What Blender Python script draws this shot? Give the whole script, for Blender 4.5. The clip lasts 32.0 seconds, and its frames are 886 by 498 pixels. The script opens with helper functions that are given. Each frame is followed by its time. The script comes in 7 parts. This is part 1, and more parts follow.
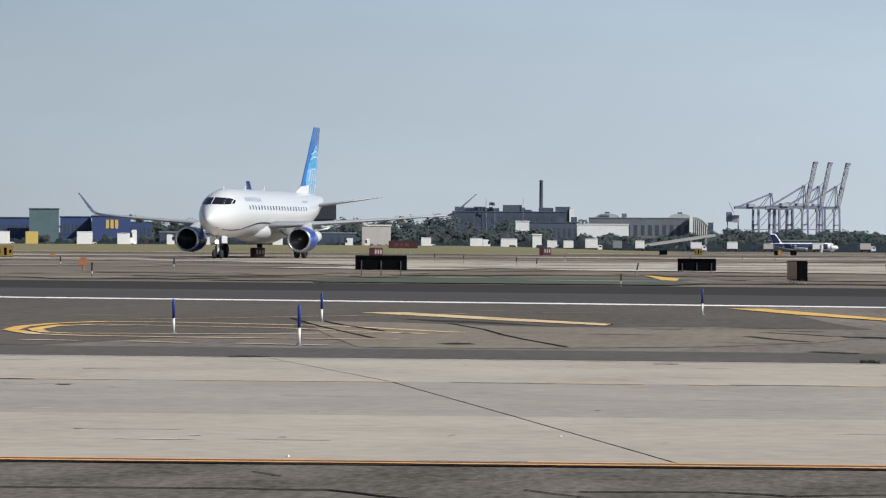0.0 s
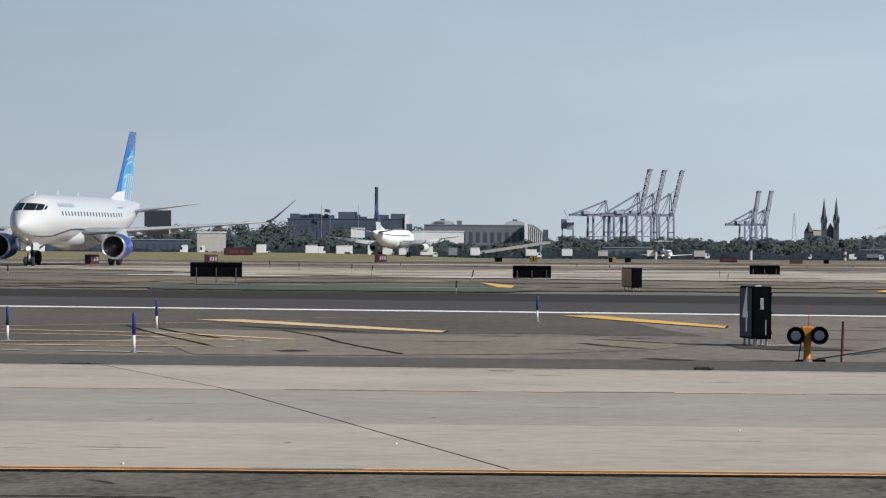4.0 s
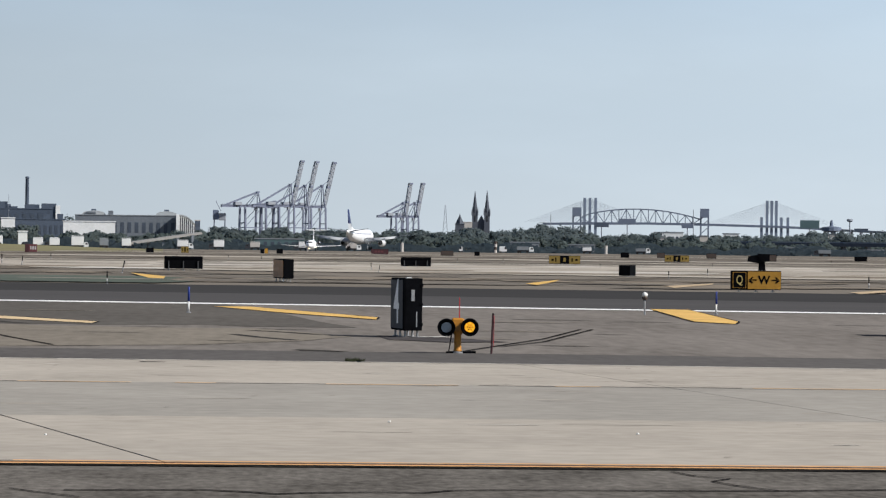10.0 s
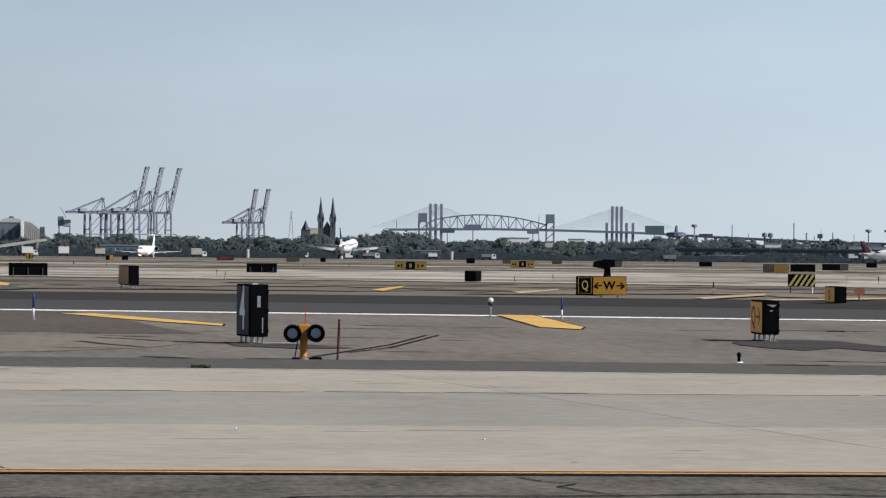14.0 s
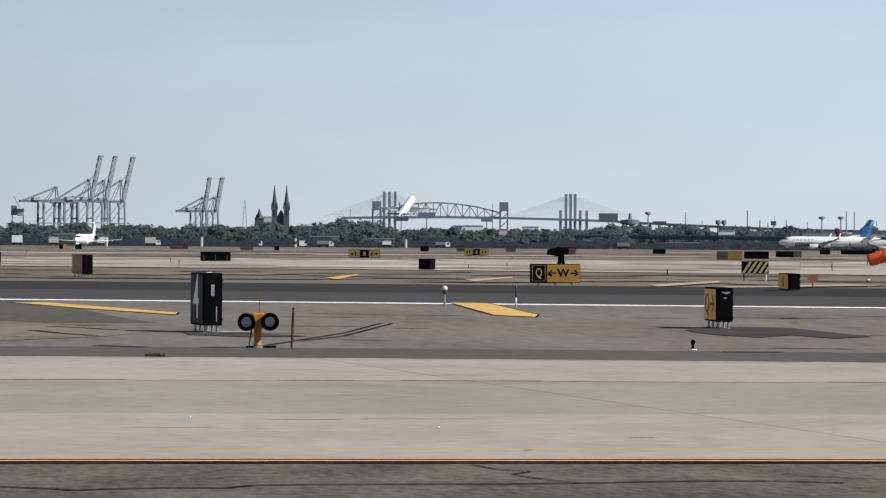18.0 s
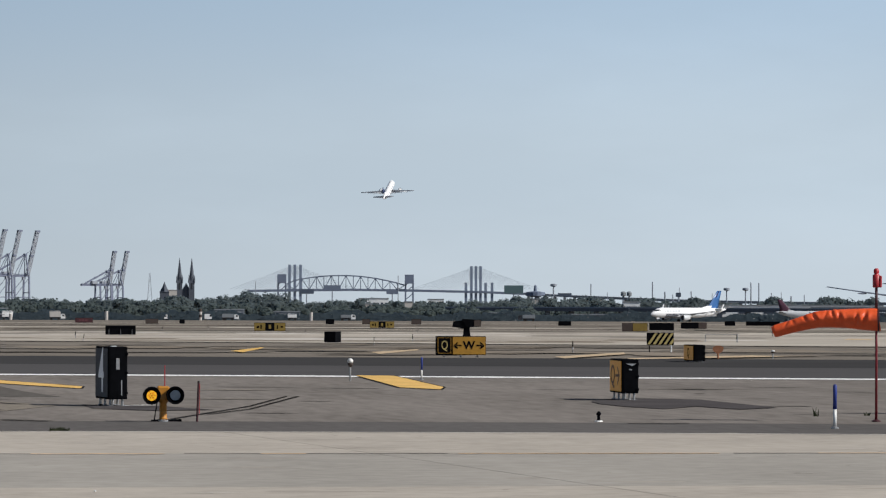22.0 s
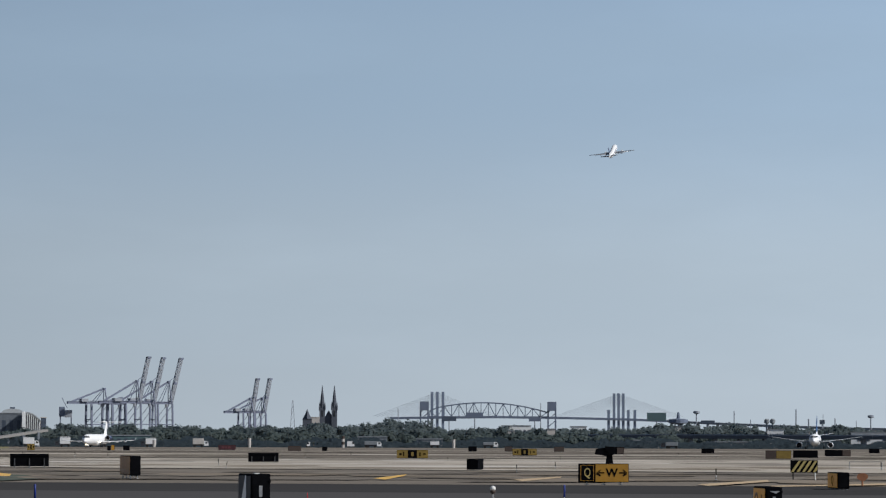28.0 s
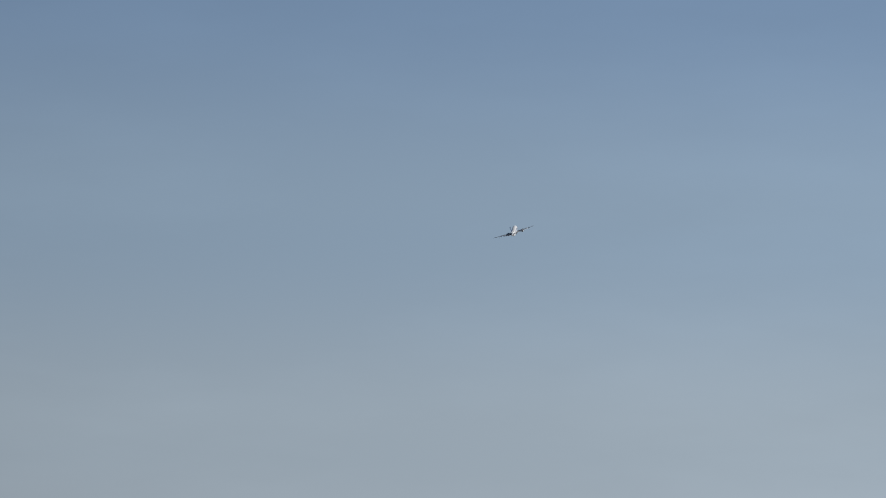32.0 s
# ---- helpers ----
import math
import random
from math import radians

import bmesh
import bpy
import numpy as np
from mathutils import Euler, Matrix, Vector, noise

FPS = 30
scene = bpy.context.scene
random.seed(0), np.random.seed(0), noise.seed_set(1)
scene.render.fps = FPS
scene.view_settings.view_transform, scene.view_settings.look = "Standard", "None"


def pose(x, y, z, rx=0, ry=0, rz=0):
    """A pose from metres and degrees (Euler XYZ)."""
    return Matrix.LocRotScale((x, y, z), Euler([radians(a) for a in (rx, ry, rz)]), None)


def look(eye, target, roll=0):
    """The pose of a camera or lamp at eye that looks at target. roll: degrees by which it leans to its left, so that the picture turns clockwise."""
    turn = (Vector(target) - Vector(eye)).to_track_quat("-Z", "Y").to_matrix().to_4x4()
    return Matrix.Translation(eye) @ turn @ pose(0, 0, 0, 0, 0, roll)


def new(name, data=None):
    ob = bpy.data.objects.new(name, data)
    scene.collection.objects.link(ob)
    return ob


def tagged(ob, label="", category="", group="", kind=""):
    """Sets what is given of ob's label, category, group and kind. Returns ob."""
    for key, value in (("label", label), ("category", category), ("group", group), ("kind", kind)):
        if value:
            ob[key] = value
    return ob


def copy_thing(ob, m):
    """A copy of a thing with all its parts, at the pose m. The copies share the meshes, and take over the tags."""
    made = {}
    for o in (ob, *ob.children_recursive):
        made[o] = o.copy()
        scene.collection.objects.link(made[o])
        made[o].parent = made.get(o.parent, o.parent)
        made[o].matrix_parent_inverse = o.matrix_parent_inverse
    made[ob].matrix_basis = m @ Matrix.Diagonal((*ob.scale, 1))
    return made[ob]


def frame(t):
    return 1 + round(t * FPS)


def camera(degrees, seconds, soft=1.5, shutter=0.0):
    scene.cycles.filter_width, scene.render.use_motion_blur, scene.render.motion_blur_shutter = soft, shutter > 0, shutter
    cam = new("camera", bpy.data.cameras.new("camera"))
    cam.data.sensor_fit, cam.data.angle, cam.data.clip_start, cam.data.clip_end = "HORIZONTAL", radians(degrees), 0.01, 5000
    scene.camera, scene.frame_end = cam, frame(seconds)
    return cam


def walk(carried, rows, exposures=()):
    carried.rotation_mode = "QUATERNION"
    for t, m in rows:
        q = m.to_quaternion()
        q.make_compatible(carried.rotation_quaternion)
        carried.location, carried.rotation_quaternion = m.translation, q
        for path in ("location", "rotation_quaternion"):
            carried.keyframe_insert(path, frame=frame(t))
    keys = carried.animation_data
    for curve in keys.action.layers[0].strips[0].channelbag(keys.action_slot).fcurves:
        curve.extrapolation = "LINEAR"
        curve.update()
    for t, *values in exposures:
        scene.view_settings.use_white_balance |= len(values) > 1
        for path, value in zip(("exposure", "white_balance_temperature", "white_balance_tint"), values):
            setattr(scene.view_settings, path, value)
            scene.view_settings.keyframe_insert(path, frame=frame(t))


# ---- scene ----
EYE = (0.0, 0.0, 1.5)
cam = camera(13.5, 32.0, soft=1.25)
# seconds, yaw, pitch, roll of the hand-held camera, which stands on one spot and pans
PATH = [
    (0, 4.770, -0.170, -0.303), (0.5, 4.206, -0.019, -0.387), (1, 3.832, 0.091, -0.395), (1.5, 3.678, 0.142, -0.357),
    (2, 3.610, 0.149, -0.266), (2.5, 3.510, 0.119, -0.232), (4.5, 1.660, -0.127, -0.355), (5, 1.078, -0.190, -0.339),
    (5.5, 0.531, -0.191, -0.347), (6, -0.000, -0.168, -0.412), (6.5, -0.602, -0.164, -0.385), (7, -1.114, -0.154, -0.351),
    (7.5, -1.534, -0.137, -0.317), (8, -1.814, -0.143, -0.327), (8.5, -2.087, -0.135, -0.395), (9, -2.417, -0.134, -0.516),
    (9.5, -2.758, -0.133, -0.525), (10, -3.076, -0.140, -0.644), (10.5, -3.334, -0.152, -0.686), (11, -3.567, -0.156, -0.641),
    (11.5, -3.860, -0.167, -0.673), (12, -4.236, -0.111, -0.641), (12.5, -4.617, -0.010, -0.652), (13, -4.999, 0.098, -0.604),
    (13.5, -5.221, 0.100, -0.584), (14, -5.435, -0.025, -0.528), (14.5, -5.604, -0.223, -0.460), (15, -5.854, -0.415, -0.451),
    (15.5, -6.145, -0.548, -0.433), (17.5, -6.365, -0.322, -0.345), (18, -6.141, -0.203, -0.377), (18.5, -5.831, -0.053, -0.278),
    (19, -5.528, 0.107, -0.255), (19.5, -5.325, 0.255, -0.248), (20, -5.533, 0.388, -0.185), (20.5, -6.015, 0.517, -0.190),
    (21, -6.620, 0.651, -0.198), (21.5, -7.187, 0.785, -0.227), (22, -7.587, 0.914, -0.167), (22.5, -7.905, 1.057, -0.119),
    (23, -8.156, 1.209, -0.052), (23.5, -8.392, 1.368, -0.053), (24, -8.581, 1.535, 0.000), (24.5, -8.634, 1.669, 0.009),
    (26.5, -7.243, 2.532, -0.066), (27, -6.584, 2.684, -0.169), (27.5, -5.938, 2.757, -0.243), (28, -5.407, 2.854, -0.178),
    (28.5, -5.063, 3.055, -0.157), (29, -5.046, 3.391, -0.072), (29.5, -5.241, 3.826, -0.072), (30, -5.536, 4.206, -0.182),
    (30.5, -5.922, 4.596, -0.459), (31, -6.345, 4.869, -0.659), (31.5, -6.757, 5.054, -0.791), (32, -7.040, 5.151, -0.855),
]
# the picture dims a little as the view tilts up into the sky
EXPOSURES = [(0.0, 0.06, 6440, 10), (1.0, 0.02, 6440, 10), (2.0, -0.01, 6430, 10), (5.0, 0.0, 6430, 10), (6.0, 0.05, 6430, 10), (8.0, 0.06, 6440, 10), (9.0, 0.05, 6450, 10), (10.0, 0.10, 6450, 10), (12.0, 0.10, 6450, 10), (13.0, 0.02, 6450, 10),
             (14.0, -0.01, 6450, 10), (15.0, 0.08, 6460, 10), (17.5, 0.07, 6460, 10), (19.0, 0.02, 6460, 10), (21.0, -0.05, 6440, 10), (23.0, -0.13, 6430, 10), (24.5, -0.18, 6410, 10), (26.5, -0.27, 6330, 10), (28.0, -0.32, 6280, 10),
             (29.0, -0.38, 6260, 10), (30.0, -0.60, 6245, 10), (31.0, -0.68, 6285, 10), (32.0, -0.71, 6290, 10)]
walk(cam, [(t, pose(*EYE, 90 + p, r, y)) for t, y, p, r in PATH], EXPOSURES)

# ---- light ----
SUN_DIR = Vector((0.72, -0.36, 0.60)).normalized()
world = bpy.data.worlds.new("sky")
scene.world = world
world.use_nodes = True
wn = world.node_tree.nodes
sky = wn.new("ShaderNodeTexSky")
sky.sky_type, sky.sun_disc = "NISHITA", False
sky.sun_elevation = math.asin(SUN_DIR.z)
sky.sun_rotation = math.atan2(SUN_DIR.x, SUN_DIR.y)
sky.air_density, sky.dust_density, sky.ozone_density, sky.altitude = 1.0, 0.8, 1.5, 0
SKY = 0.05
wn["Background"].inputs["Strength"].default_value = SKY
# summer haze lies round the whole horizon and is a little brighter on the sun's side
wl_ = world.node_tree.links
way = wn.new("ShaderNodeTexCoord")
sep = wn.new("ShaderNodeSeparateXYZ")
wl_.new(way.outputs["Generated"], sep.inputs[0])
haze = wn.new("ShaderNodeValToRGB")
haze.color_ramp.interpolation = "EASE"
stops = [(0.0, (0.56, 0.635, 0.695)), (0.10, (0.52, 0.615, 0.695)), (0.25, (0.405, 0.535, 0.675)), (0.42, (0.29, 0.425, 0.62)), (1.0, (0.16, 0.29, 0.52))]
while len(haze.color_ramp.elements) < len(stops):
    haze.color_ramp.elements.new(0.5)
for e, (p, c) in zip(haze.color_ramp.elements, stops):
    e.position, e.color = p, (*c, 1)
lift = wn.new("ShaderNodeMath")
lift.operation = "MULTIPLY"
lift.inputs[1].default_value = 2.6
wl_.new(sep.outputs["Z"], lift.inputs[0])
wl_.new(lift.outputs[0], haze.inputs["Fac"])
side = wn.new("ShaderNodeMapRange")
side.interpolation_type = "SMOOTHSTEP"
for k, v in (("From Min", -0.45), ("From Max", 0.35), ("To Min", 0.62 / SKY), ("To Max", 1.10 / SKY)):
    side.inputs[k].default_value = v
wl_.new(sep.outputs["X"], side.inputs["Value"])
veil_map, veil = wn.new("ShaderNodeMapping"), wn.new("ShaderNodeTexNoise")
veil_map.inputs["Scale"].default_value = (7.0, 7.0, 26.0)
veil.inputs["Scale"].default_value, veil.inputs["Detail"].default_value, veil.inputs["Roughness"].default_value = 1.0, 6, 0.55
wl_.new(way.outputs["Generated"], veil_map.inputs["Vector"])
wl_.new(veil_map.outputs[0], veil.inputs["Vector"])
wisps = wn.new("ShaderNodeMapRange")
for k, v in (("From Min", 0.45), ("From Max", 0.75), ("To Min", 0.99), ("To Max", 1.06)):
    wisps.inputs[k].default_value = v
wl_.new(veil.outputs["Fac"], wisps.inputs["Value"])
cirrus = wn.new("ShaderNodeMath")
cirrus.operation = "MULTIPLY"
wl_.new(side.outputs[0], cirrus.inputs[0])
wl_.new(wisps.outputs[0], cirrus.inputs[1])
gain = wn.new("ShaderNodeVectorMath")
gain.operation = "SCALE"
wl_.new(haze.outputs[0], gain.inputs[0])
wl_.new(cirrus.outputs[0], gain.inputs["Scale"])
fade = wn.new("ShaderNodeMapRange")
fade.interpolation_type = "SMOOTHSTEP"
for k, v in (("From Min", 0.12), ("From Max", 0.5), ("To Min", 0.0), ("To Max", 1.0)):
    fade.inputs[k].default_value = v
wl_.new(sep.outputs["Z"], fade.inputs["Value"])
blend = wn.new("ShaderNodeMix")
blend.data_type = "RGBA"
wl_.new(fade.outputs[0], blend.inputs["Factor"])
wl_.new(gain.outputs[0], blend.inputs["A"])
wl_.new(sky.outputs[0], blend.inputs["B"])
wl_.new(blend.outputs["Result"], wn["Background"].inputs["Color"])
sun = new("sun", bpy.data.lights.new("sun", "SUN"))
sun.data.energy, sun.data.angle, sun.data.color = 4.75, radians(0.55), (1.0, 0.965, 0.905)
sun.matrix_world = look((0, 0, 60), Vector((0, 0, 60)) - SUN_DIR)


# ---- materials ----
def mat(name, col, rough=0.6, metal=0.0, var=0.12, fine=6.0, coarse=0.5, bump=0.05, stretch=(1, 1, 1), rand=0.0,
        glow=0.0, dirt=None, coat=0.0, spec=0.5):
    """A surface with fine grain, coarse stains and a little relief."""
    m = bpy.data.materials.new(name)
    m.use_nodes = True
    n, ln = m.node_tree.nodes, m.node_tree.links
    b = n["Principled BSDF"]
    b.inputs["Roughness"].default_value, b.inputs["Metallic"].default_value = rough, metal
    b.inputs["Coat Weight"].default_value, b.inputs["Specular IOR Level"].default_value = coat, spec
    tc, mp = n.new("ShaderNodeTexCoord"), n.new("ShaderNodeMapping")
    mp.inputs["Scale"].default_value = stretch
    ln.new(tc.outputs["Object"], mp.inputs["Vector"])
    a, c = n.new("ShaderNodeTexNoise"), n.new("ShaderNodeTexNoise")
    a.inputs["Scale"].default_value, a.inputs["Detail"].default_value = fine, 4
    c.inputs["Scale"].default_value, c.inputs["Detail"].default_value = coarse, 3
    for t in (a, c):
        ln.new(mp.outputs[0], t.inputs["Vector"])
    add = n.new("ShaderNodeMath")
    add.operation = "ADD"
    ln.new(a.outputs["Fac"], add.inputs[0])
    ln.new(c.outputs["Fac"], add.inputs[1])
    last = add.outputs[0]
    if rand:
        oi, mu, ad = n.new("ShaderNodeObjectInfo"), n.new("ShaderNodeMath"), n.new("ShaderNodeMath")
        mu.operation, ad.operation = "MULTIPLY_ADD", "ADD"
        ln.new(oi.outputs["Random"], mu.inputs[0])
        mu.inputs[1].default_value, mu.inputs[2].default_value = rand, -rand / 2
        ln.new(mu.outputs[0], ad.inputs[0])
        ln.new(last, ad.inputs[1])
        last = ad.outputs[0]
    ramp = n.new("ShaderNodeMapRange")
    ramp.inputs["From Min"].default_value, ramp.inputs["From Max"].default_value = 0.65, 1.35
    ln.new(last, ramp.inputs["Value"])
    mix = n.new("ShaderNodeMix")
    mix.data_type = "RGBA"
    lo = dirt or [v * (1 - var) for v in col]
    mix.inputs["A"].default_value = (*lo, 1)
    mix.inputs["B"].default_value = (*[min(1, v * (1 + var)) for v in col], 1)
    ln.new(ramp.outputs[0], mix.inputs["Factor"])
    ln.new(mix.outputs["Result"], b.inputs["Base Color"])
    if bump:
        bp = n.new("ShaderNodeBump")
        bp.inputs["Strength"].default_value, bp.inputs["Distance"].default_value = bump, 0.02
        ln.new(a.outputs["Fac"], bp.inputs["Height"])
        ln.new(bp.outputs[0], b.inputs["Normal"])
    if glow:
        b.inputs["Emission Color"].default_value = (*col, 1)
        b.inputs["Emission Strength"].default_value = glow
    return m


GRASSLAND = mat("airfield_ground", (0.196, 0.173, 0.148), 0.95, var=0.28, fine=1.3, coarse=0.06, bump=0.1, stretch=(0.35, 1, 1), spec=0.0)
ASPHALT_NEAR = mat("old_asphalt", (0.138, 0.126, 0.113), 0.95, var=0.5, fine=13, coarse=1.2, bump=0.5, stretch=(1, 0.45, 1), spec=0.0)
ASPHALT_EDGE = mat("edge_asphalt", (0.122, 0.114, 0.110), 0.95, var=0.16, fine=7, coarse=0.5, bump=0.2, stretch=(0.8, 0.2, 1), spec=0.0)
SHOULDER = mat("shoulder_asphalt", (0.202, 0.182, 0.165), 0.95, var=0.26, fine=5, coarse=0.5, bump=0.2, stretch=(0.9, 0.16, 1), spec=0.0)
SHOULDER_DARK = mat("shoulder_dark_asphalt", (0.126, 0.116, 0.106), 0.95, var=0.18, fine=5, coarse=0.4, bump=0.2, stretch=(0.9, 0.16, 1), spec=0.0)
SHOULDER_PALE = mat("pale_worn_pavement", (0.232, 0.205, 0.172), 0.95, var=0.18, fine=6, coarse=0.5, bump=0.2, stretch=(0.9, 0.16, 1), spec=0.0)
RUNWAY = mat("runway_asphalt", (0.092, 0.089, 0.090), 0.93, var=0.13, fine=5, coarse=0.12, bump=0.15, stretch=(0.15, 1, 1), spec=0.0)
RUNWAY_DARK = mat("runway_dark_asphalt", (0.058, 0.057, 0.058), 0.93, var=0.13, fine=5, coarse=0.12, bump=0.15, stretch=(0.15, 1, 1), spec=0.0)
TAR_OLD = mat("weathered_tar_patch", (0.082, 0.075, 0.076), 0.9, var=0.25, fine=9, coarse=0.8, bump=0.1, spec=0.0)
STAIN = mat("dark_tar_patch", (0.056, 0.053, 0.051), 0.9, var=0.25, fine=9, coarse=0.8, bump=0.1, spec=0.0)
TAR = mat("crack_sealer", (0.03, 0.028, 0.027), 0.85, var=0.3, fine=30, coarse=2, bump=0, spec=0.0)
CONCRETE_GREY = mat("apron_concrete_greyer", (0.348, 0.324, 0.290), 0.9, var=0.15, fine=5, coarse=0.55, bump=0.12, stretch=(0.8, 0.8, 1), rand=0.12, spec=0.0)
CONCRETE = mat("apron_concrete", (0.425, 0.383, 0.332), 0.9, var=0.15, fine=5, coarse=0.55, bump=0.12, stretch=(0.8, 0.8, 1), rand=0.12, spec=0.0)
CONCRETE_STAIN = mat("stained_apron_concrete", (0.372, 0.336, 0.292), 0.9, var=0.16, fine=7, coarse=0.9, bump=0.1, spec=0.0)
JOINT_GREY = mat("grey_joint_dirt", (0.26, 0.235, 0.205), 0.9, var=0.2, fine=9, coarse=1, bump=0, spec=0.0)
CONCRETE_RIM = mat("pale_apron_rim", (0.56, 0.52, 0.47), 0.9, var=0.12, fine=6, coarse=0.8, bump=0.05, spec=0.0)
GROUND_TAN = mat("tan_bare_ground", (0.245, 0.208, 0.168), 0.95, var=0.25, fine=2, coarse=0.25, bump=0.05, stretch=(0.4, 1, 1), spec=0.0)
GROUND_DARK = mat("dark_bare_ground", (0.176, 0.158, 0.138), 0.95, var=0.25, fine=2, coarse=0.25, bump=0.05, stretch=(0.4, 1, 1), spec=0.0)
CONCRETE_FAR = mat("taxiway_concrete", (0.44, 0.395, 0.338), 0.92, var=0.26, fine=0.8, coarse=0.06, bump=0.05, stretch=(0.25, 1, 1), spec=0.0)
PAVE_FAR = mat("far_pavement", (0.275, 0.248, 0.215), 0.93, var=0.3, fine=0.6, coarse=0.035, bump=0.05, stretch=(0.25, 1, 1), spec=0.0)
GREEN_PAINT = mat("worn_green_paint", (0.108, 0.126, 0.108), 0.9, var=0.38, fine=2.5, coarse=0.3, bump=0.05, stretch=(0.3, 1, 1), spec=0.0)
GRASS = mat("dry_grass", (0.185, 0.180, 0.092), 1.0, var=0.3, fine=0.35, coarse=0.03, bump=0.2, stretch=(0.3, 1, 1), spec=0.0, dirt=(0.20, 0.172, 0.128))
YELLOW_PAINT = mat("worn_yellow_paint", (0.70, 0.445, 0.155), 0.8, var=0.22, fine=8, coarse=0.8, bump=0.05, spec=0.0)
LINE_PALE = mat("pale_worn_line_paint", (0.66, 0.50, 0.31), 0.85, var=0.25, fine=8, coarse=0.8, bump=0.05, spec=0.0)
DASH_PALE = mat("bleached_dash_paint", (0.50, 0.45, 0.37), 0.85, var=0.25, fine=8, coarse=0.8, bump=0.05, spec=0.0)
YELLOW_FADED = mat("faded_yellow_paint", (0.52, 0.40, 0.27), 0.85, var=0.3, fine=8, coarse=0.8, bump=0.05, spec=0.0)
RUST_STAIN = mat("rust_brown_line_edge", (0.115, 0.062, 0.042), 0.9, var=0.35, fine=9, coarse=1.2, bump=0.05, stretch=(1, 0.3, 1), spec=0.0)
APRON_YELLOW = mat("sunbleached_apron_line_paint", (0.66, 0.37, 0.175), 0.85, var=0.25, fine=5, coarse=0.7, bump=0.05, stretch=(1, 0.3, 1), spec=0.0)
ORANGE_FADED = mat("faded_orange_paint", (0.62, 0.43, 0.27), 0.85, var=0.25, fine=3, coarse=0.4, bump=0, spec=0.0)
WHITE_PAINT = mat("white_runway_paint", (0.86, 0.85, 0.83), 0.75, var=0.12, fine=7, coarse=0.5, bump=0.02, spec=0.0)
BLACK_METAL = mat("black_painted_metal", (0.004, 0.0043, 0.0055), 0.8, 0.0, var=0.4, fine=12, coarse=2, bump=0.05, spec=0.02)
GREY_FACE = mat("weathered_grey_face", (0.085, 0.086, 0.090), 0.6, var=0.2, fine=10, coarse=2, bump=0.03, spec=0.15)
# slight emission brightens this letter on a face turned from the sun
PALE_FACE = mat("pale_glowing_letter", (0.74, 0.75, 0.76), 0.55, var=0.15, fine=20, coarse=3, bump=0, glow=0.07)
SIGN_YELLOW = mat("sign_yellow_face", (0.40, 0.205, 0.022), 0.5, var=0.15, fine=9, coarse=2.2, bump=0.02)
# brighter, faintly emitting yellow for sign faces on the shaded side
SIGN_GLOW = mat("glowing_yellow_face", (0.58, 0.27, 0.03), 0.5, var=0.15, fine=9, coarse=2.2, bump=0.02, glow=0.15)
FAR_GLASS = mat("hazy_far_glazing", (0.05, 0.065, 0.09), 0.5, var=0.2, fine=1, coarse=0.2, bump=0)
HULL_BRIGHT = mat("bright_white_aircraft_paint", (0.86, 0.86, 0.86), 0.4, var=0.03, fine=3, coarse=0.3, bump=0)
TAIL_TOP = mat("strong_blue_tail_top", (0.05, 0.135, 0.34), 0.35, var=0.08, fine=3, coarse=0.3, bump=0)
SIGN_BROWN = mat("sunbleached_sign_face", (0.62, 0.36, 0.20), 0.7, var=0.2, fine=9, coarse=2, bump=0.02)
SIGN_DULL = mat("dull_olive_yellow_sign", (0.21, 0.14, 0.026), 0.6, var=0.2, fine=9, coarse=2, bump=0.02)
STRIPE_YELLOW = mat("pale_yellow_stripe", (0.46, 0.36, 0.13), 0.6, var=0.2, fine=9, coarse=2, bump=0.02)
SIGN_UMBER = mat("dull_umber_sign_back", (0.055, 0.038, 0.031), 0.7, var=0.2, fine=9, coarse=2, bump=0.02)
WINGLET_DARK = mat("dark_blue_grey_winglet", (0.09, 0.11, 0.17), 0.4, var=0.08, fine=3, coarse=0.3, bump=0)
DARK_STEEL = mat("dull_dark_steel", (0.075, 0.076, 0.08), 0.55, 0.3, var=0.3, fine=20, coarse=4, bump=0.03)
SIGN_INK = mat("faded_brown_legend", (0.13, 0.06, 0.03), 0.6, var=0.3, fine=9, coarse=2, bump=0)
SIGN_RED = mat("sign_red_face", (0.055, 0.004, 0.008), 0.6, var=0.2, fine=9, coarse=2.2, bump=0.02, spec=0.08)
SIGN_PINK = mat("faded_red_face", (0.115, 0.03, 0.036), 0.6, var=0.25, fine=6, coarse=3, bump=0)
SIGN_WHITE = mat("sign_white_letter", (0.44, 0.43, 0.43), 0.5, var=0.1, fine=20, coarse=3, bump=0)
GALV = mat("galvanised_steel", (0.38, 0.38, 0.38), 0.45, 0.8, var=0.2, fine=20, coarse=4, bump=0.03)
AMBER_BODY = mat("amber_yellow_paint", (0.47, 0.195, 0.018), 0.5, var=0.15, fine=20, coarse=5, bump=0.02)
LENS = mat("grey_lamp_lens", (0.30, 0.36, 0.42), 0.15, var=0.12, fine=60, coarse=9, bump=0.15, coat=0.5)
LAMP_ON = mat("lit_amber_lamp", (1.0, 0.44, 0.02), 0.4, var=0.3, fine=80, coarse=30, bump=0, glow=0.95)
LAMP_OFF = mat("dark_reflector", (0.16, 0.18, 0.2), 0.3, var=0.1, fine=60, coarse=9, bump=0)
BLUE_BAND = mat("blue_reflective_band", (0.015, 0.035, 0.22), 0.5, var=0.15, fine=20, coarse=6, bump=0)
WHITE_TUBE = mat("white_plastic_tube", (0.72, 0.72, 0.70), 0.5, var=0.12, fine=20, coarse=6, bump=0)
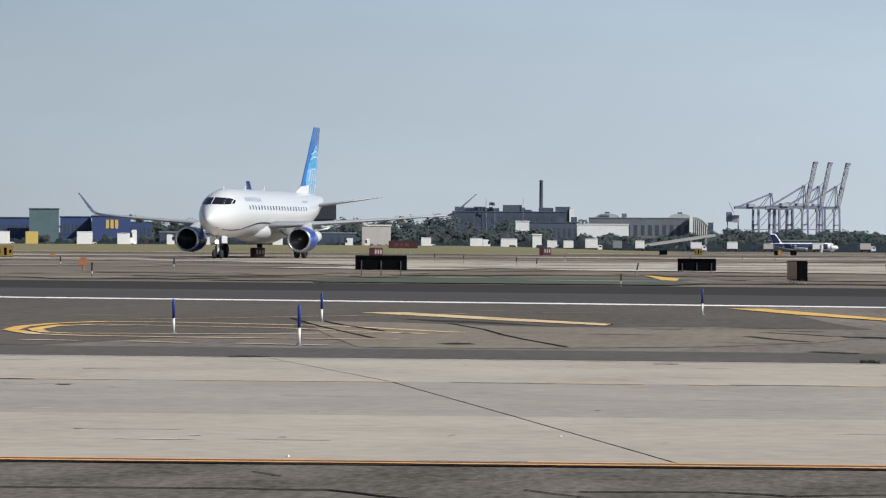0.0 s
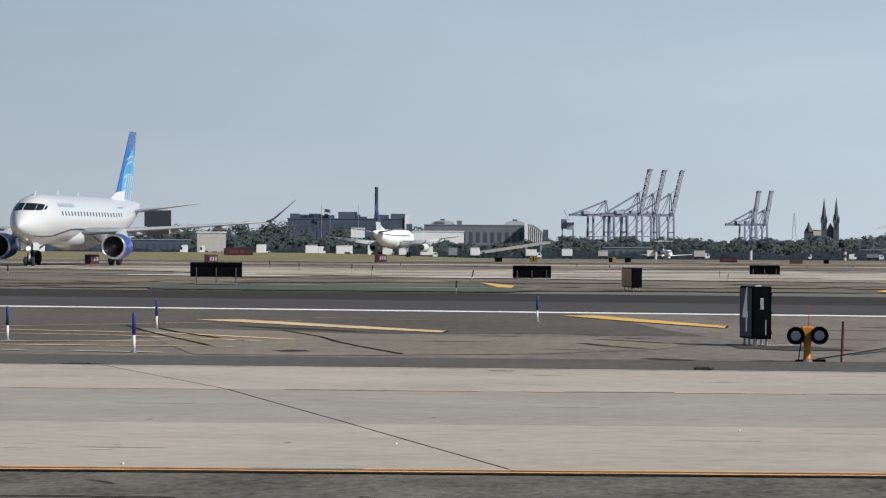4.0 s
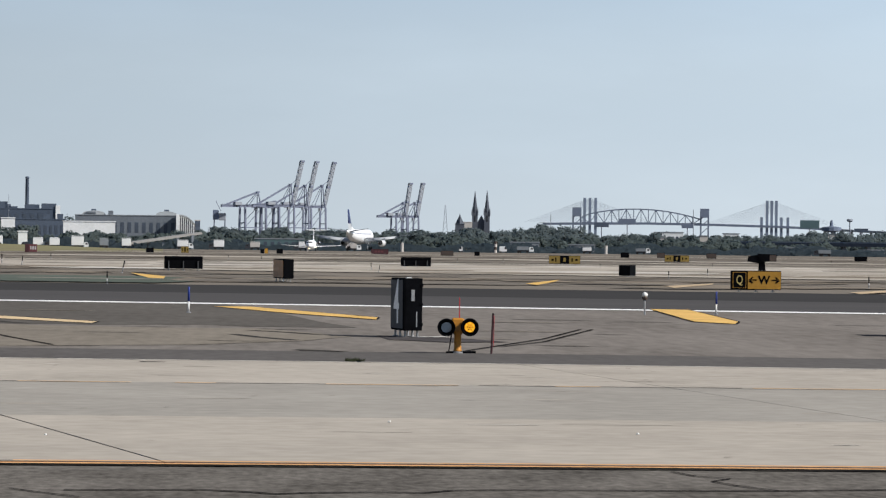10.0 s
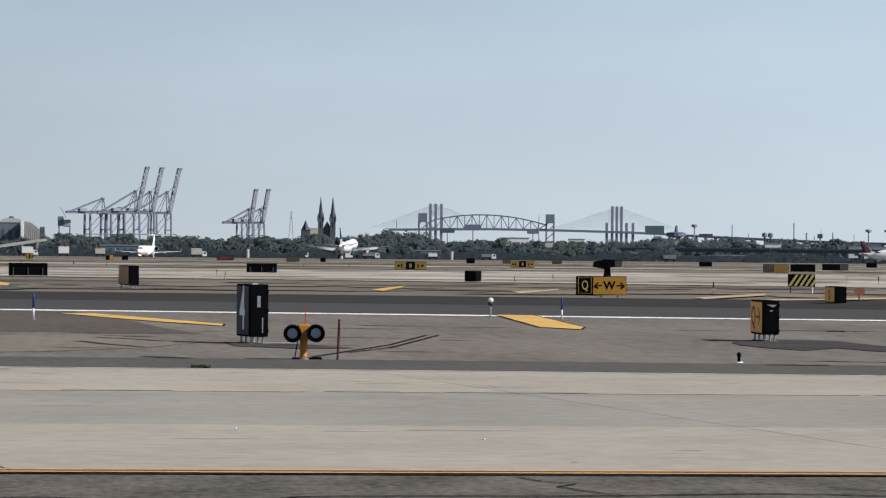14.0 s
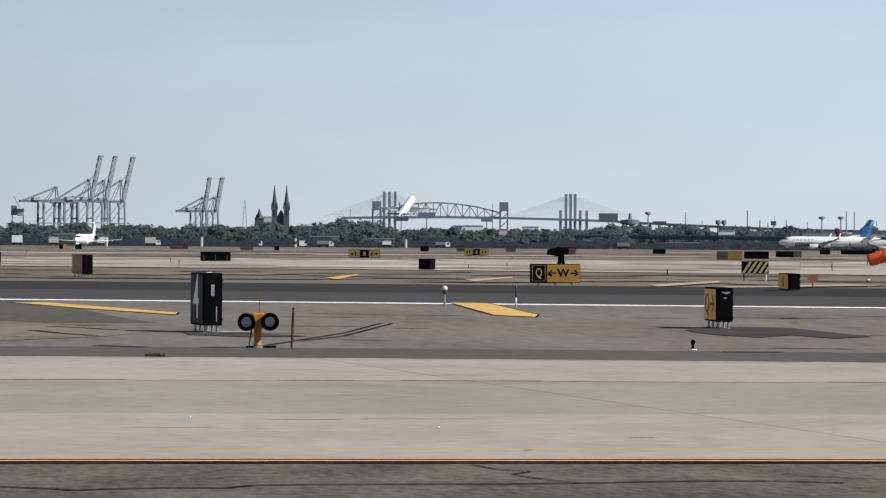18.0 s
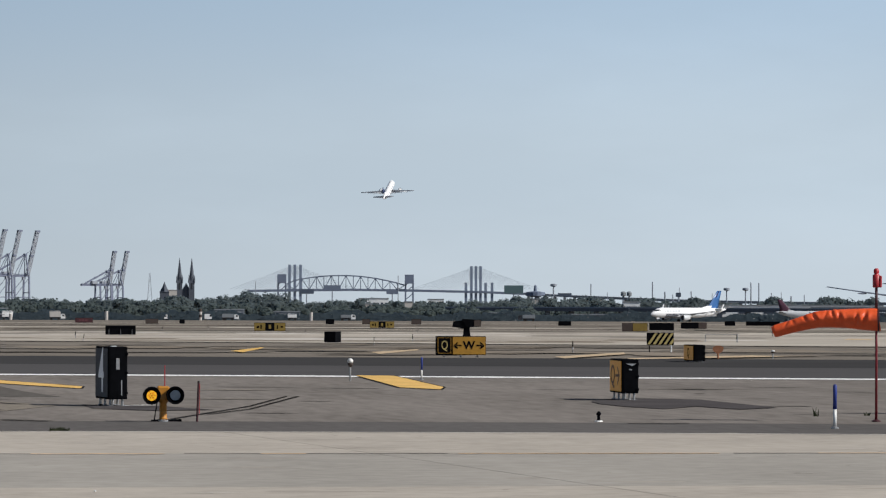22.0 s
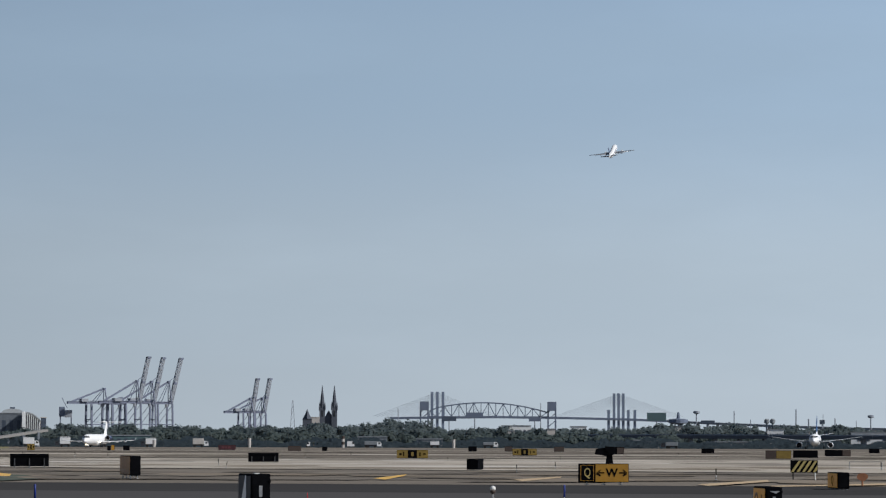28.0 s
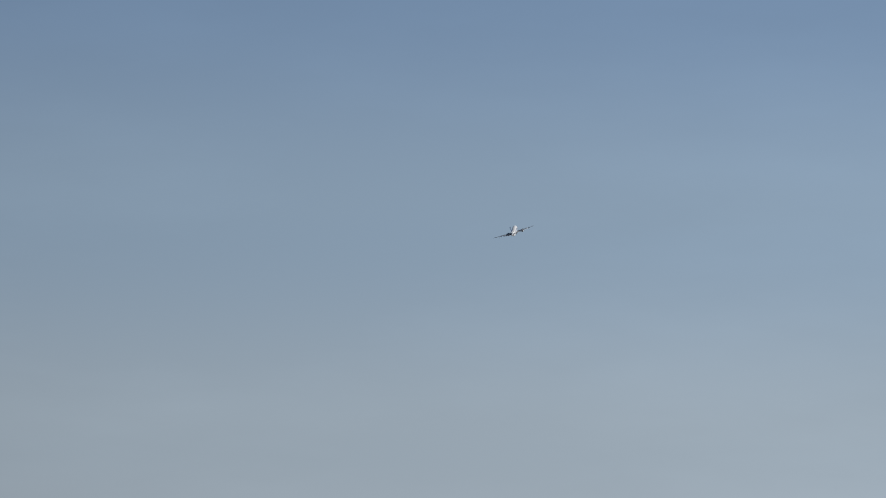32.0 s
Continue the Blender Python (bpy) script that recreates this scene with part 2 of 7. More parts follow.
RED_POLE = mat("dark_red_pole_paint", (0.17, 0.012, 0.02), 0.45, var=0.3, fine=18, coarse=4, bump=0.02)
RED_PAINT = mat("red_pole_paint", (0.40, 0.022, 0.03), 0.5, var=0.25, fine=18, coarse=4, bump=0.02)
RED_DARK = mat("dark_maroon_paint", (0.05, 0.012, 0.016), 0.6, var=0.25, fine=18, coarse=4, bump=0.02)
SOCK = mat("orange_sock_cloth", (0.80, 0.105, 0.024), 0.45, var=0.14, fine=14, coarse=2.5, bump=0.06)
RUST = mat("rusty_orange_metal", (0.30, 0.125, 0.06), 0.75, var=0.25, fine=14, coarse=4, bump=0.05)
GLASS_DARK = mat("dark_glazing", (0.012, 0.014, 0.018), 0.12, var=0.2, fine=4, coarse=1, bump=0, coat=0.3)
HULL_WHITE = mat("glossy_white_aircraft_paint", (0.61, 0.62, 0.63), 0.32, var=0.03, fine=3, coarse=0.3, bump=0, coat=0.4)
HULL_GREY = mat("light_grey_aircraft_paint", (0.46, 0.48, 0.50), 0.4, var=0.06, fine=3, coarse=0.4, bump=0)
BAND_SLATE = mat("navy_flank_paint", (0.035, 0.055, 0.125), 0.3, var=0.08, fine=3, coarse=0.4, bump=0, coat=0.5)
HULL_SLATE = mat("dark_slate_aircraft_paint", (0.085, 0.095, 0.125), 0.45, var=0.08, fine=3, coarse=0.4, bump=0)
WING_DULL = mat("dull_grey_wing_paint", (0.17, 0.185, 0.21), 0.5, var=0.1, fine=5, coarse=0.5, bump=0.02)
BRICK_BROWN = mat("dark_brown_cladding", (0.03, 0.033, 0.044), 0.85, var=0.15, fine=0.8, coarse=0.1, bump=0)
RAMP_PALE = mat("pale_ramp_concrete", (0.30, 0.29, 0.275), 0.85, var=0.12, fine=0.8, coarse=0.1, bump=0)
WING_GREY = mat("grey_wing_paint", (0.36, 0.38, 0.40), 0.45, var=0.1, fine=5, coarse=0.5, bump=0.02, stretch=(1, 3, 1))
HULL_BLUE = mat("deep_blue_aircraft_paint", (0.018, 0.055, 0.32), 0.35, var=0.08, fine=3, coarse=0.3, bump=0, coat=0.4)
TAIL_BLUE = mat("mid_blue_tail_paint", (0.032, 0.125, 0.36), 0.35, var=0.08, fine=3, coarse=0.3, bump=0, coat=0.4)
TAIL_TEAL = mat("teal_blue_tail_paint", (0.035, 0.125, 0.33), 0.4, var=0.12, fine=3, coarse=0.3, bump=0)
TAIL_SKY = mat("sky_blue_tail_paint", (0.085, 0.36, 0.64), 0.35, var=0.12, fine=3, coarse=0.6, bump=0)
TAIL_MAROON = mat("maroon_tail_paint", (0.095, 0.034, 0.055), 0.45, var=0.15, fine=3, coarse=0.3, bump=0)
TAIL_NAVY = mat("dark_navy_tail_paint", (0.016, 0.026, 0.10), 0.4, var=0.15, fine=3, coarse=0.3, bump=0)
TAIL_DARK = mat("dark_maroon_navy_tail", (0.04, 0.03, 0.06), 0.45, var=0.15, fine=3, coarse=0.3, bump=0)
HULL_YELLOW = mat("yellow_aircraft_paint", (0.72, 0.50, 0.04), 0.35, var=0.06, fine=3, coarse=0.3, bump=0, coat=0.3)
METAL_LIP = mat("polished_intake_lip", (0.62, 0.63, 0.65), 0.25, 0.9, var=0.06, fine=8, coarse=1, bump=0)
DARK_FAN = mat("dark_fan_blades", (0.02, 0.02, 0.024), 0.5, 0.4, var=0.3, fine=20, coarse=4, bump=0)
TYRE = mat("black_rubber", (0.015, 0.015, 0.016), 0.85, var=0.25, fine=15, coarse=4, bump=0.05)
STRUT = mat("pale_gear_metal", (0.52, 0.53, 0.55), 0.4, 0.3, var=0.15, fine=20, coarse=3, bump=0)
NAVY_LINE = mat("navy_line_paint", (0.012, 0.016, 0.06), 0.4, var=0.1, fine=8, coarse=1, bump=0)
TITLE_GREY = mat("blue_grey_title_paint", (0.30, 0.34, 0.48), 0.4, var=0.1, fine=8, coarse=1, bump=0)
LANDING_LIGHT = mat("landing_light_glow", (1.0, 0.86, 0.55), 0.3, var=0.02, fine=8, coarse=1, bump=0, glow=5.0)
# crane, bridge, pylon and cable colours include the blue-grey haze of distance
CRANE = mat("haze_tinted_crane_steel", (0.155, 0.175, 0.245), 0.7, var=0.1, fine=0.5, coarse=0.06, bump=0)
CRANE_PALE = mat("haze_paled_crane_steel", (0.28, 0.30, 0.34), 0.7, var=0.1, fine=0.5, coarse=0.06, bump=0)
BRIDGE = mat("haze_tinted_bridge_steel", (0.135, 0.165, 0.23), 0.7, var=0.1, fine=0.5, coarse=0.05, bump=0)
PYLON = mat("haze_tinted_pylon_concrete", (0.17, 0.21, 0.285), 0.8, var=0.1, fine=0.5, coarse=0.05, bump=0)
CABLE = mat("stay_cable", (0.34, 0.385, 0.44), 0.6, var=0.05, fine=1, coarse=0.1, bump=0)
# far brick, cladding and stone: haze mixed into the colour as blue
BRICK_DARK = mat("haze_tinted_dark_brick", (0.070, 0.092, 0.130), 0.85, var=0.18, fine=0.8, coarse=0.08, bump=0)
BRICK_SHADE = mat("haze_tinted_cladding", (0.055, 0.076, 0.112), 0.85, var=0.18, fine=0.8, coarse=0.08, bump=0)
STONE_DARK = mat("haze_tinted_dark_stone", (0.075, 0.085, 0.108), 0.85, var=0.18, fine=0.8, coarse=0.08, bump=0)
WALL_WHITE = mat("white_wall_panel", (0.74, 0.75, 0.75), 0.8, var=0.1, fine=0.8, coarse=0.12, bump=0)
WALL_BEIGE = mat("beige_wall_panel", (0.48, 0.45, 0.42), 0.8, var=0.1, fine=0.8, coarse=0.12, bump=0)
STORE_BLUE = mat("blue_store_cladding", (0.032, 0.062, 0.165), 0.7, var=0.1, fine=0.8, coarse=0.1, bump=0)
STORE_YELLOW = mat("yellow_store_sign", (0.55, 0.40, 0.12), 0.7, var=0.08, fine=0.8, coarse=0.1, bump=0)
# the hall's slate colour is lifted to look hazed
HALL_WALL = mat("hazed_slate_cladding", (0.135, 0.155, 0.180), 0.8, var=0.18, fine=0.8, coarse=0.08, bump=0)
ROOF_PALE = mat("pale_roof_metal", (0.40, 0.42, 0.43), 0.6, var=0.12, fine=0.8, coarse=0.1, bump=0)
ROOF_GREY = mat("grey_roof_metal", (0.21, 0.23, 0.25), 0.7, var=0.12, fine=0.8, coarse=0.1, bump=0)
BOX_WHITE = mat("white_trailer_panel", (0.74, 0.74, 0.74), 0.6, var=0.08, fine=1, coarse=0.2, bump=0)
BOX_DARK = mat("dark_vehicle_paint", (0.03, 0.032, 0.04), 0.6, var=0.2, fine=2, coarse=0.3, bump=0)
# viaduct concrete and girder made bluer, with the far haze in their colour
ROAD_GREY = mat("haze_tinted_viaduct_concrete", (0.235, 0.26, 0.295), 0.85, var=0.12, fine=0.6, coarse=0.05, bump=0)
ROAD_DARK = mat("haze_tinted_viaduct_girder", (0.065, 0.08, 0.105), 0.8, var=0.15, fine=0.6, coarse=0.05, bump=0)
BOARD_GREEN = mat("green_grey_sign_panel", (0.085, 0.14, 0.15), 0.7, var=0.12, fine=0.6, coarse=0.1, bump=0)
# mast steel lightened towards the hazy sky
MAST = mat("haze_paled_mast_steel", (0.26, 0.285, 0.33), 0.6, var=0.12, fine=1, coarse=0.1, bump=0)
BARK = mat("tree_bark", (0.07, 0.055, 0.045), 0.95, var=0.25, fine=3, coarse=0.4, bump=0)
WEED = mat("dry_weed", (0.03, 0.036, 0.015), 0.95, var=0.4, fine=30, coarse=5, bump=0)


def leaf_material(name, lo, hi):
    m = bpy.data.materials.new(name)
    m.use_nodes = True
    n, ln = m.node_tree.nodes, m.node_tree.links
    g, mix = n.new("ShaderNodeNewGeometry"), n.new("ShaderNodeMix")
    mix.data_type = "RGBA"
    mix.inputs["A"].default_value, mix.inputs["B"].default_value = (*lo, 1), (*hi, 1)
    ln.new(g.outputs["Random Per Island"], mix.inputs["Factor"])
    ln.new(mix.outputs["Result"], n["Principled BSDF"].inputs["Base Color"])
    n["Principled BSDF"].inputs["Roughness"].default_value, n["Principled BSDF"].inputs["Specular IOR Level"].default_value = 0.9, 0.1
    thin, both = n.new("ShaderNodeBsdfTranslucent"), n.new("ShaderNodeMixShader")
    ln.new(mix.outputs["Result"], thin.inputs["Color"])
    both.inputs[0].default_value = 0.5
    ln.new(n["Principled BSDF"].outputs[0], both.inputs[1])
    ln.new(thin.outputs[0], both.inputs[2])
    ln.new(both.outputs[0], n["Material Output"].inputs["Surface"])
    return m


# leaf colours hold the distance haze: paler and bluer than foliage
LEAF = leaf_material("haze_paled_leaves", (0.185, 0.228, 0.222), (0.200, 0.243, 0.230))
SCRUB = leaf_material("haze_tinted_scrub_leaves", (0.085, 0.115, 0.135), (0.10, 0.13, 0.148))
LEAF_FAR = leaf_material("haze_paled_far_leaves", (0.205, 0.250, 0.255), (0.218, 0.262, 0.264))


# ---- building blocks ----
class Geo:
    """Gathers vertices and faces of one mesh."""

    def __init__(self):
        self.v, self.f = [], []

    def add(self, pts, faces):
        k = len(self.v)
        self.v += [tuple(p) for p in pts]
        self.f += [tuple(i + k for i in f) for f in faces]
        return self

    def box(self, x0, x1, y0, y1, z0, z1, bevel=0.0, m=None):
        if bevel:
            b = bevel
            ring = [(x0 + b, y0), (x1 - b, y0), (x1, y0 + b), (x1, y1 - b), (x1 - b, y1), (x0 + b, y1), (x0, y1 - b), (x0, y0 + b)]
            inner = [(min(max(x, x0 + b), x1 - b), min(max(y, y0 + b), y1 - b)) for x, y in ring]
            pts = [(x, y, z0) for x, y in inner] + [(x, y, z0 + b) for x, y in ring] + [(x, y, z1 - b) for x, y in ring] + [(x, y, z1) for x, y in inner]
            fs = [tuple(range(7, -1, -1)), tuple(range(24, 32))]
            for r in range(3):
                fs += [(r * 8 + i, r * 8 + (i + 1) % 8, r * 8 + 8 + (i + 1) % 8, r * 8 + 8 + i) for i in range(8)]
        else:
            pts = [(x, y, z) for z in (z0, z1) for x, y in ((x0, y0), (x1, y0), (x1, y1), (x0, y1))]
            fs = [(3, 2, 1, 0), (4, 5, 6, 7), (0, 1, 5, 4), (1, 2, 6, 5), (2, 3, 7, 6), (3, 0, 4, 7)]
        if m:
            pts = [m @ Vector(p) for p in pts]
        return self.add(pts, fs)

    def loft(self, rings, caps=True):
        n = len(rings[0])
        k = [(r * n + i, r * n + (i + 1) % n, (r + 1) * n + (i + 1) % n, (r + 1) * n + i) for r in range(len(rings) - 1) for i in range(n)]
        if caps:
            k += [tuple(range(n - 1, -1, -1)), tuple(range((len(rings) - 1) * n, len(rings) * n))]
        return self.add([p for r in rings for p in r], k)

    def tube(self, a, b, r0, r1=None, n=8):
        a, b = Vector(a), Vector(b)
        r1 = r0 if r1 is None else r1
        q = (b - a).to_track_quat("Z", "Y")
        def ring(c, r):
            return [c + q @ Vector((r * math.cos(2 * math.pi * i / n), r * math.sin(2 * math.pi * i / n), 0)) for i in range(n)]
        return self.loft([ring(a, r0), ring(b, r1)])

    def revolve(self, prof, centre, n=20, axis="y", caps=True):
        """prof: rows of position along the axis and radius."""
        cx, cy, cz = centre
        rings = []
        for s, r in prof:
            ring = []
            for i in range(n):
                c, d = r * math.cos(2 * math.pi * i / n), r * math.sin(2 * math.pi * i / n)
                ring.append((cx + c, cy + s, cz + d) if axis == "y" else (cx + c, cy + d, cz + s) if axis == "z" else (cx + s, cy + c, cz + d))
            rings.append(ring)
        return self.loft(rings, caps)

    def beam(self, a, b, w, h=None):
        a, b = Vector(a), Vector(b)
        h = h or w
        q = (b - a).to_track_quat("Y", "Z")
        rings = [[c + q @ Vector(o) for o in ((-w / 2, 0, -h / 2), (w / 2, 0, -h / 2), (w / 2, 0, h / 2), (-w / 2, 0, h / 2))] for c in (a, b)]
        return self.loft(rings)

    def sheet(self, pts, z=0.0):
        return self.add([(p[0], p[1], z + terrain(p[0], p[1])) for p in pts], [tuple(range(len(pts)))])

    def ribbon(self, line, w, z):
        """A painted line of width w along the points of line."""
        for (x0, y0), (x1, y1) in zip(line, line[1:]):
            d = math.hypot(x1 - x0, y1 - y0)
            nx, ny = -(y1 - y0) / d * w / 2, (x1 - x0) / d * w / 2
            self.sheet([(x0 + nx, y0 + ny), (x0 - nx, y0 - ny), (x1 - nx, y1 - ny), (x1 + nx, y1 + ny)], z)
        return self


def mesh_of(name, geo, material, smooth=False):
    me = bpy.data.meshes.new(name)
    me.from_pydata(geo.v, [], geo.f)
    bm = bmesh.new()
    bm.from_mesh(me)
    bmesh.ops.recalc_face_normals(bm, faces=bm.faces)
    bm.to_mesh(me)
    bm.free()
    me.materials.append(material)
    if smooth:
        me.polygons.foreach_set("use_smooth", [True] * len(me.polygons))
    return me


def part(name, geo, material, parent=None, label="", smooth=False, at=None):
    ob = new(name, geo if isinstance(geo, bpy.types.Mesh) else mesh_of(name, geo, material, smooth))
    if parent:
        ob.parent = parent
    if at is not None:
        ob.matrix_basis = at
    return tagged(ob, label)


def thing(name, m, label, category, group="", kind=""):
    ob = new(name)
    ob.matrix_basis = m
    return tagged(ob, label, category, group, kind)


def flat(name, pts, z, material, label, kind="structure", category=""):
    """A piece of paving or paint that follows the ground."""
    ob = part(name, Geo().sheet(pts, z), material)
    for p in ob.data.polygons:
        if p.normal.z < 0:
            ob.data.flip_normals()
            break
    return tagged(ob, label, category, "", kind)


def terrain(x, y):
    """The field is level near the camera and falls away a little beyond."""
    d = math.hypot(x, y)
    return -min(max(d - 350, 0) * 0.003, 4.05)


def pol(az, d):
    """A place by its bearing (degrees to the left of +y) and its distance."""
    return -d * math.sin(radians(az)), d * math.cos(radians(az))


def high(el, d):
    """The height seen from the eye at the angle el, d metres away."""
    return EYE[2] + d * math.tan(radians(el))


def stand(az, d, turn=0.0, z=None):
    """A pose on the ground whose -y side faces the eye, turned by turn degrees."""
    x, y = pol(az, d)
    return pose(x, y, terrain(x, y) if z is None else z, 0, 0, az + turn)


def lettering(text, size, material, parent, m, name="letter", stretch=1.0, bold=0.016):
    """Built-in letters as thin meshes, standing in the local x-z plane."""
    cu = bpy.data.curves.new(name, "FONT")
    cu.body, cu.size, cu.extrude, cu.align_x, cu.align_y, cu.resolution_u = text, size, 0.002, "CENTER", "CENTER", 3
    cu.offset = bold * size
    tmp = new(name, cu)
    bpy.context.view_layer.update()
    me = bpy.data.meshes.new_from_object(tmp)
    bpy.data.objects.remove(tmp)
    bpy.data.curves.remove(cu)
    me.transform(Matrix.Diagonal((stretch, 1, 1, 1)))
    me.materials.clear()
    me.materials.append(material)
    return part(name, me, material, parent, at=m @ pose(0, 0, 0, 90))


# ---- ground ----
def ground():
    g = Geo()
    rad = [2, 12, 30, 60, 110, 180, 260, 350, 500, 700, 950, 1250, 1700, 2400, 3400, 4900]
    n = 72
    for r in rad:
        for i in range(n):
            x, y = r * math.cos(2 * math.pi * i / n), r * math.sin(2 * math.pi * i / n)
            g.v.append((x, y, terrain(x, y) - 0.03))
    for k in range(len(rad) - 1):
        g.f += [(k * n + i, k * n + (i + 1) % n, (k + 1) * n + (i + 1) % n, (k + 1) * n + i) for i in range(n)]
    g.f.append(tuple(range(n)))
    tagged(part("ground", g, GRASSLAND), "bare grey-brown airfield ground out to the horizon", "", "", "structure")


def white_line(x):
    return 84.4 - 0.29 * x


def far_edge(x):
    return 117.6 - 0.29 * x


def strip(name, f0, f1, x0, x1, z, material, label):
    n = 60
    xs = [x0 + (x1 - x0) * i / n for i in range(n + 1)]
    g = Geo()
    for a, b in zip(xs, xs[1:]):
        g.add([(a, f0(a), z), (b, f0(b), z), (b, f1(b), z), (a, f1(a), z)], [(0, 1, 2, 3)])
    return tagged(part(name, g, material), label, "", "", "structure")


ground()


def conc_edge(x):
    return 45.6 - 0.075 * x - 0.0065 * x * abs(x) * (x > 0)


strip("pavement_near", lambda x: -60, lambda x: 24.98, -60, 60, 0.0, ASPHALT_NEAR, "coarse dark old asphalt with sealed cracks beside the apron")
strip("pavement_edge", conc_edge, lambda x: conc_edge(x) + 4.3, -40, 45, 0.0, ASPHALT_EDGE, "dark asphalt strip along the edge of the concrete apron")
strip("shoulder", lambda x: conc_edge(x) + 4.3, white_line, -70, 70, 0.0, SHOULDER, "grey-brown asphalt shoulder between apron and runway")
flat("shoulder_dark", [(-60, white_line(-60)), (-60, conc_edge(-60) + 4.4), (-9.8, conc_edge(-9.8) + 4.4), (-8.6, 55.5), (-7.6, 58), (-6.2, 62.6), (-4.4, 63.9), (-2.4, 63.4), (-0.6, 64.2), (0.2, 63.0), (1.95, 63.1),
                       (1.4, 67.5), (0.94, 73), (0.3, 78), (-0.4, white_line(-0.4))], 0.004, SHOULDER_DARK, "darker resurfaced asphalt along the runway edge")
strip("runway", white_line, lambda x: 100.5 - 0.29 * x, -260, 200, 0.004, RUNWAY, "dark grey asphalt runway crossing the view")
strip("runway_lane", lambda x: 100.5 - 0.29 * x, far_edge, -260, 200, 0.004, RUNWAY_DARK, "darker far half of the asphalt runway")
strip("runway_edge_line", lambda x: white_line(x) - 0.7, lambda x: white_line(x) + 0.7, -250, 190, 0.010, WHITE_PAINT, "solid white painted runway edge line")
flat("taxiway_far", [(-260, 276), (-160, 262), (-55, 244), (-32, 226), (-20, 198), (-9, 180), (0, 171), (16, 163), (36, 150), (90, 115), (140, 85), (260, 130), (64, 236), (0, 240), (-30, 256), (-60, 268), (-260, 296)], 0.004, CONCRETE_FAR,
     "pale concrete parallel taxiway beyond the runway")
flat("pavement_far", [(-300, 251), (-60, 246), (0, 242), (64, 238), (262, 132), (700, 420), (420, 700), (-320, 690)], 0.003, PAVE_FAR, "grey far apron and taxiways of the airfield")
flat("grass_verge", [(-150, 330), (-55, 276), (-36, 300), (-19, 395), (-24, 470), (-60, 480), (-170, 470)], 0.012, GRASS, "dry green-yellow grass verge beyond the taxiway", "stuff")
def grass_field():
    """The field beyond the taxiway rises gently to the left, up to the far road."""
    g, na, ds = Geo(), 44, [420, 520, 640, 780, 940, 1120, 1300, 1470, 1640]
    for d in ds:
        for i in range(na + 1):
            az = 1.2 + 13.3 * i / na
            x, y = pol(az, d)
            s_ = min(1, max(0, (az - 1.2) / 3.4))
            t_ = min(1, max(0, (d - 430) / 900))
            up = s_ * s_ * (3 - 2 * s_) * t_ * t_ * (3 - 2 * t_)
            g.v.append((x, y, terrain(x, y) - 0.02 + up * (1.5 - 0.0021 * d - terrain(x, y)) + 0.03 * min(1, up * 20)))
    w = na + 1
    g.f = [(r * w + i, r * w + i + 1, (r + 1) * w + i + 1, (r + 1) * w + i) for r in range(len(ds) - 1) for i in range(na)]
    tagged(part("grass_field", g, GRASS), "dry olive grass field rising gently to the far road", "grass", "", "stuff")


grass_field()
flat("painted_island", [(-15.5, 131), (-13, 140), (-9, 142), (-3.5, 142), (-2.0, 138), (-2.6, 132), (-1.6, 127), (-2.8, 122), (-9, 123.6), (-14.8, 125.4)], 0.008, GREEN_PAINT, "worn dull green painted island beside the runway")
flat("pale_patch", [(-8.0, 66.4), (-6.5, 65.8), (-3.1, 62.4), (-1.0, 61.6), (0.3, 61.9), (1.7, 57.4), (0.9, 54.6), (-0.6, 52.2), (-3.4, 50.6), (-5.4, 50.8), (-6.7, 58)], 0.006, SHOULDER_PALE,
     "pale worn pavement patch on the shoulder")
for k, (d0, d1) in enumerate(((252, 262), (285, 300), (340, 365), (430, 470), (560, 640))):
    flat("taxi_band", [(-d1 * 0.24, d1), (0, d1 * 1.01), (d1 * 0.30, d1 * 0.95), (d0 * 0.30, d0 * 0.95), (0, d0 * 1.01), (-d0 * (0.24 if k else 0.05), d0)], 0.007, CONCRETE_FAR if k % 2 else SHOULDER_PALE,
         "pale concrete taxiway band across the far field")


# ---- markings and stains on the pavement ----
def paint(name, polys, lines, z, material, label, w=0.15):
    g = Geo()
    for p in polys:
        g.sheet(p, z)
    for l in lines:
        g.ribbon(l, w, z)
    return tagged(part(name, g, material), label, "", "", "structure")


# two worn orange lines with a rust-brown strip between them and a black joint in front
lr = random.Random(12)
for y0, y1 in ((24.85, 24.945), (24.57, 24.69)):
    edge = [-30 + 0.75 * k for k in range(81)]
    g = Geo()
    for xa, xb in zip(edge, edge[1:]):
        a_, b_ = y0 + lr.uniform(-0.012, 0.012), y1 + lr.uniform(-0.010, 0.010)
        if lr.random() > 0.03:
            g.sheet([(xa, a_), (xb, a_ + lr.uniform(-0.006, 0.006)), (xb, b_), (xa, b_ + lr.uniform(-0.006, 0.006))], 0.012)
    tagged(part("apron_edge_line", g, APRON_YELLOW), "worn orange-yellow painted line at the apron edge", "", "", "structure")
paint("apron_line_gap", [[(-30, 24.69), (30, 24.69), (30, 24.85), (-30, 24.85)]], [], 0.008, RUST_STAIN, "rust-brown strip between the apron lines")
paint("apron_line_gap", [[(-30, 24.46), (30, 24.46), (30, 24.57), (-30, 24.57)], [(-30, 24.945), (30, 24.945), (30, 24.975), (-30, 24.975)]], [], 0.008, TAR,
      "black border beside the apron lines")
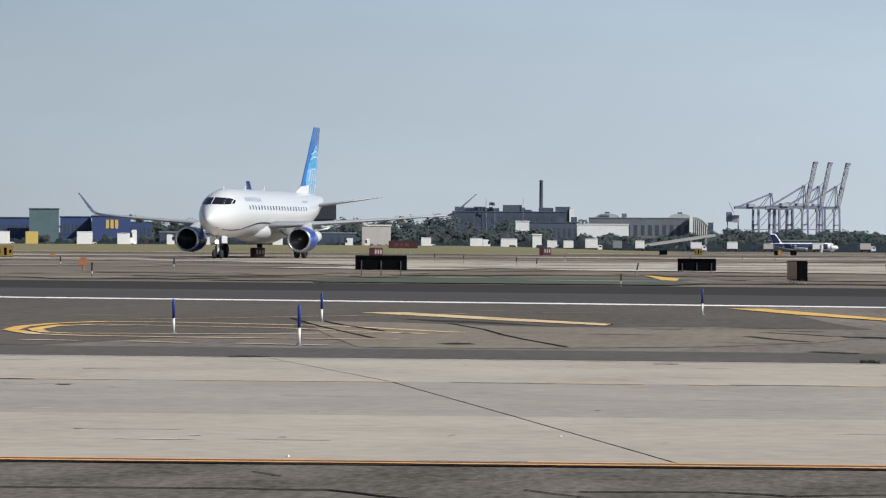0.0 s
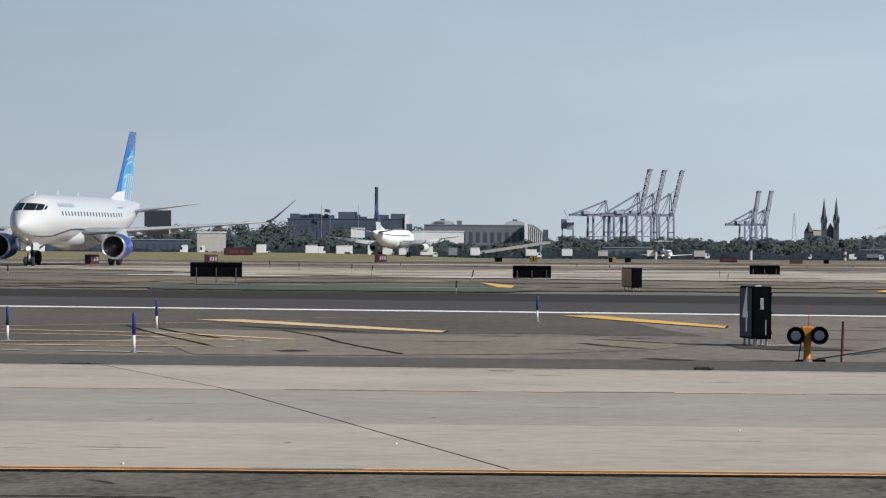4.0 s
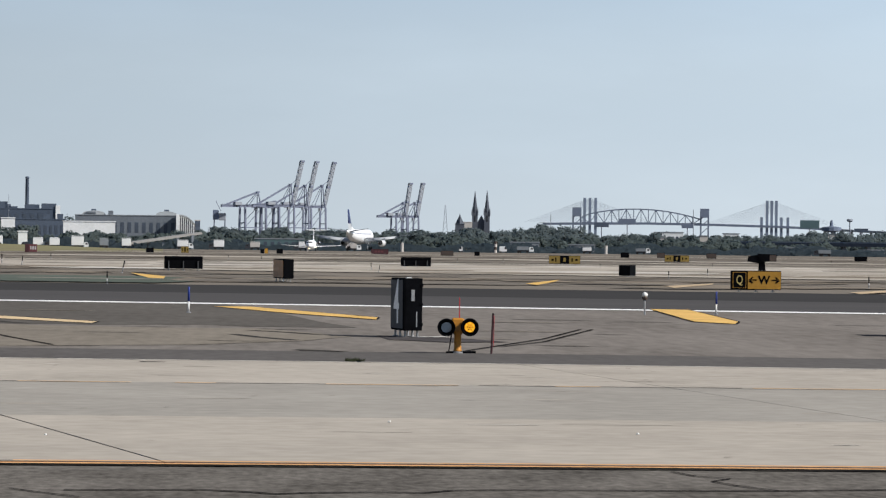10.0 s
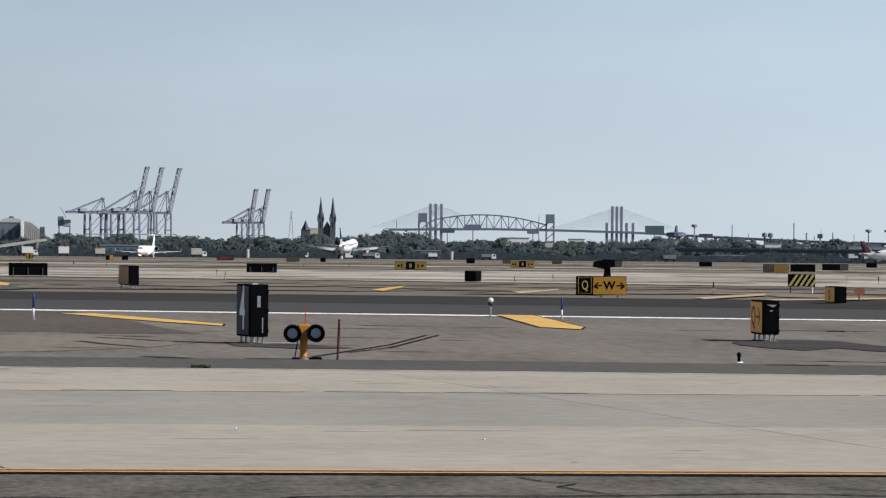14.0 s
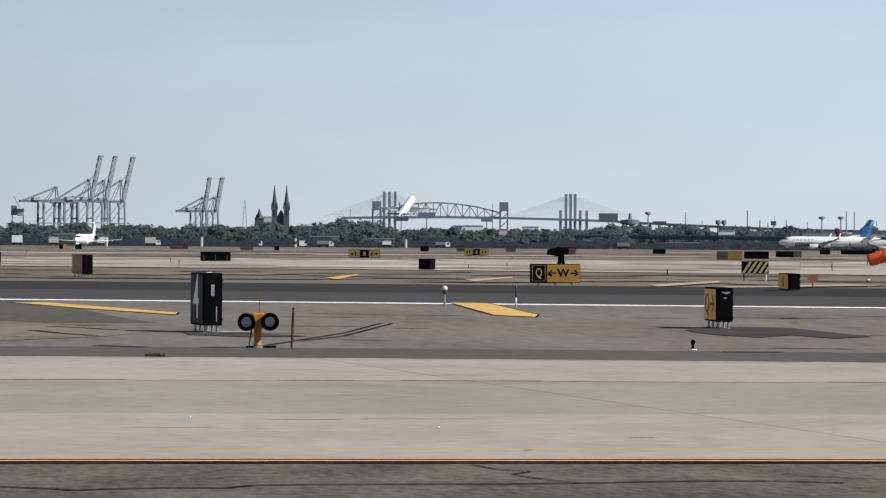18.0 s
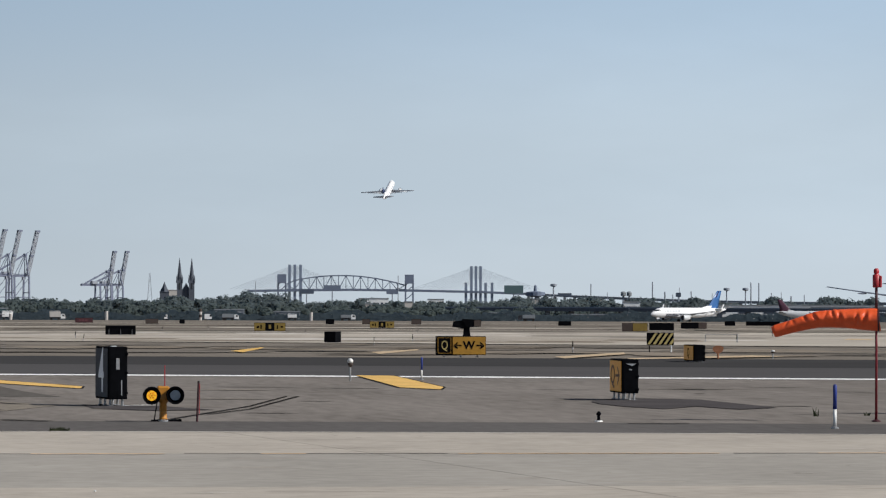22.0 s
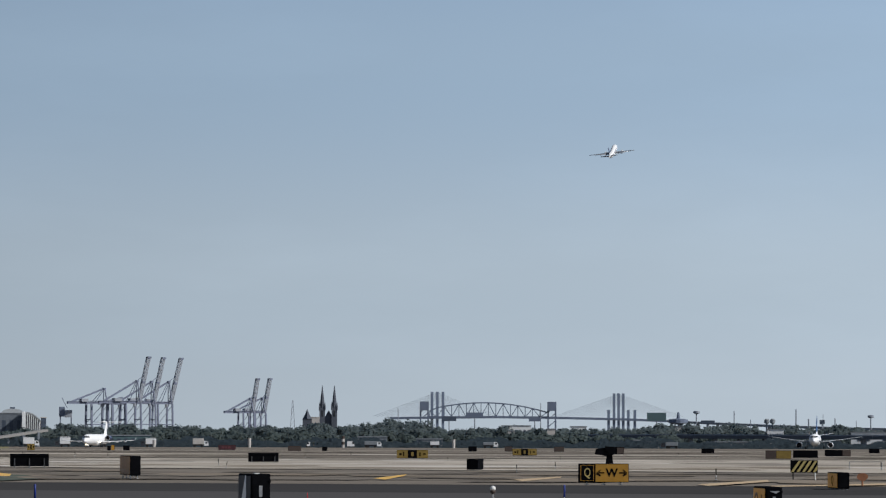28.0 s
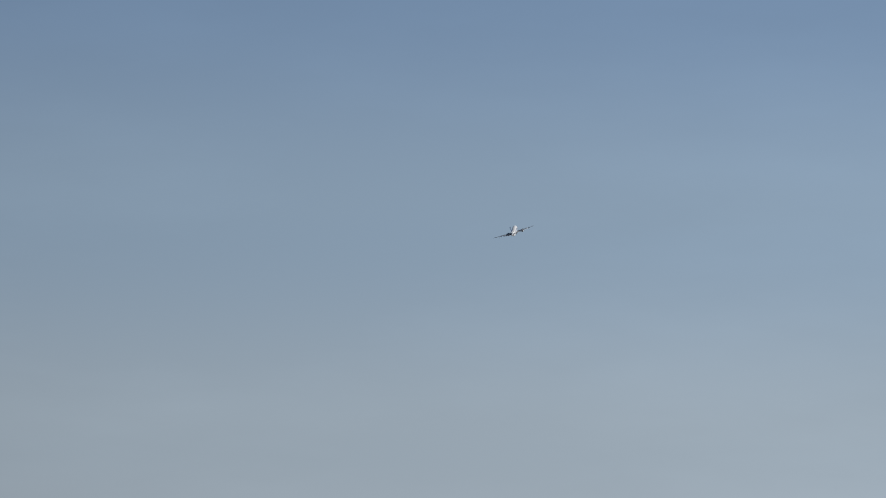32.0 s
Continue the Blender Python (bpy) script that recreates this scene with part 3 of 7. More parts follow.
for corners in ([(-7.84, 74.0), (-6.9, 74.4), (-2.5, 65.5), (-2.55, 64.3), (-4.4, 67.4)], [(-0.6, 81.0), (0.2, 81.0), (2.6, 71.2), (2.5, 69.4), (0.84, 74.9)], [(9.1, 83.0), (9.9, 82.6), (9.42, 70.6), (9.1, 68.6), (8.55, 70.3)]):
    paint("lead_line_border", [], [corners[1:4], corners[3:] + corners[:1]], 0.0115, TAR, "black border painted along the yellow taxi line", 0.10)
paint("lead_line", [[(-7.84, 74.0), (-6.9, 74.4), (-2.5, 65.5), (-2.55, 64.3), (-4.4, 67.4)]], [], 0.012, LINE_PALE, "wide yellow taxi line running off the runway")
paint("lead_line", [[(-0.6, 81.0), (0.2, 81.0), (2.6, 71.2), (2.5, 69.4), (0.84, 74.9)]], [], 0.012, YELLOW_PAINT, "wide yellow taxi line running off the runway")
paint("lead_line", [[(9.1, 83.0), (9.9, 82.6), (9.42, 70.6), (9.1, 68.6), (8.55, 70.3)]], [], 0.012, YELLOW_PAINT, "wide yellow taxi line running off the runway")
paint("taxi_line", [[(-4.54, 153.8), (-2.86, 141.8), (-2.78, 134.1), (-3.34, 135.6)]], [], 0.014, YELLOW_PAINT, "short yellow taxi line beyond the runway")
paint("taxi_line", [[(9.89, 130), (12.23, 143.8), (11.59, 137.7), (9.98, 126)]], [], 0.014, YELLOW_PAINT, "short yellow taxi line beyond the runway")
paint("taxi_line", [[(14.4, 126.6), (17.35, 137), (16.8, 132.9), (14.17, 122)]], [], 0.014, YELLOW_FADED, "faded yellow taxi line beyond the runway")
paint("taxi_line", [[(18.9, 115.5), (23.2, 127), (22.4, 122.2), (18.56, 111.6)]], [], 0.014, YELLOW_FADED, "faded yellow taxi line beyond the runway")
paint("taxi_line", [[(20.3, 111.7), (26.0, 119.2), (26.5, 116.5), (19.7, 109.2)]], [], 0.014, YELLOW_FADED, "faded yellow taxi line beyond the runway")
paint("taxi_line", [[(44.1, 181), (46.4, 189.5), (47.6, 188), (45.4, 181)]], [], 0.014, YELLOW_FADED, "faded yellow taxi line beyond the runway")
paint("edge_dash", [], [[(29.9, 116.6), (31.0, 117.0)], [(31.5, 117.4), (33.0, 117.6)]], 0.014, DASH_PALE, "worn dashes of old edge paint", 0.9)
paint("turn_line", [], [[(-4.6, 58.8), (-7.0, 62.6), (-10.2, 64.6), (-11.4, 64.6), (-11.9, 63.0), (-12.0, 60.7), (-11.75, 58.5), (-10.9, 56.2), (-9.95, 55.4), (-8.6, 55.0), (-5.2, 54.6)]],
      0.012, LINE_PALE, "curved yellow taxi turn line on the shoulder", 0.26)
paint("turn_line", [], [[(-5.1, 57.9), (-7.75, 61.0), (-11.1, 62.6), (-11.55, 61.0), (-11.45, 59.0), (-10.95, 57.2), (-10.4, 56.7), (-8.1, 57.0), (-5.3, 58.4)]],
      0.012, LINE_PALE, "faded curved taxi turn line on the shoulder", 0.18)
paint("turn_tip", [], [[(-11.2, 64.7), (-11.9, 63.0), (-12.0, 60.7), (-11.75, 58.5), (-11.2, 56.9)], [(-11.5, 61.9), (-11.55, 60.8), (-11.45, 59.0), (-11.1, 57.6)]], 0.014, YELLOW_PAINT, "brighter repainted tip of the turn line", 0.24)
paint("edge_dash", [], [[(-10.5, 53.1), (-9.6, 52.8)], [(-8.9, 52.7), (-7.9, 52.1)], [(-7.2, 52.0), (-5.9, 51.4)]], 0.012, DASH_PALE, "worn dashes of old edge paint", 0.24)
paint("thin_line", [], [[(-11.1, 66.6), (-9.7, 68.1), (-5.7, 73.6)]], 0.012, YELLOW_FADED, "thin faded taxi line", 0.12)
paint("tar_seam", [], [[(-8.5, 68.4), (-7.3, 62.5), (-5.6, 55.1)], [(-5.33, 65.1), (-4.9, 63.2), (-4.39, 60.9), (-3.9, 57.8), (-3.4, 55.2), (-2.57, 51.4)]], 0.012, TAR, "black sealed cracks in the shoulder", 0.07)
paint("tar_seam", [], [[(-7.7, 66.4), (-6.9, 63), (-5.9, 59.5)]], 0.012, TAR, "black sealed cracks in the shoulder", 0.1)
paint("tar_seam", [], [[(-4.6, 22.0), (-3.03, 22.09), (-2.82, 22.01), (-2.52, 22.05), (-2.33, 21.82), (-2.12, 21.51), (-1.96, 21.38)],
                       [(-1.03, 22.11), (-0.69, 22.14), (-0.19, 22.2), (0.08, 22.03), (0.21, 21.89), (0.41, 22.01), (0.81, 22.1), (1.11, 22.09), (1.26, 22.3), (1.5, 22.37), (2.2, 22.42), (2.75, 22.42), (3.27, 22.5), (3.59, 22.58),
                        (4.0, 22.69), (4.32, 22.69), (4.62, 22.64), (4.9, 22.49)]], 0.006, TAR, "black sealed cracks in the old asphalt", 0.055)
paint("tar_seam", [], [[(2.82, 24.3), (2.92, 23.87), (3.11, 23.6), (2.96, 23.34), (3.08, 22.9), (3.27, 22.5)], [(4.68, 23.35), (4.87, 23.13), (5.13, 22.86), (6.0, 22.6)], [(-3.19, 23.68), (-3.06, 23.47), (-2.95, 23.26)],
                       [(-1.36, 22.24), (-1.2, 21.96), (-0.91, 21.52)]], 0.006, TAR, "fine black sealed cracks in the old asphalt", 0.026)
paint("dark_streak", [], [[(0.15, 60.4), (0.7, 59.4), (1.19, 58.2)], [(-0.12, 57.9), (0.3, 56.2), (0.79, 54.9)], [(0.73, 50.2), (1.39, 49.56)], [(8.88, 48.3), (9.68, 48.2)], [(13.2, 65.25), (13.39, 65.3)]], 0.009, STAIN,
      "short dark tar streaks on the shoulder", 0.2)
paint("wheel_mark", [], [[(3.02, 50.3), (3.77, 53.4), (4.62, 56.9), (5.75, 63.2)], [(3.67, 52.5), (4.5, 55.3), (5.95, 63.2)]], 0.012, TAR, "pair of curved dark tyre marks", 0.06)
paint("tar_patch", [[(2.1, 57.9), (2.7, 57.6), (3.3, 56.8), (3.95, 54.9), (3.0, 54.5), (2.2, 55.8)]], [], 0.010, TAR_OLD, "dark asphalt patch round the sign footing")
paint("tar_patch", [[(10.35, 59.6), (10.75, 61.0), (11.4, 61.9), (12.4, 60.9), (12.6, 55.9), (11.8, 54.9), (11.5, 56.7), (10.7, 55.2), (10.35, 56.6), (10.25, 58.2)]], [], 0.010, TAR_OLD,
      "dark asphalt patch round the sign footing")
paint("dark_joint", [[(13.75, 69.3), (14.1, 69.2), (14.05, 68.3), (13.7, 68.4)]], [], 0.010, STAIN, "small dark asphalt patch on the shoulder")
paint("oil_stain", [[(-4.5, 52.8), (-4.05, 53.2), (-3.9, 52.4), (-4.3, 52.2)], [(-6.7, 68.9), (-5.2, 67.3), (-4.3, 65.7), (-3.5, 63.7), (-4.4, 64.9), (-5.6, 66.4)]], [], 0.008, STAIN, "dark oil stains on the shoulder")


def streaks(name, material, n, x_rng, y_rng, size, seed, label, z, skew=0.2, slope=0.22, step=0.0003, deep=1.0):
    """Long thin worn patches lying along the pavement."""
    rng, g = random.Random(seed), Geo()
    for i_ in range(n):
        x, y = rng.uniform(*x_rng), rng.uniform(*y_rng)
        y -= skew * x
        l, d = size * rng.uniform(0.4, 1.6), size * rng.uniform(0.10, 0.35) * deep
        ring = []
        for i in range(12):
            a = 2 * math.pi * i / 12
            k = rng.uniform(0.6, 1.15)
            px = l * math.cos(a) * k
            ring.append((x + px, y + d * math.sin(a) * k - slope * px))
        g.sheet(ring, z + step * i_)
    tagged(part(name, g, material), label, "", "", "stuff")


streaks("worn_streaks", SHOULDER_DARK, 24, (-14, 20), (54, 74), 0.6, 3, "dark worn streaks on the shoulder asphalt", 0.0045)
streaks("worn_streaks", SHOULDER_PALE, 24, (-14, 20), (54, 76), 0.9, 4, "pale worn streaks on the shoulder asphalt", 0.0055)
streaks("worn_streaks", GROUND_DARK, 40, (-30, 40), (126, 158), 2.6, 5, "dark streaks on the ground beyond the runway", 0.001)
streaks("worn_streaks", PAVE_FAR, 40, (-30, 40), (126, 165), 2.8, 6, "pale streaks on the ground beyond the runway", 0.002)
streaks("worn_streaks", PAVE_FAR, 50, (-50, 60), (175, 240), 4.5, 7, "grey streaks on the pale taxiway", 0.009)
streaks("worn_streaks", CONCRETE_FAR, 40, (-70, 80), (250, 430), 9.0, 8, "pale streaks on the far pavement", 0.011)


streaks("ground_patches", GROUND_TAN, 34, (-26, 36), (126, 160), 3.2, 41, "tan worn patches of bare ground beyond the runway", 0.0015, 0.2, 0.1, 0.00002, 5.0)
streaks("ground_patches", GROUND_DARK, 26, (-26, 36), (124, 156), 3.0, 42, "darker damp patches of bare ground beyond the runway", 0.0025, 0.2, 0.1, 0.00002, 4.0)
streaks("taxiway_patches", GROUND_TAN, 26, (-20, 40), (170, 188), 3.6, 43, "ragged tan patches along the taxiway edge", 0.0072, 0.2, 0.1, 0.00002, 3.5)
streaks("taxiway_patches", CONCRETE_RIM, 22, (-20, 40), (176, 236), 4.0, 44, "bleached pale patches on the taxiway", 0.0078, 0.05, 0.05, 0.00002, 4.0)
streaks("taxiway_patches", PAVE_FAR, 26, (-40, 50), (188, 240), 4.0, 45, "grey patched areas of the taxiway", 0.0084, 0.05, 0.05, 0.00002, 5.0)
streaks("far_patches", SHOULDER_PALE, 26, (-60, 70), (255, 345), 7.0, 46, "tan worn patches on the far pavement", 0.0125, 0.0, 0.02, 0.00002, 5.0)


paint("paint_chip", [], [[(2.72, 57.2), (3.17, 57.5)]], 0.013, WHITE_PAINT, "short white paint remnant beside the sign footing", 0.15)


def weeds(x, y, n, w, h):
    g = Geo()
    rng = random.Random(int(x * 100))
    for _ in range(n):
        a, l = rng.uniform(0, 6.3), rng.uniform(0.4, 1) * h
        px, py = x + rng.gauss(0, w), y + rng.gauss(0, w * 0.6)
        tx, ty = px + math.cos(a) * l * 0.6, py + math.sin(a) * l * 0.6
        g.add([(px - 0.011, py, 0), (px + 0.011, py, 0), (tx, ty, l)], [(0, 1, 2)])
    tagged(part("weed_tuft", g, WEED), "small dry weed tuft in a pavement joint", "weed", "", "stuff")


for x, y, n, w, h in ((1.4, 45.75, 80, 0.05, 0.055), (-6.29, 46.15, 150, 0.12, 0.035), (12.18, 51.6, 9, 0.02, 0.17), (13.24, 51.4, 12, 0.03, 0.16), (13.0, 51.9, 7, 0.02, 0.10), (-4.2, 52.6, 24, 0.06, 0.035)):
    weeds(x, y, n, w, h)


# ---- signs, markers and lamps of the airfield ----
def sign_body(root, w, d, h, z0, legs, face_mat, end_mat=BLACK_METAL):
    """An airfield sign: a shallow box on short legs; its legend faces look to -x and +x, its end panel to -y."""
    body = part("housing", Geo().box(-w / 2, w / 2, -d / 2, d / 2, z0, z0 + h, 0.012), end_mat, root)
    part("legend_panel", Geo().box(-w / 2 - 0.008, -w / 2 - 0.001, -d / 2 + 0.025, d / 2 - 0.025, z0 + 0.03, z0 + h - 0.03), face_mat, root)
    for x, y in legs:
        leg = part("leg", Geo().tube((x, y, 0.012), (x, y, z0), 0.018), GALV, root)
        part("foot_plate", Geo().revolve([(0.0, 0.05), (0.012, 0.05), (0.02, 0.03)], (x, y, 0.0), 10, "z"), GALV, leg)
    return body


def end_on_sign(az, d, turn, w, depth, h, z0, face, label, text="", text_mat=None, stretch=1.0, size=0.5):
    root = thing("airfield_sign", stand(az, d, turn), label, "sign", "airfield signs")
    sign_body(root, w, depth, h, z0, [(sx * w * 0.32, sy * depth * 0.38) for sx in (-1, 1) for sy in (-1, 0, 1)], face)
    part("edge_trim", Geo().box(-w / 2 + 0.03, w / 2 - 0.03, -depth / 2 - 0.006, -depth / 2 - 0.001, z0 + 0.04, z0 + h - 0.04), BLACK_METAL, root)
    for z in (0.12, 0.5, 0.86):
        part("latch", Geo().box(w / 2 - 0.035, w / 2 + 0.006, -depth / 2 - 0.018, -depth / 2 + 0.01, z0 + h * z - 0.02, z0 + h * z + 0.02, 0.004), BLACK_METAL, root)
    if text:
        lettering(text, size, text_mat, root, Matrix.Translation((-w / 2 - 0.011, 0, z0 + h / 2)) @ pose(0, 0, 0, 0, 0, -90), "legend", stretch, 0.006)
    return root


four = end_on_sign(-2.53, 57.5, 13, 0.30, 0.86, 0.80, 0.11, GREY_FACE, "black box sign on short legs with a worn grey numeral face", "4", PALE_FACE, 0.80, 0.96)
part("peeled_label", Geo().box(-0.03, 0.025, -0.442, -0.436, 0.56, 0.73, 0.004), GALV, four, "peeling pale label")
part("peeled_label", Geo().box(0.05, 0.066, -0.442, -0.436, 0.17, 0.40), GALV, four)
part("top_cap", Geo().box(-0.09, -0.01, -0.40, -0.30, 0.91, 0.925), WHITE_TUBE, four)
end_d = end_on_sign(-10.36, 62.0, 10, 0.28, 1.12, 0.56, 0.12, SIGN_GLOW, "black box sign on short legs with a yellow taxiway face", "Q→", SIGN_INK, 1.1, 0.46)
part("dent", Geo().add([(-0.07, -0.569, 0.61), (0.1, -0.569, 0.61), (0.03, -0.575, 0.57)], [(0, 1, 2)]), GALV, end_d)
part("dent", Geo().box(-0.02, 0.03, -0.572, -0.567, 0.50, 0.52), GALV, end_d)
end_on_sign(-0.64, 129.0, 9, 0.36, 2.2, 0.66, 0.12, SIGN_BROWN, "dark box sign with a sun-bleached brown face")
end_on_sign(-11.43, 107.5, 10, 0.34, 1.6, 0.46, 0.03, SIGN_GLOW, "low yellow and black taxiway sign beside the runway", "Q", BLACK_METAL, 1.2, 0.36)
end_on_sign(-5.9, 162.0, -14, 0.50, 1.0, 0.46, 0.04, GREY_FACE, "small black box sign beside the far taxiway")


def face_sign(az, d, w, h, z0, cells, label, turn=0.0, depth=0.2, legs=3, back=False, name="airfield_sign"):
    """A sign seen from the front; cells: rows of (from, to, panel material, text, text material)."""
    root = thing(name, stand(az, d, turn), label, "sign", "airfield signs")
    part("housing", Geo().box(-w / 2, w / 2, 0, depth, z0, z0 + h, 0.012), BLACK_METAL, root)
    if back:
        part("back_frame", Geo().box(-w / 2 + 0.03, w / 2 - 0.03, -0.04, -0.003, z0 + h - 0.10, z0 + h - 0.05), BLACK_METAL, root)
    for a, b, m, text, tm in cells:
        panel = part("legend_panel", Geo().box(-w / 2 + a * w + 0.012, -w / 2 + b * w - 0.012, -0.010, -0.002, z0 + 0.02, z0 + h - 0.02), m, root)
        if text:
            lettering(text, h * 0.72, tm, panel, Matrix.Translation((-w / 2 + (a + b) / 2 * w, -0.013, z0 + h / 2 - h * 0.01)), "legend", bold=0.004)
    for i in range(legs):
        x = -w / 2 + w * (i + 0.5) / legs
        if back:
            x = -w * 0.38 + w * 0.76 * i / max(1, legs - 1)
            leg = part("leg", Geo().box(x - 0.022, x + 0.022, -0.06, -0.015, 0.0, z0 + h * 0.62, 0.004), DARK_STEEL, root)
        else:
            leg = part("leg", Geo().tube((x, depth / 2, 0.01), (x, depth / 2, z0), 0.022), GALV, root)
        part("foot_plate", Geo().revolve([(0.0, 0.07), (0.012, 0.07), (0.02, 0.03)], (x, depth / 2 if not back else -0.04, 0.0), 10, "z"), GALV, leg)
    return root


def bars(root, w, h, z0, spans, m):
    for a, b, lo, hi in spans:
        part("legend_bar", Geo().box(-w / 2 + a * w, -w / 2 + b * w, -0.014, -0.0105, z0 + lo * h, z0 + hi * h), m, root)


ow = face_sign(-7.86, 116.0, 1.56, 0.58, 0.07, [(0, 0.335, BLACK_METAL, "", None), (0.335, 1, SIGN_YELLOW, "", None)],
               "yellow and black taxiway location and direction sign on legs", turn=1)
lettering("Q", 0.40, STRIPE_YELLOW, ow, Matrix.Translation((-0.50, -0.013, 0.36)), "legend", 0.66, 0.002)
for text, x in (("←", -0.09), ("W", 0.255), ("→", 0.60)):
    lettering(text, 0.34 if text == "W" else 0.30, BLACK_METAL, ow, Matrix.Translation((x, -0.013, 0.36)), "legend", bold=0.03)
bars(ow, 1.56, 0.58, 0.07, [(0.045, 0.055, 0.08, 0.92), (0.30, 0.31, 0.08, 0.92), (0.055, 0.30, 0.08, 0.10), (0.055, 0.30, 0.90, 0.92)], SIGN_YELLOW)
rs = face_sign(-15.02, 54.4, 0.93, 0.67, 0.09, [(0.145, 1, SIGN_RED, "", None)], "dark red runway holding sign with white numerals", turn=2, depth=0.24, legs=2)
lettering("29", 0.55, SIGN_WHITE, rs, Matrix.Translation((0.07, -0.013, 0.39)), "legend", bold=-0.004)
part("label", Geo().box(-0.425, -0.405, -0.012, -0.004, 0.36, 0.62), GALV, rs, "thin pale label")
face_sign(5.715, 143.4, 1.98, 0.56, 0.26, [], "large black sign back held by galvanised legs", back=True)
face_sign(0.887, 167.8, 1.72, 0.56, 0.08, [], "long black sign back near the taxiway", back=True)
face_sign(-2.665, 206.0, 1.66, 0.50, 0.03, [], "long black sign back near the taxiway", back=True)
cam_box = thing("field_cabinet", stand(-7.95, 205), "black two-part equipment housing on a stout pedestal", "cabinet")
hs_ = part("housing", Geo().loft([[(-0.80, y, 0.50), (-0.20, y, 0.42), (0.02, y, 0.46), (0.02, y, 0.86), (-0.20, y, 0.88), (-0.74, y, 0.80)] for y in (0.0, 0.5)]), BLACK_METAL, cam_box)
part("hood", Geo().loft([[(0.02, y, 0.50), (0.78, y, 0.52), (0.80, y, 0.90), (-0.25, y, 0.94), (-0.25, y, 0.86)] for y in (-0.05, 0.55)]), BLACK_METAL, hs_)
part("side_plate", Geo().box(0.42, 0.77, -0.065, -0.052, 0.55, 0.87), SIGN_UMBER, hs_, "brown weathered side plate")
part("pedestal", Geo().loft([[(x * k, y * k + 0.25, z) for x, y in ((-0.2, -0.2), (0.2, -0.2), (0.2, 0.2), (-0.2, 0.2))] for z, k in ((0.0, 1.15), (0.06, 1.0), (0.46, 0.8), (0.52, 1.1))]), BLACK_METAL, cam_box)
for az, d, w, h, lab in ((-4.94, 243.6, 2.04, 0.53, "yellow and black taxiway sign far across the field"), (-6.655, 284.0, 1.84, 0.50, "yellow and black taxiway sign far across the field")):
    s = face_sign(az, d, w, h, 0.03, [(0, 0.36, SIGN_DULL, "", None), (0.36, 0.64, BLACK_METAL, "", None), (0.64, 1, SIGN_DULL, "", None)], lab, legs=2)
    bars(s, w, h, 0.03, [(0.08, 0.16, 0.35, 0.6), (0.2, 0.24, 0.25, 0.75), (0.72, 0.76, 0.25, 0.7), (0.84, 0.92, 0.4, 0.6)], BLACK_METAL)
    bars(s, w, h, 0.03, [(0.46, 0.54, 0.25, 0.75)], SIGN_DULL)
for az, d, w, h, m, lab in ((-9.45, 331, 1.13, 0.40, BLACK_METAL, "black sign back on the far field"), (-10.52, 250, 1.70, 0.55, SIGN_DULL, "yellow taxiway sign on the far field"),
                            (-10.93, 262, 1.73, 0.52, BLACK_METAL, "black sign back on the far field"), (-11.42, 285, 1.96, 0.48, SIGN_UMBER, "brown and black taxiway sign on the far field"),
                            (-11.97, 340, 0.95, 0.42, BLACK_METAL, "black sign back on the far field"), (-12.47, 345, 3.1, 0.38, BLACK_METAL, "long black sign back on the far field"),
                            (5.38, 420, 3.25, 0.80, RED_DARK, "long dark red holding sign beside the grass"), (-2.11, 420, 1.96, 0.56, RED_DARK, "dark red holding sign on the far field"),
                            (-3.14, 350, 1.20, 0.46, SIGN_UMBER, "brown taxiway sign on the far field"), (-5.86, 350, 0.78, 0.48, BLACK_METAL, "black cabinet on the far field"),
                            (-6.41, 355, 0.73, 0.48, SIGN_UMBER, "brown cabinet on the far field"), (-7.18, 360, 0.95, 0.48, SIGN_UMBER, "brown taxiway sign on the far field"),
                            (1.40, 355, 0.73, 0.43, BLACK_METAL, "black cabinet on the far field"), (0.866, 350, 0.70, 0.6, SIGN_DULL, "yellow cabinet on the far field"),
                            (-0.375, 352, 0.30, 0.5, SIGN_YELLOW, "small yellow cabinet on the far field"), (-0.315, 360, 0.36, 0.42, BLACK_METAL, "black cabinet on the far field"), (-0.58, 365, 0.62, 0.46, BLACK_METAL, "black cabinet on the far field"), (-3.6, 360, 0.5, 0.4, BLACK_METAL, "black cabinet on the far field"),
                            (11.44, 262, 1.1, 0.75, SIGN_DULL, "yellow and black taxiway sign beside the taxiway")):
    split = [(0, 0.68, BLACK_METAL, "", None), (0.68, 1, m, "", None)] if lab.startswith("brown and") else [(0, 0.42, SIGN_UMBER, "", None), (0.42, 1, m, "", None)] if az == -10.52 else [(0, 1, m, "", None)]
    z0 = 0.52 if az == 5.38 else 0.03
    s = face_sign(az, d, w, h, z0, split, lab, legs=2)
    if m is SIGN_DULL and az != -10.52:
        bars(s, w, h, 0.03, [(0.1, 0.2, 0.3, 0.7), (0.42, 0.6, 0.15, 0.85), (0.75, 0.9, 0.35, 0.65)], BLACK_METAL)
    if m is RED_DARK:
        bars(s, w, h, z0, [(0.2, 0.34, 0.3, 0.7), (0.4, 0.5, 0.3, 0.7), (0.56, 0.7, 0.3, 0.7)], SIGN_PINK)
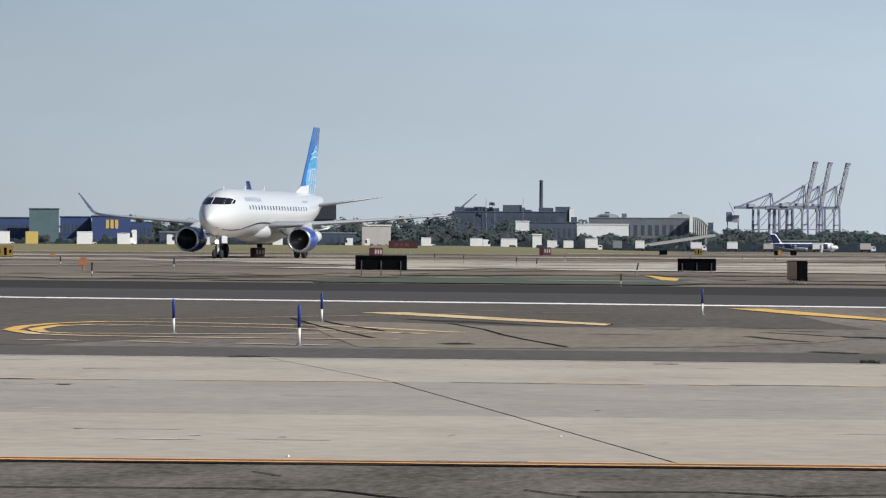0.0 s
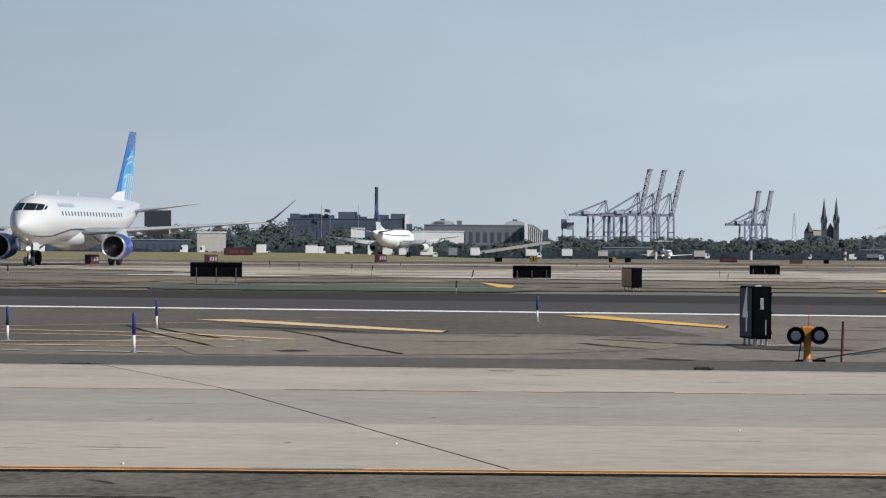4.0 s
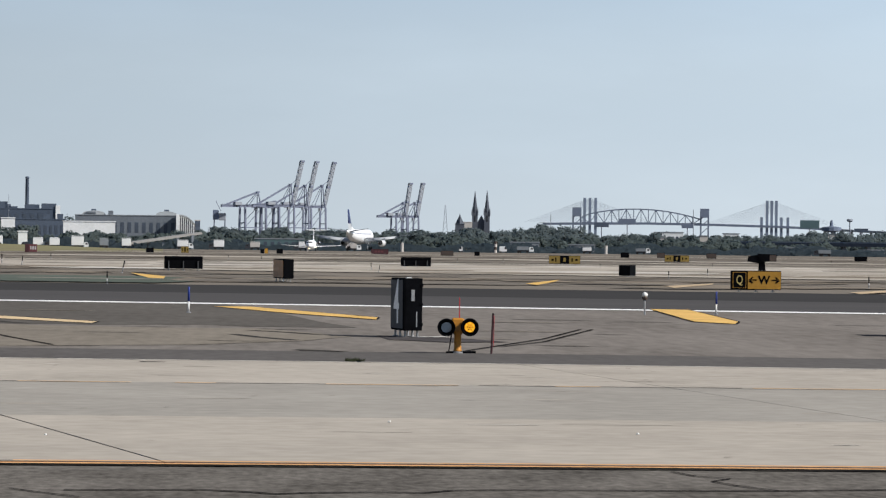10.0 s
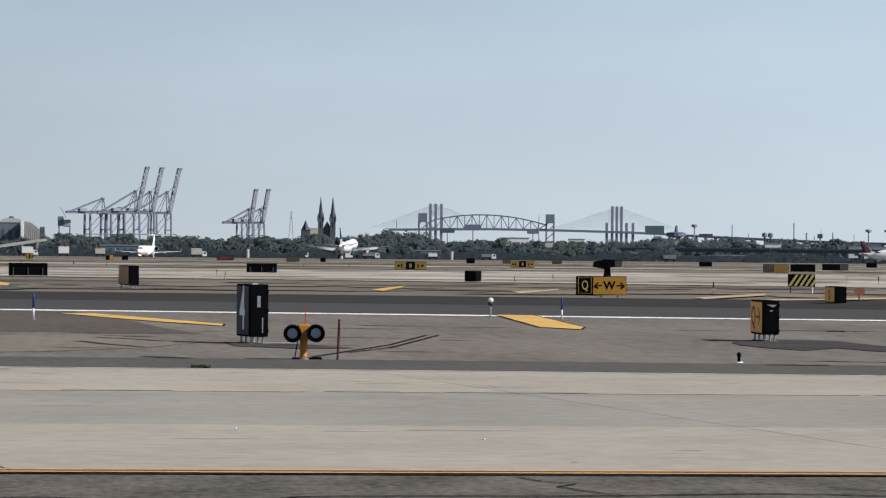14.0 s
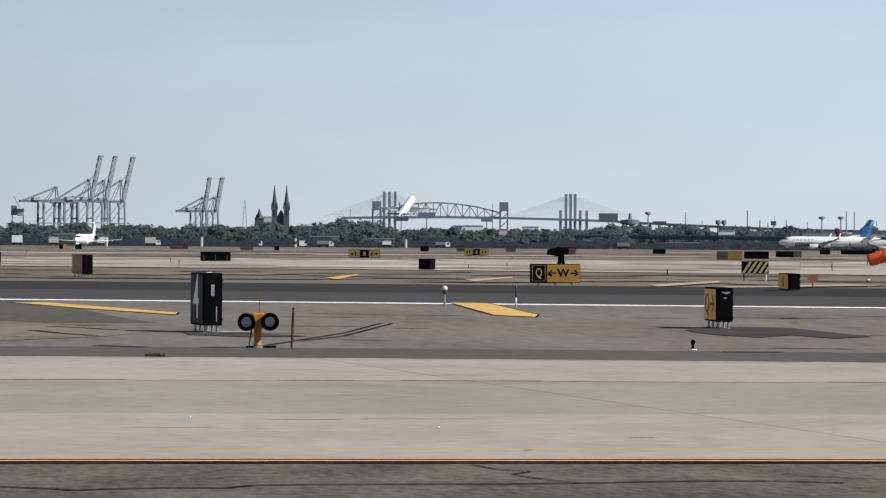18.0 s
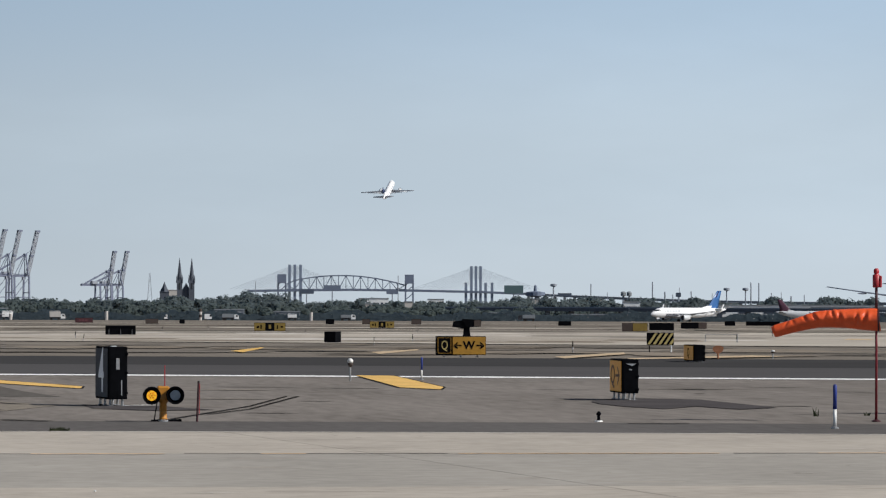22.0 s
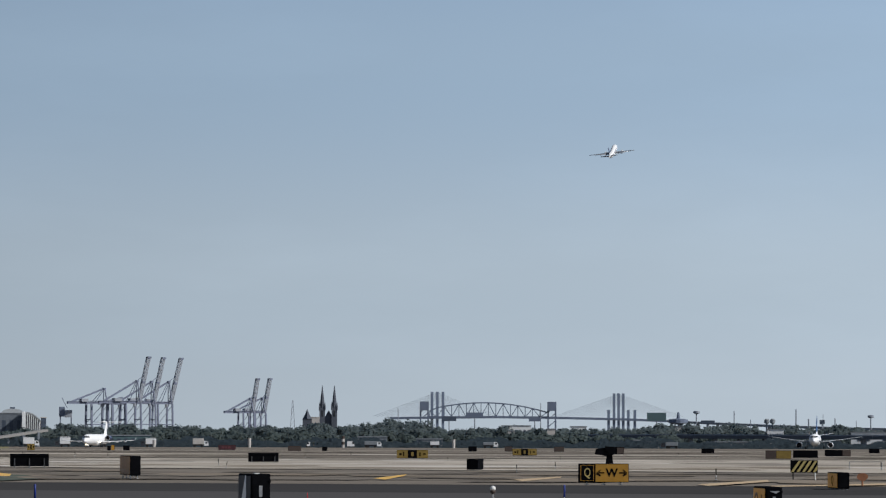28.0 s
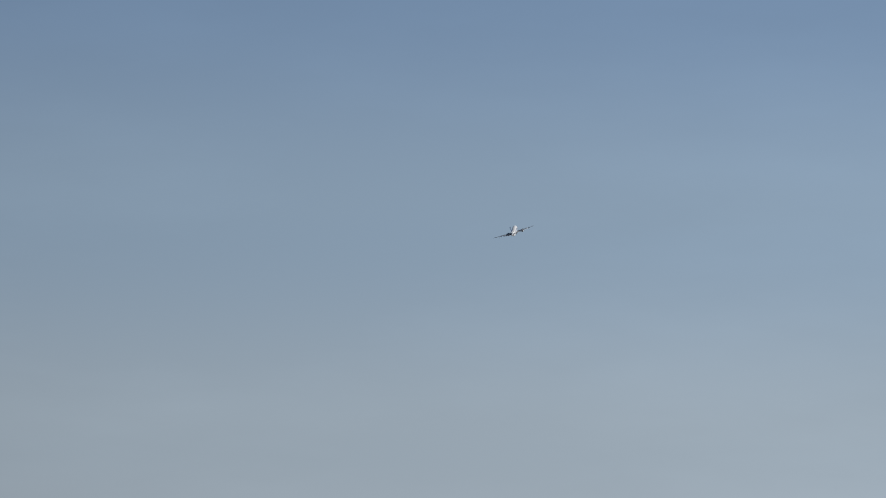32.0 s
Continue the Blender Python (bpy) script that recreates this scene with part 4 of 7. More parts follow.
for az, d in ((7.60, 272), (5.79, 289), (3.2, 330)):
    s = thing("holding_sign", stand(az, d), "dark box sign with a faded red and white face", "sign", "airfield signs")
    part("housing", Geo().box(-0.55, -0.2, 0, 0.3, 0.03, 0.72, 0.02), RED_DARK, s)
    pn = part("legend_panel", Geo().box(-0.2, 0.5, -0.01, 0.25, 0.05, 0.72, 0.01), SIGN_PINK, s)
    for i in range(3):
        part("legend_bar", Geo().box(-0.1 + i * 0.2, 0.02 + i * 0.2, -0.016, -0.011, 0.25, 0.55), SIGN_WHITE, pn)

# black and yellow striped barrier on a post
st = thing("striped_barrier", stand(-10.91, 131.5), "black and yellow diagonally striped barrier panel on a post", "barrier")
bw, bh, bz = 0.95, 0.43, 0.25
part("panel", Geo().box(-bw / 2, bw / 2, 0, 0.05, bz, bz + bh, 0.008), BLACK_METAL, st)
for i in range(5):
    x = -bw / 2 + 0.02 + i * 0.19
    pts = [(x, -0.004, bz + 0.02), (x + 0.095, -0.004, bz + 0.02), (min(x + 0.355, bw / 2 - 0.01), -0.004, bz + bh - 0.02), (min(x + 0.26, bw / 2 - 0.01), -0.004, bz + bh - 0.02)]
    if x + 0.355 > bw / 2:
        k = (bw / 2 - 0.01 - x - 0.095) / 0.26
        k2 = (bw / 2 - 0.01 - x) / 0.26
        pts[2] = (bw / 2 - 0.01, -0.004, bz + 0.02 + max(0, k) * (bh - 0.04))
        pts[3] = (bw / 2 - 0.01, -0.004, bz + 0.02 + min(1, k2) * (bh - 0.04))
    part("stripe", Geo().add(pts, [(0, 1, 2, 3)]), STRIPE_YELLOW, st)
part("post", Geo().tube((bw / 2 - 0.09, 0.03, 0), (bw / 2 - 0.09, 0.03, bz), 0.022), WHITE_TUBE, st)
part("post", Geo().tube((-bw / 2 + 0.09, 0.4, 0), (-bw / 2 + 0.09, 0.03, bz), 0.018), BLACK_METAL, st)


# taxiway edge markers: blue over white tubes
def edge_marker(h, r, blue=True):
    root = thing("edge_marker", Matrix(), "blue and white reflective edge marker tube" if blue else "thin grey edge marker stake", "marker", "edge markers")
    part("base", Geo().revolve([(0, r * 2.4), (0.012, r * 2.4), (0.03, r * 1.2)], (0, 0, 0), 12, "z"), GALV, root)
    part("tube", Geo().revolve([(0.02, r), (h * 0.44, r)], (0, 0, 0), 12, "z"), WHITE_TUBE if blue else GALV, root, smooth=True)
    part("band", Geo().revolve([(h * 0.44, r * 1.12), (h * 0.97, r * 1.12), (h, r * 0.6)], (0, 0, 0), 12, "z"), BLUE_BAND if blue else BLACK_METAL, root, smooth=True)
    return root


first = edge_marker(0.53, 0.0205)
first.matrix_basis = stand(8.88, 58.2)
for az, d, s in ((6.963, 51.8, 1.06), (6.62, 66.3, 0.98), (0.80, 74.2, 0.98), (-7.263, 78.9, 0.9), (-13.565, 47.5, 1.06)):
    o = copy_thing(first, stand(az, d))
    o.scale = (s, s, s)
stake = edge_marker(0.40, 0.017, False)
stake.matrix_basis = stand(2.045, 118.0)
for az, d, s, lean in ((10.606, 186, 1.3, 0), (10.126, 137, 1.35, 0), (8.878, 170, 1.35, 0), (1.82, 154, 1.3, 12), (3.642, 204, 1.2, 0), (3.343, 188, 1.25, 6), (-1.984, 183, 0.85, -3), (-2.095, 169, 0.8, 10),
                       (-6.533, 154.6, 0.8, 0), (-7.124, 168, 0.85, 0), (-9.574, 129.5, 1.0, 0), (-5.484, 221, 0.55, 0), (-7.2, 231, 0.6, 0), (-11.597, 174, 0.8, 0), (-12.075, 171, 0.85, 0),
                       (4.9, 240, 1.2, 0), (4.45, 225, 1.2, 0), (2.9, 240, 1.0, 0), (1.0, 245, 0.9, 8), (0.2, 250, 0.9, 0), (-0.3, 240, 0.8, 0), (-3.3, 250, 0.7, 0), (-4.0, 260, 0.7, 0), (-9.0, 280, 0.7, 0),
                       (-12.6, 300, 0.9, 0), (-13.3, 310, 0.8, 0), (-14.6, 260, 0.8, 0)):
    o = copy_thing(stake, stand(az, d) @ pose(0, 0, 0, 0, lean))
    o.scale = (s, s, s)
rail = thing("cable_rail", stand(-11.84, 172), "low cable rail between two stakes", "rail")
part("cable", Geo().tube((-0.74, 0, 0.36), (0.74, 0, 0.36), 0.012), GALV, rail)
for sx in (-0.74, 0.74):
    part("post", Geo().tube((sx, 0, 0), (sx, 0, 0.36), 0.014), GALV, rail)


def runway_light(az, d, h):
    root = thing("runway_light", stand(az, d), "small elevated runway light with a white glass dome", "light", "runway lights")
    part("stem", Geo().tube((0, 0, 0), (0, 0, h * 0.68), 0.02), GALV, root)
    part("collar", Geo().revolve([(h * 0.62, 0.02), (h * 0.70, 0.055), (h * 0.78, 0.06), (h * 0.80, 0.05)], (0, 0, 0), 14, "z"), SIGN_UMBER, root, smooth=True)
    part("dome", Geo().revolve([(h * 0.80, 0.055), (h * 0.9, 0.06), (h * 0.97, 0.04), (h, 0.01)], (0, 0, 0), 14, "z"), WHITE_TUBE, root, smooth=True)


runway_light(-6.172, 77.4, 0.47)
runway_light(-12.625, 114.8, 0.27)


# amber guard light with two round lamps
guard = thing("guard_light", stand(-3.32, 49.6, 2), "amber twin runway guard light on a short yellow column", "light")
part("column", Geo().revolve([(0.02, 0.065), (0.05, 0.05), (0.24, 0.048), (0.29, 0.085), (0.30, 0.085)], (0, 0.05, 0), 14, "z"), AMBER_BODY, guard, smooth=True)
part("base_plate", Geo().revolve([(0, 0.10), (0.02, 0.10), (0.03, 0.06)], (0, 0.05, 0), 14, "z"), GALV, guard)
part("bracket", Geo().box(-0.085, 0.085, -0.03, 0.14, 0.28, 0.465, 0.02), AMBER_BODY, guard)
part("antenna", Geo().tube((0.02, 0.06, 0.46), (0.02, 0.06, 0.74), 0.007, 0.005, 6), RED_PAINT, guard)
part("cable", Geo().tube((-0.075, 0.0, 0.3), (-0.12, -0.02, 0.015), 0.008, 0.008, 6), BLACK_METAL, guard)
part("conduit", Geo().tube((-0.16, -0.02, 0.01), (0.24, 0.0, 0.012), 0.016, 0.02, 8), BLACK_METAL, guard)
ROTORS = []
for sx in (-1, 1):
    c = (sx * 0.155, -0.05, 0.345 + 0.003 * sx)
    hood = part("lamp_hood", Geo().revolve([(0.14, 0.07), (0.10, 0.115), (-0.02, 0.12), (-0.09, 0.118), (-0.09, 0.10), (-0.02, 0.098), (0.0, 0.06)], c, 24), BLACK_METAL, guard, smooth=True)
    part("lens_ring", Geo().revolve([(-0.012, 0.099), (-0.024, 0.099), (-0.024, 0.068), (-0.012, 0.068)], c, 24, caps=False), BLACK_METAL, hood)
    # an added drum turns inside the hood to imitate flashing: one side holds the lit amber lamp, the other the dull
    # reflector
    drum = part("reflector_drum", Geo().revolve([(-0.012, 0.072), (0.0, 0.076), (0.012, 0.072)], (0, 0, 0), 20, "y"), LAMP_OFF, guard, smooth=False)
    drum.matrix_basis = pose(*c) @ pose(0, -0.004, 0)
    part("lamp", Geo().revolve([(0.0125, 0.068), (0.018, 0.064), (0.020, 0.03)], (0, 0, 0), 20, "y"), LAMP_ON, drum, "lit amber lamp")
    part("reflector", Geo().revolve([(-0.0125, 0.074), (-0.016, 0.068), (-0.018, 0.03)], (0, 0, 0), 20, "y"), LENS, drum, "dull grey reflector")
    for k in range(3):
        part("lens_rib", Geo().beam((-0.068 * math.cos(k * 1.05), 0.0215, -0.068 * math.sin(k * 1.05)), (0.068 * math.cos(k * 1.05), 0.0215, 0.068 * math.sin(k * 1.05)), 0.005, 0.005), BLACK_METAL, drum)
    part("lens_rib", Geo().revolve([(0.019, 0.036), (0.0225, 0.036), (0.0225, 0.031), (0.019, 0.031)], (0, 0, 0), 18, "y", caps=False), BLACK_METAL, drum)
    ROTORS.append(drum)

stakered = thing("marker_pole", stand(-3.835, 49.5), "thin dark red marker pole beside the guard light", "pole")
part("pole", Geo().tube((0, 0, 0), (0.018, 0, 0.52), 0.015, 0.015, 10), RED_DARK, stakered)
part("reflective_tape", Geo().tube((0.028, -0.012, 0.1), (0.034, -0.012, 0.5), 0.004, 0.004, 5), RED_PAINT, stakered)
part("cap", Geo().tube((0.018, 0, 0.52), (0.0185, 0, 0.535), 0.018, 0.014, 10), BLACK_METAL, stakered)
stub = thing("marker_stub", stand(-9.972, 50.0), "short grey marker stub at the pavement edge", "marker")
part("post", Geo().revolve([(0, 0.035), (0.03, 0.02), (0.08, 0.02), (0.10, 0.035), (0.13, 0.02), (0.14, 0.01)], (0, 0, 0), 10, "z"), BLACK_METAL, stub)
part("base", Geo().revolve([(0, 0.06), (0.015, 0.05)], (0, 0, 0), 10, "z"), WHITE_TUBE, stub)


def orange_marker(az, d, s, label):
    root = thing("distance_marker", stand(az, d) @ Matrix.Scale(s, 4), label, "marker")
    ring = [(-0.16, 0.20), (-0.05, 0.26), (0.0, 0.25), (0.06, 0.26), (0.17, 0.2), (0.16, 0.10), (0.06, 0.02), (-0.05, 0.02), (-0.16, 0.10)]
    part("panel", Geo().loft([[(x, y, z + 0.14) for x, z in ring] for y in (-0.02, 0.02)]), RUST, root)
    part("post", Geo().tube((0, 0, 0), (0, 0, 0.16), 0.03), RUST, root)


orange_marker(-11.79, 115, 1.0, "small orange painted marker plate on a post")
orange_marker(10.26, 163, 1.42, "small orange painted marker plate on a post")
orange_marker(10.72, 250, 1.0, "small orange painted marker plate on a post")


# windsock
ws = thing("windsock", stand(-14.19, 50.6), "orange fabric windsock half filled on a red pole", "windsock")
part("pole", Geo().revolve([(0, 0.018), (1.0, 0.017), (1.47, 0.016)], (0, 0, 0), 12, "z"), RED_POLE, ws, smooth=True)
part("upper_mast", Geo().revolve([(1.47, 0.019), (1.80, 0.019)], (0, 0, 0), 12, "z"), RED_DARK, ws, smooth=True)
part("base_plate", Geo().revolve([(0, 0.06), (0.015, 0.06), (0.03, 0.03)], (0, 0, 0), 14, "z"), RED_DARK, ws)
part("obstruction_lamp", Geo().revolve([(1.80, 0.04), (1.82, 0.05), (1.97, 0.05), (1.98, 0.025), (2.0, 0.036), (2.04, 0.036), (2.06, 0.015)], (0, 0, 0), 16, "z"), RED_PAINT, ws, "red obstruction lamp", smooth=True)
part("lamp_shade", Geo().box(0.04, 0.075, -0.04, 0.04, 1.80, 1.96, 0.01), RED_PAINT, ws)
part("hoop", Geo().revolve([(-0.012, 0.158), (0.012, 0.158), (0.012, 0.146), (-0.012, 0.146)], (0.03, 0, 1.366), 20, "x", caps=False), RED_DARK, ws)
line = [(0.04, 1.366, 0.153), (-0.2, 1.372, 0.145), (-0.4, 1.381, 0.130), (-0.6, 1.378, 0.121), (-0.8, 1.362, 0.110), (-0.95, 1.325, 0.098), (-1.1, 1.282, 0.088), (-1.25, 1.238, 0.083), (-1.35, 1.208, 0.080), (-1.385, 1.198, 0.066)]
cloth = random.Random(17)
CREASES = [(-0.16 - 0.135 * i + cloth.uniform(-0.05, 0.05), cloth.uniform(-0.55, 0.75), cloth.uniform(0.5, 1.15), cloth.uniform(0.2, 1.3)) for i in range(9)]


def sock_radius(x, a):
    """The cloth's radius factor: pinched creases from the top seam, a slack hollow below the front."""
    k = 1.0 + 0.05 * noise.noise((x * 3.0, math.sin(a) * 1.2, math.cos(a) * 1.2))
    front = max(0, -math.cos(a))
    for xc, lean, deep, where in CREASES:
        s_ = x - xc - lean * 0.11 * math.sin(a)
        reach = math.exp(-((math.sin(a) - where + 0.35) / 0.55) ** 2) * (0.35 + 0.65 * front)
        k += deep * reach * (0.095 * math.exp(-((s_ - 0.042) / 0.034) ** 2) - 0.21 * math.exp(-(s_ / 0.022) ** 2))
    slack = min(1, max(0, (0.05 - x) / 0.35))
    return k - 0.26 * slack * max(0, -0.72 * math.cos(a) - 0.69 * math.sin(a)) ** 4


rings = []
for k, (x, z, r) in enumerate(line):
    steps = 16 if k < len(line) - 1 else 1
    x1, z1, r1 = line[min(k + 1, len(line) - 1)]
    for sub in range(steps):
        f = sub / steps
        xx, zz, rr = x + (x1 - x) * f, z + (z1 - z) * f, r + (r1 - r) * f
        ring = []
        for i in range(56):
            a = 2 * math.pi * i / 56
            kk = sock_radius(xx, a) if xx < 0.02 else 1.0
            ring.append((xx - 0.025 * math.sin(a), rr * math.cos(a) * kk, zz + rr * math.sin(a) * kk))
        rings.append(ring)
part("sock", Geo().loft(rings, caps=False), SOCK, ws, smooth=True)
part("end_opening", Geo().revolve([(-0.004, 0.060), (0.0, 0.060)], (-1.388, 0, 1.198), 18, "x"), RED_DARK, ws)


# scraps of litter on the apron
for x, y, turn in ((-1.45, 28.12, 20), (1.22, 30.55, 70), (3.09, 28.97, 130), (-3.16, 25.28, 45)):
    scrap = thing("paper_scrap", pose(x, y, 0.004, 0, 0, turn), "tiny white scrap of litter on the apron concrete", "litter", "litter scraps")
    part("flake", Geo().box(-0.009, 0.009, -0.01, 0.01, 0.0, 0.013, 0.003), WHITE_TUBE, scrap)


# ---- aircraft ----
PROFILE = [(0.0, 0.02, -0.30), (0.006, 0.18, -0.29), (0.018, 0.36, -0.25), (0.04, 0.58, -0.18), (0.07, 0.78, -0.09), (0.10, 0.91, -0.03), (0.14, 1.0, 0.0), (0.30, 1.0, 0.0), (0.62, 1.0, 0.0),
           (0.72, 0.93, 0.06), (0.80, 0.78, 0.18), (0.88, 0.56, 0.36), (0.95, 0.33, 0.56), (0.99, 0.16, 0.68), (1.0, 0.08, 0.72)]


def fuselage_point(S, y, a, off=0.0):
    """A point of the skin, y metres forward of the origin, at the angle a round it from +x over the top."""
    s = (S["nose"] - y) / S["L"]
    for (s0, r0, z0), (s1, r1, z1) in zip(PROFILE, PROFILE[1:]):
        if s <= s1:
            break
    f = min(1, max(0, (s - s0) / (s1 - s0)))
    r, z = r0 + (r1 - r0) * f, z0 + (z1 - z0) * f
    return Vector(((S["rw"] * r + off) * math.cos(a), y, S["zc"] + z * S["rh"] + (S["rh"] * r + off) * math.sin(a)))


def foil(c, t, o, up, fwd=Vector((0, 1, 0))):
    """A wing section: leading edge at o, chord c back along -fwd, thickness t along up."""
    o, up = Vector(o), Vector(up)
    top = [(0, 0), (0.04, 0.45), (0.15, 0.85), (0.35, 1.0), (0.65, 0.62), (1.0, 0.03)]
    low = [(0.65, -0.28), (0.35, -0.5), (0.15, -0.5), (0.04, -0.3)]
    return [o - fwd * (c * x) + up * (t * z * 0.55) for x, z in top + low]


def jet(name, S, C, label, detail=False):
    """An airliner. S: sizes in metres, the origin on the ground between the main wheels, nose to +y; C: its paints."""
    root = thing(name, Matrix(), label, "airplane", "airplanes")
    n = 28
    ys = [S["nose"] - S["L"] * s for s in sorted({s for s, _, _ in PROFILE} | {0.012, 0.028, 0.055, 0.085, 0.12, 0.2, 0.4, 0.5, 0.67, 0.76, 0.84, 0.915, 0.97})]
    part("fuselage", Geo().loft([[fuselage_point(S, y, 2 * math.pi * i / n) for i in range(n)] for y in ys]), C["body"], root, smooth=True)
    zc, rw, rh, hs = S["zc"], S["rw"], S["rh"], S["span"] / 2
    # belly fairing
    part("belly_fairing", Geo().loft([[(w * rw * 0.98 * math.cos(a), y, zc - rh * 0.62 + h * rh * 0.62 * math.sin(a)) for a in [2 * math.pi * i / 16 for i in range(16)]]
                                      for y, w, h in ((S["wy"] + 1.6, 0.15, 0.2), (S["wy"] + 0.6, 0.75, 0.75), (S["wy"] - 1.2, 1, 0.98), (S["wy"] - S["cr"], 1, 0.98), (S["wy"] - S["cr"] - 1.2, 0.5, 0.6))]), C["belly"], root, smooth=True)
    for sx in (-1, 1):
        # wing
        cr, ct, z0 = S["cr"], S["ct"], zc - rh * 0.55
        tip = (sx * hs, S["wy"] - S["sweep"], z0 + S["dihedral"])
        secs = []
        for f in (0.05, 0.3, 0.36, 0.62, 0.85, 1.0):
            c = cr + (ct * 1.9 - cr) * f / 0.36 if f < 0.36 else ct * 1.9 + (ct - ct * 1.9) * (f - 0.36) / 0.64
            le = (sx * hs * f, S["wy"] - S["sweep"] * f, z0 + S["dihedral"] * f ** 1.25)
            secs.append(foil(c, c * (0.15 - 0.05 * f), le, (0, 0, 1)))
        wing = part("wing", Geo().loft(secs), C["wing"], root, smooth=True)
        if S["winglet"]:
            out, upw = S["winglet"]
            b = Vector(tip)
            part("winglet", Geo().loft([foil(ct, ct * 0.1, b, (-sx * 0.5, 0, 0.85)), foil(ct * 0.62, ct * 0.05, b + Vector((sx * out * 0.25, -ct * 0.22, upw * 0.16)), (-sx * 0.7, 0, 0.6)),
                                        foil(ct * 0.22, ct * 0.025, b + Vector((sx * out, -ct * 1.0, upw)), (-sx * 0.8, 0, 0.5))]), C["winglet"], wing, smooth=True)
        for f in (0.30, 0.52, 0.74):
            c = cr * (1 - 0.6 * f)
            y = S["wy"] - S["sweep"] * f - c * 0.55
            part("flap_fairing", Geo().revolve([(c * 0.35, 0.03), (c * 0.2, 0.16), (-c * 0.2, 0.18), (-c * 0.55, 0.1), (-c * 0.72, 0.02)], (sx * hs * f, y, z0 + S["dihedral"] * f ** 1.25 - 0.17), 8), C["wing"], wing, smooth=True)
        # tailplane
        zt, yt = S["tail_z"], S["tail_y"]
        part("tailplane", Geo().loft([foil(S["tc"], S["tc"] * S.get("tthick", 0.1), (sx * 0.15, yt, zt), (0, 0, 1)), foil(S["tc"] * 0.42, S["tc"] * 0.04, (sx * S["tspan"] / 2, yt - S["tc"] * 0.85, zt + S["tdi"]), (0, 0, 1))]), C["tailplane"], root, smooth=True)
        # engine
        ex, ey, ez, er, el = S["engine"]
        eng = part("engine", Geo().revolve([(0.0, er * 0.86), (-0.03, er * 0.95), (-0.12 * el, er * 1.0), (-0.4 * el, er * 1.04), (-0.7 * el, er * 0.9), (-0.92 * el, er * 0.72), (-0.92 * el, er * 0.6), (-0.5 * el, er * 0.6), (-0.5 * el, 0.01)],
                                           (sx * ex, ey, ez), 24, caps=False), C["engine"], root, smooth=True)
        part("intake_lip", Geo().revolve([(-0.14, er * 1.012), (0.0, er * 0.97), (0.06, er * 0.9), (0.0, er * 0.83), (-0.25, er * 0.80)], (sx * ex, ey, ez), 24, caps=False), METAL_LIP, eng, smooth=True)
        part("fan", Geo().revolve([(-0.24, er * 0.80), (-0.3, er * 0.4), (-0.2, er * 0.2), (0.0, er * 0.02)], (sx * ex, ey, ez), 24), DARK_FAN, eng, smooth=True)
        part("exhaust_cone", Geo().revolve([(-0.6 * el, er * 0.5), (-1.0 * el, er * 0.42), (-1.25 * el, er * 0.05)], (sx * ex, ey, ez), 16), DARK_FAN, eng, smooth=True)
        if S["rear"]:
            part("pylon", Geo().box(min(sx * rw * 0.5, sx * ex), max(sx * rw * 0.5, sx * ex), ey - el * 0.75, ey - el * 0.2, ez - 0.12, ez + 0.12, 0.03), C["body"], eng)
        else:
            part("pylon", Geo().loft([[(sx * ex - 0.12, ey - el * 0.2, ez + er * 0.9), (sx * ex + 0.12, ey - el * 0.2, ez + er * 0.9), (sx * ex + 0.12, ey - el * 1.1, ez + er * 0.6), (sx * ex - 0.12, ey - el * 1.1, ez + er * 0.6)],
                                      [(sx * ex - 0.1, ey - el * 0.75, z0 + 0.35), (sx * ex + 0.1, ey - el * 0.75, z0 + 0.35), (sx * ex + 0.1, ey - el * 1.3, z0 + 0.2), (sx * ex - 0.1, ey - el * 1.3, z0 + 0.2)]]), C["engine_pylon"], eng)
        # main gear
        gx, wr = S["gear"]
        leg = part("main_gear", Geo().tube((sx * gx, 0, wr), (sx * gx * 0.95, 0.1, zc - rh * 0.5), 0.11, 0.13, 10), STRUT, root)
        part("brace", Geo().tube((sx * gx, 0, wr * 1.8), (sx * gx * 0.5, 0.2, zc - rh * 0.7), 0.06), STRUT, leg)
        for o in (-1, 1):
            tyre = part("wheel", Geo().revolve([(-0.14, wr * 0.55), (-0.13, wr * 0.9), (-0.07, wr), (0.07, wr), (0.13, wr * 0.9), (0.14, wr * 0.55)], (sx * gx + o * 0.27, 0, wr), 20, "x"), TYRE, leg, smooth=True)
    # fin
    fb, ft, fy, fc = S["fin"]
    def fin_ring(f, grow=1.0):
        c = fc + (S["fin_tip"] - fc) * f
        o = Vector((0, fy - S["fin_sweep"] * f, fb + (ft - fb) * f))
        prof = [(0, 0), (0.06, 0.5), (0.3, 1.0), (0.65, 0.6), (1.0, 0.05), (0.65, -0.6), (0.3, -1.0), (0.06, -0.5)]
        return [o + Vector((c * 0.045 * w * grow, -c * x, 0)) for x, w in prof]
    fin = part("fin", Geo().loft([fin_ring(f) for f in (-0.12, 0.0, 0.5, 1.0)]), C["fin"], root, smooth=True)
    part("dorsal_fillet", Geo().loft([[(-0.1, fy + fc * 0.75, fb - 0.35), (0.1, fy + fc * 0.75, fb - 0.35), (0.36, fy - fc * 0.3, fb - 0.3), (-0.36, fy - fc * 0.3, fb - 0.3)],
                                      [(-0.1, fy - 0.35, fb + 0.75), (0.1, fy - 0.35, fb + 0.75), (0.36, fy - fc * 0.35, fb + 0.85), (-0.36, fy - fc * 0.35, fb + 0.85)]]), C["body"], fin)
    # nose gear
    ny = S["nose_gear"]
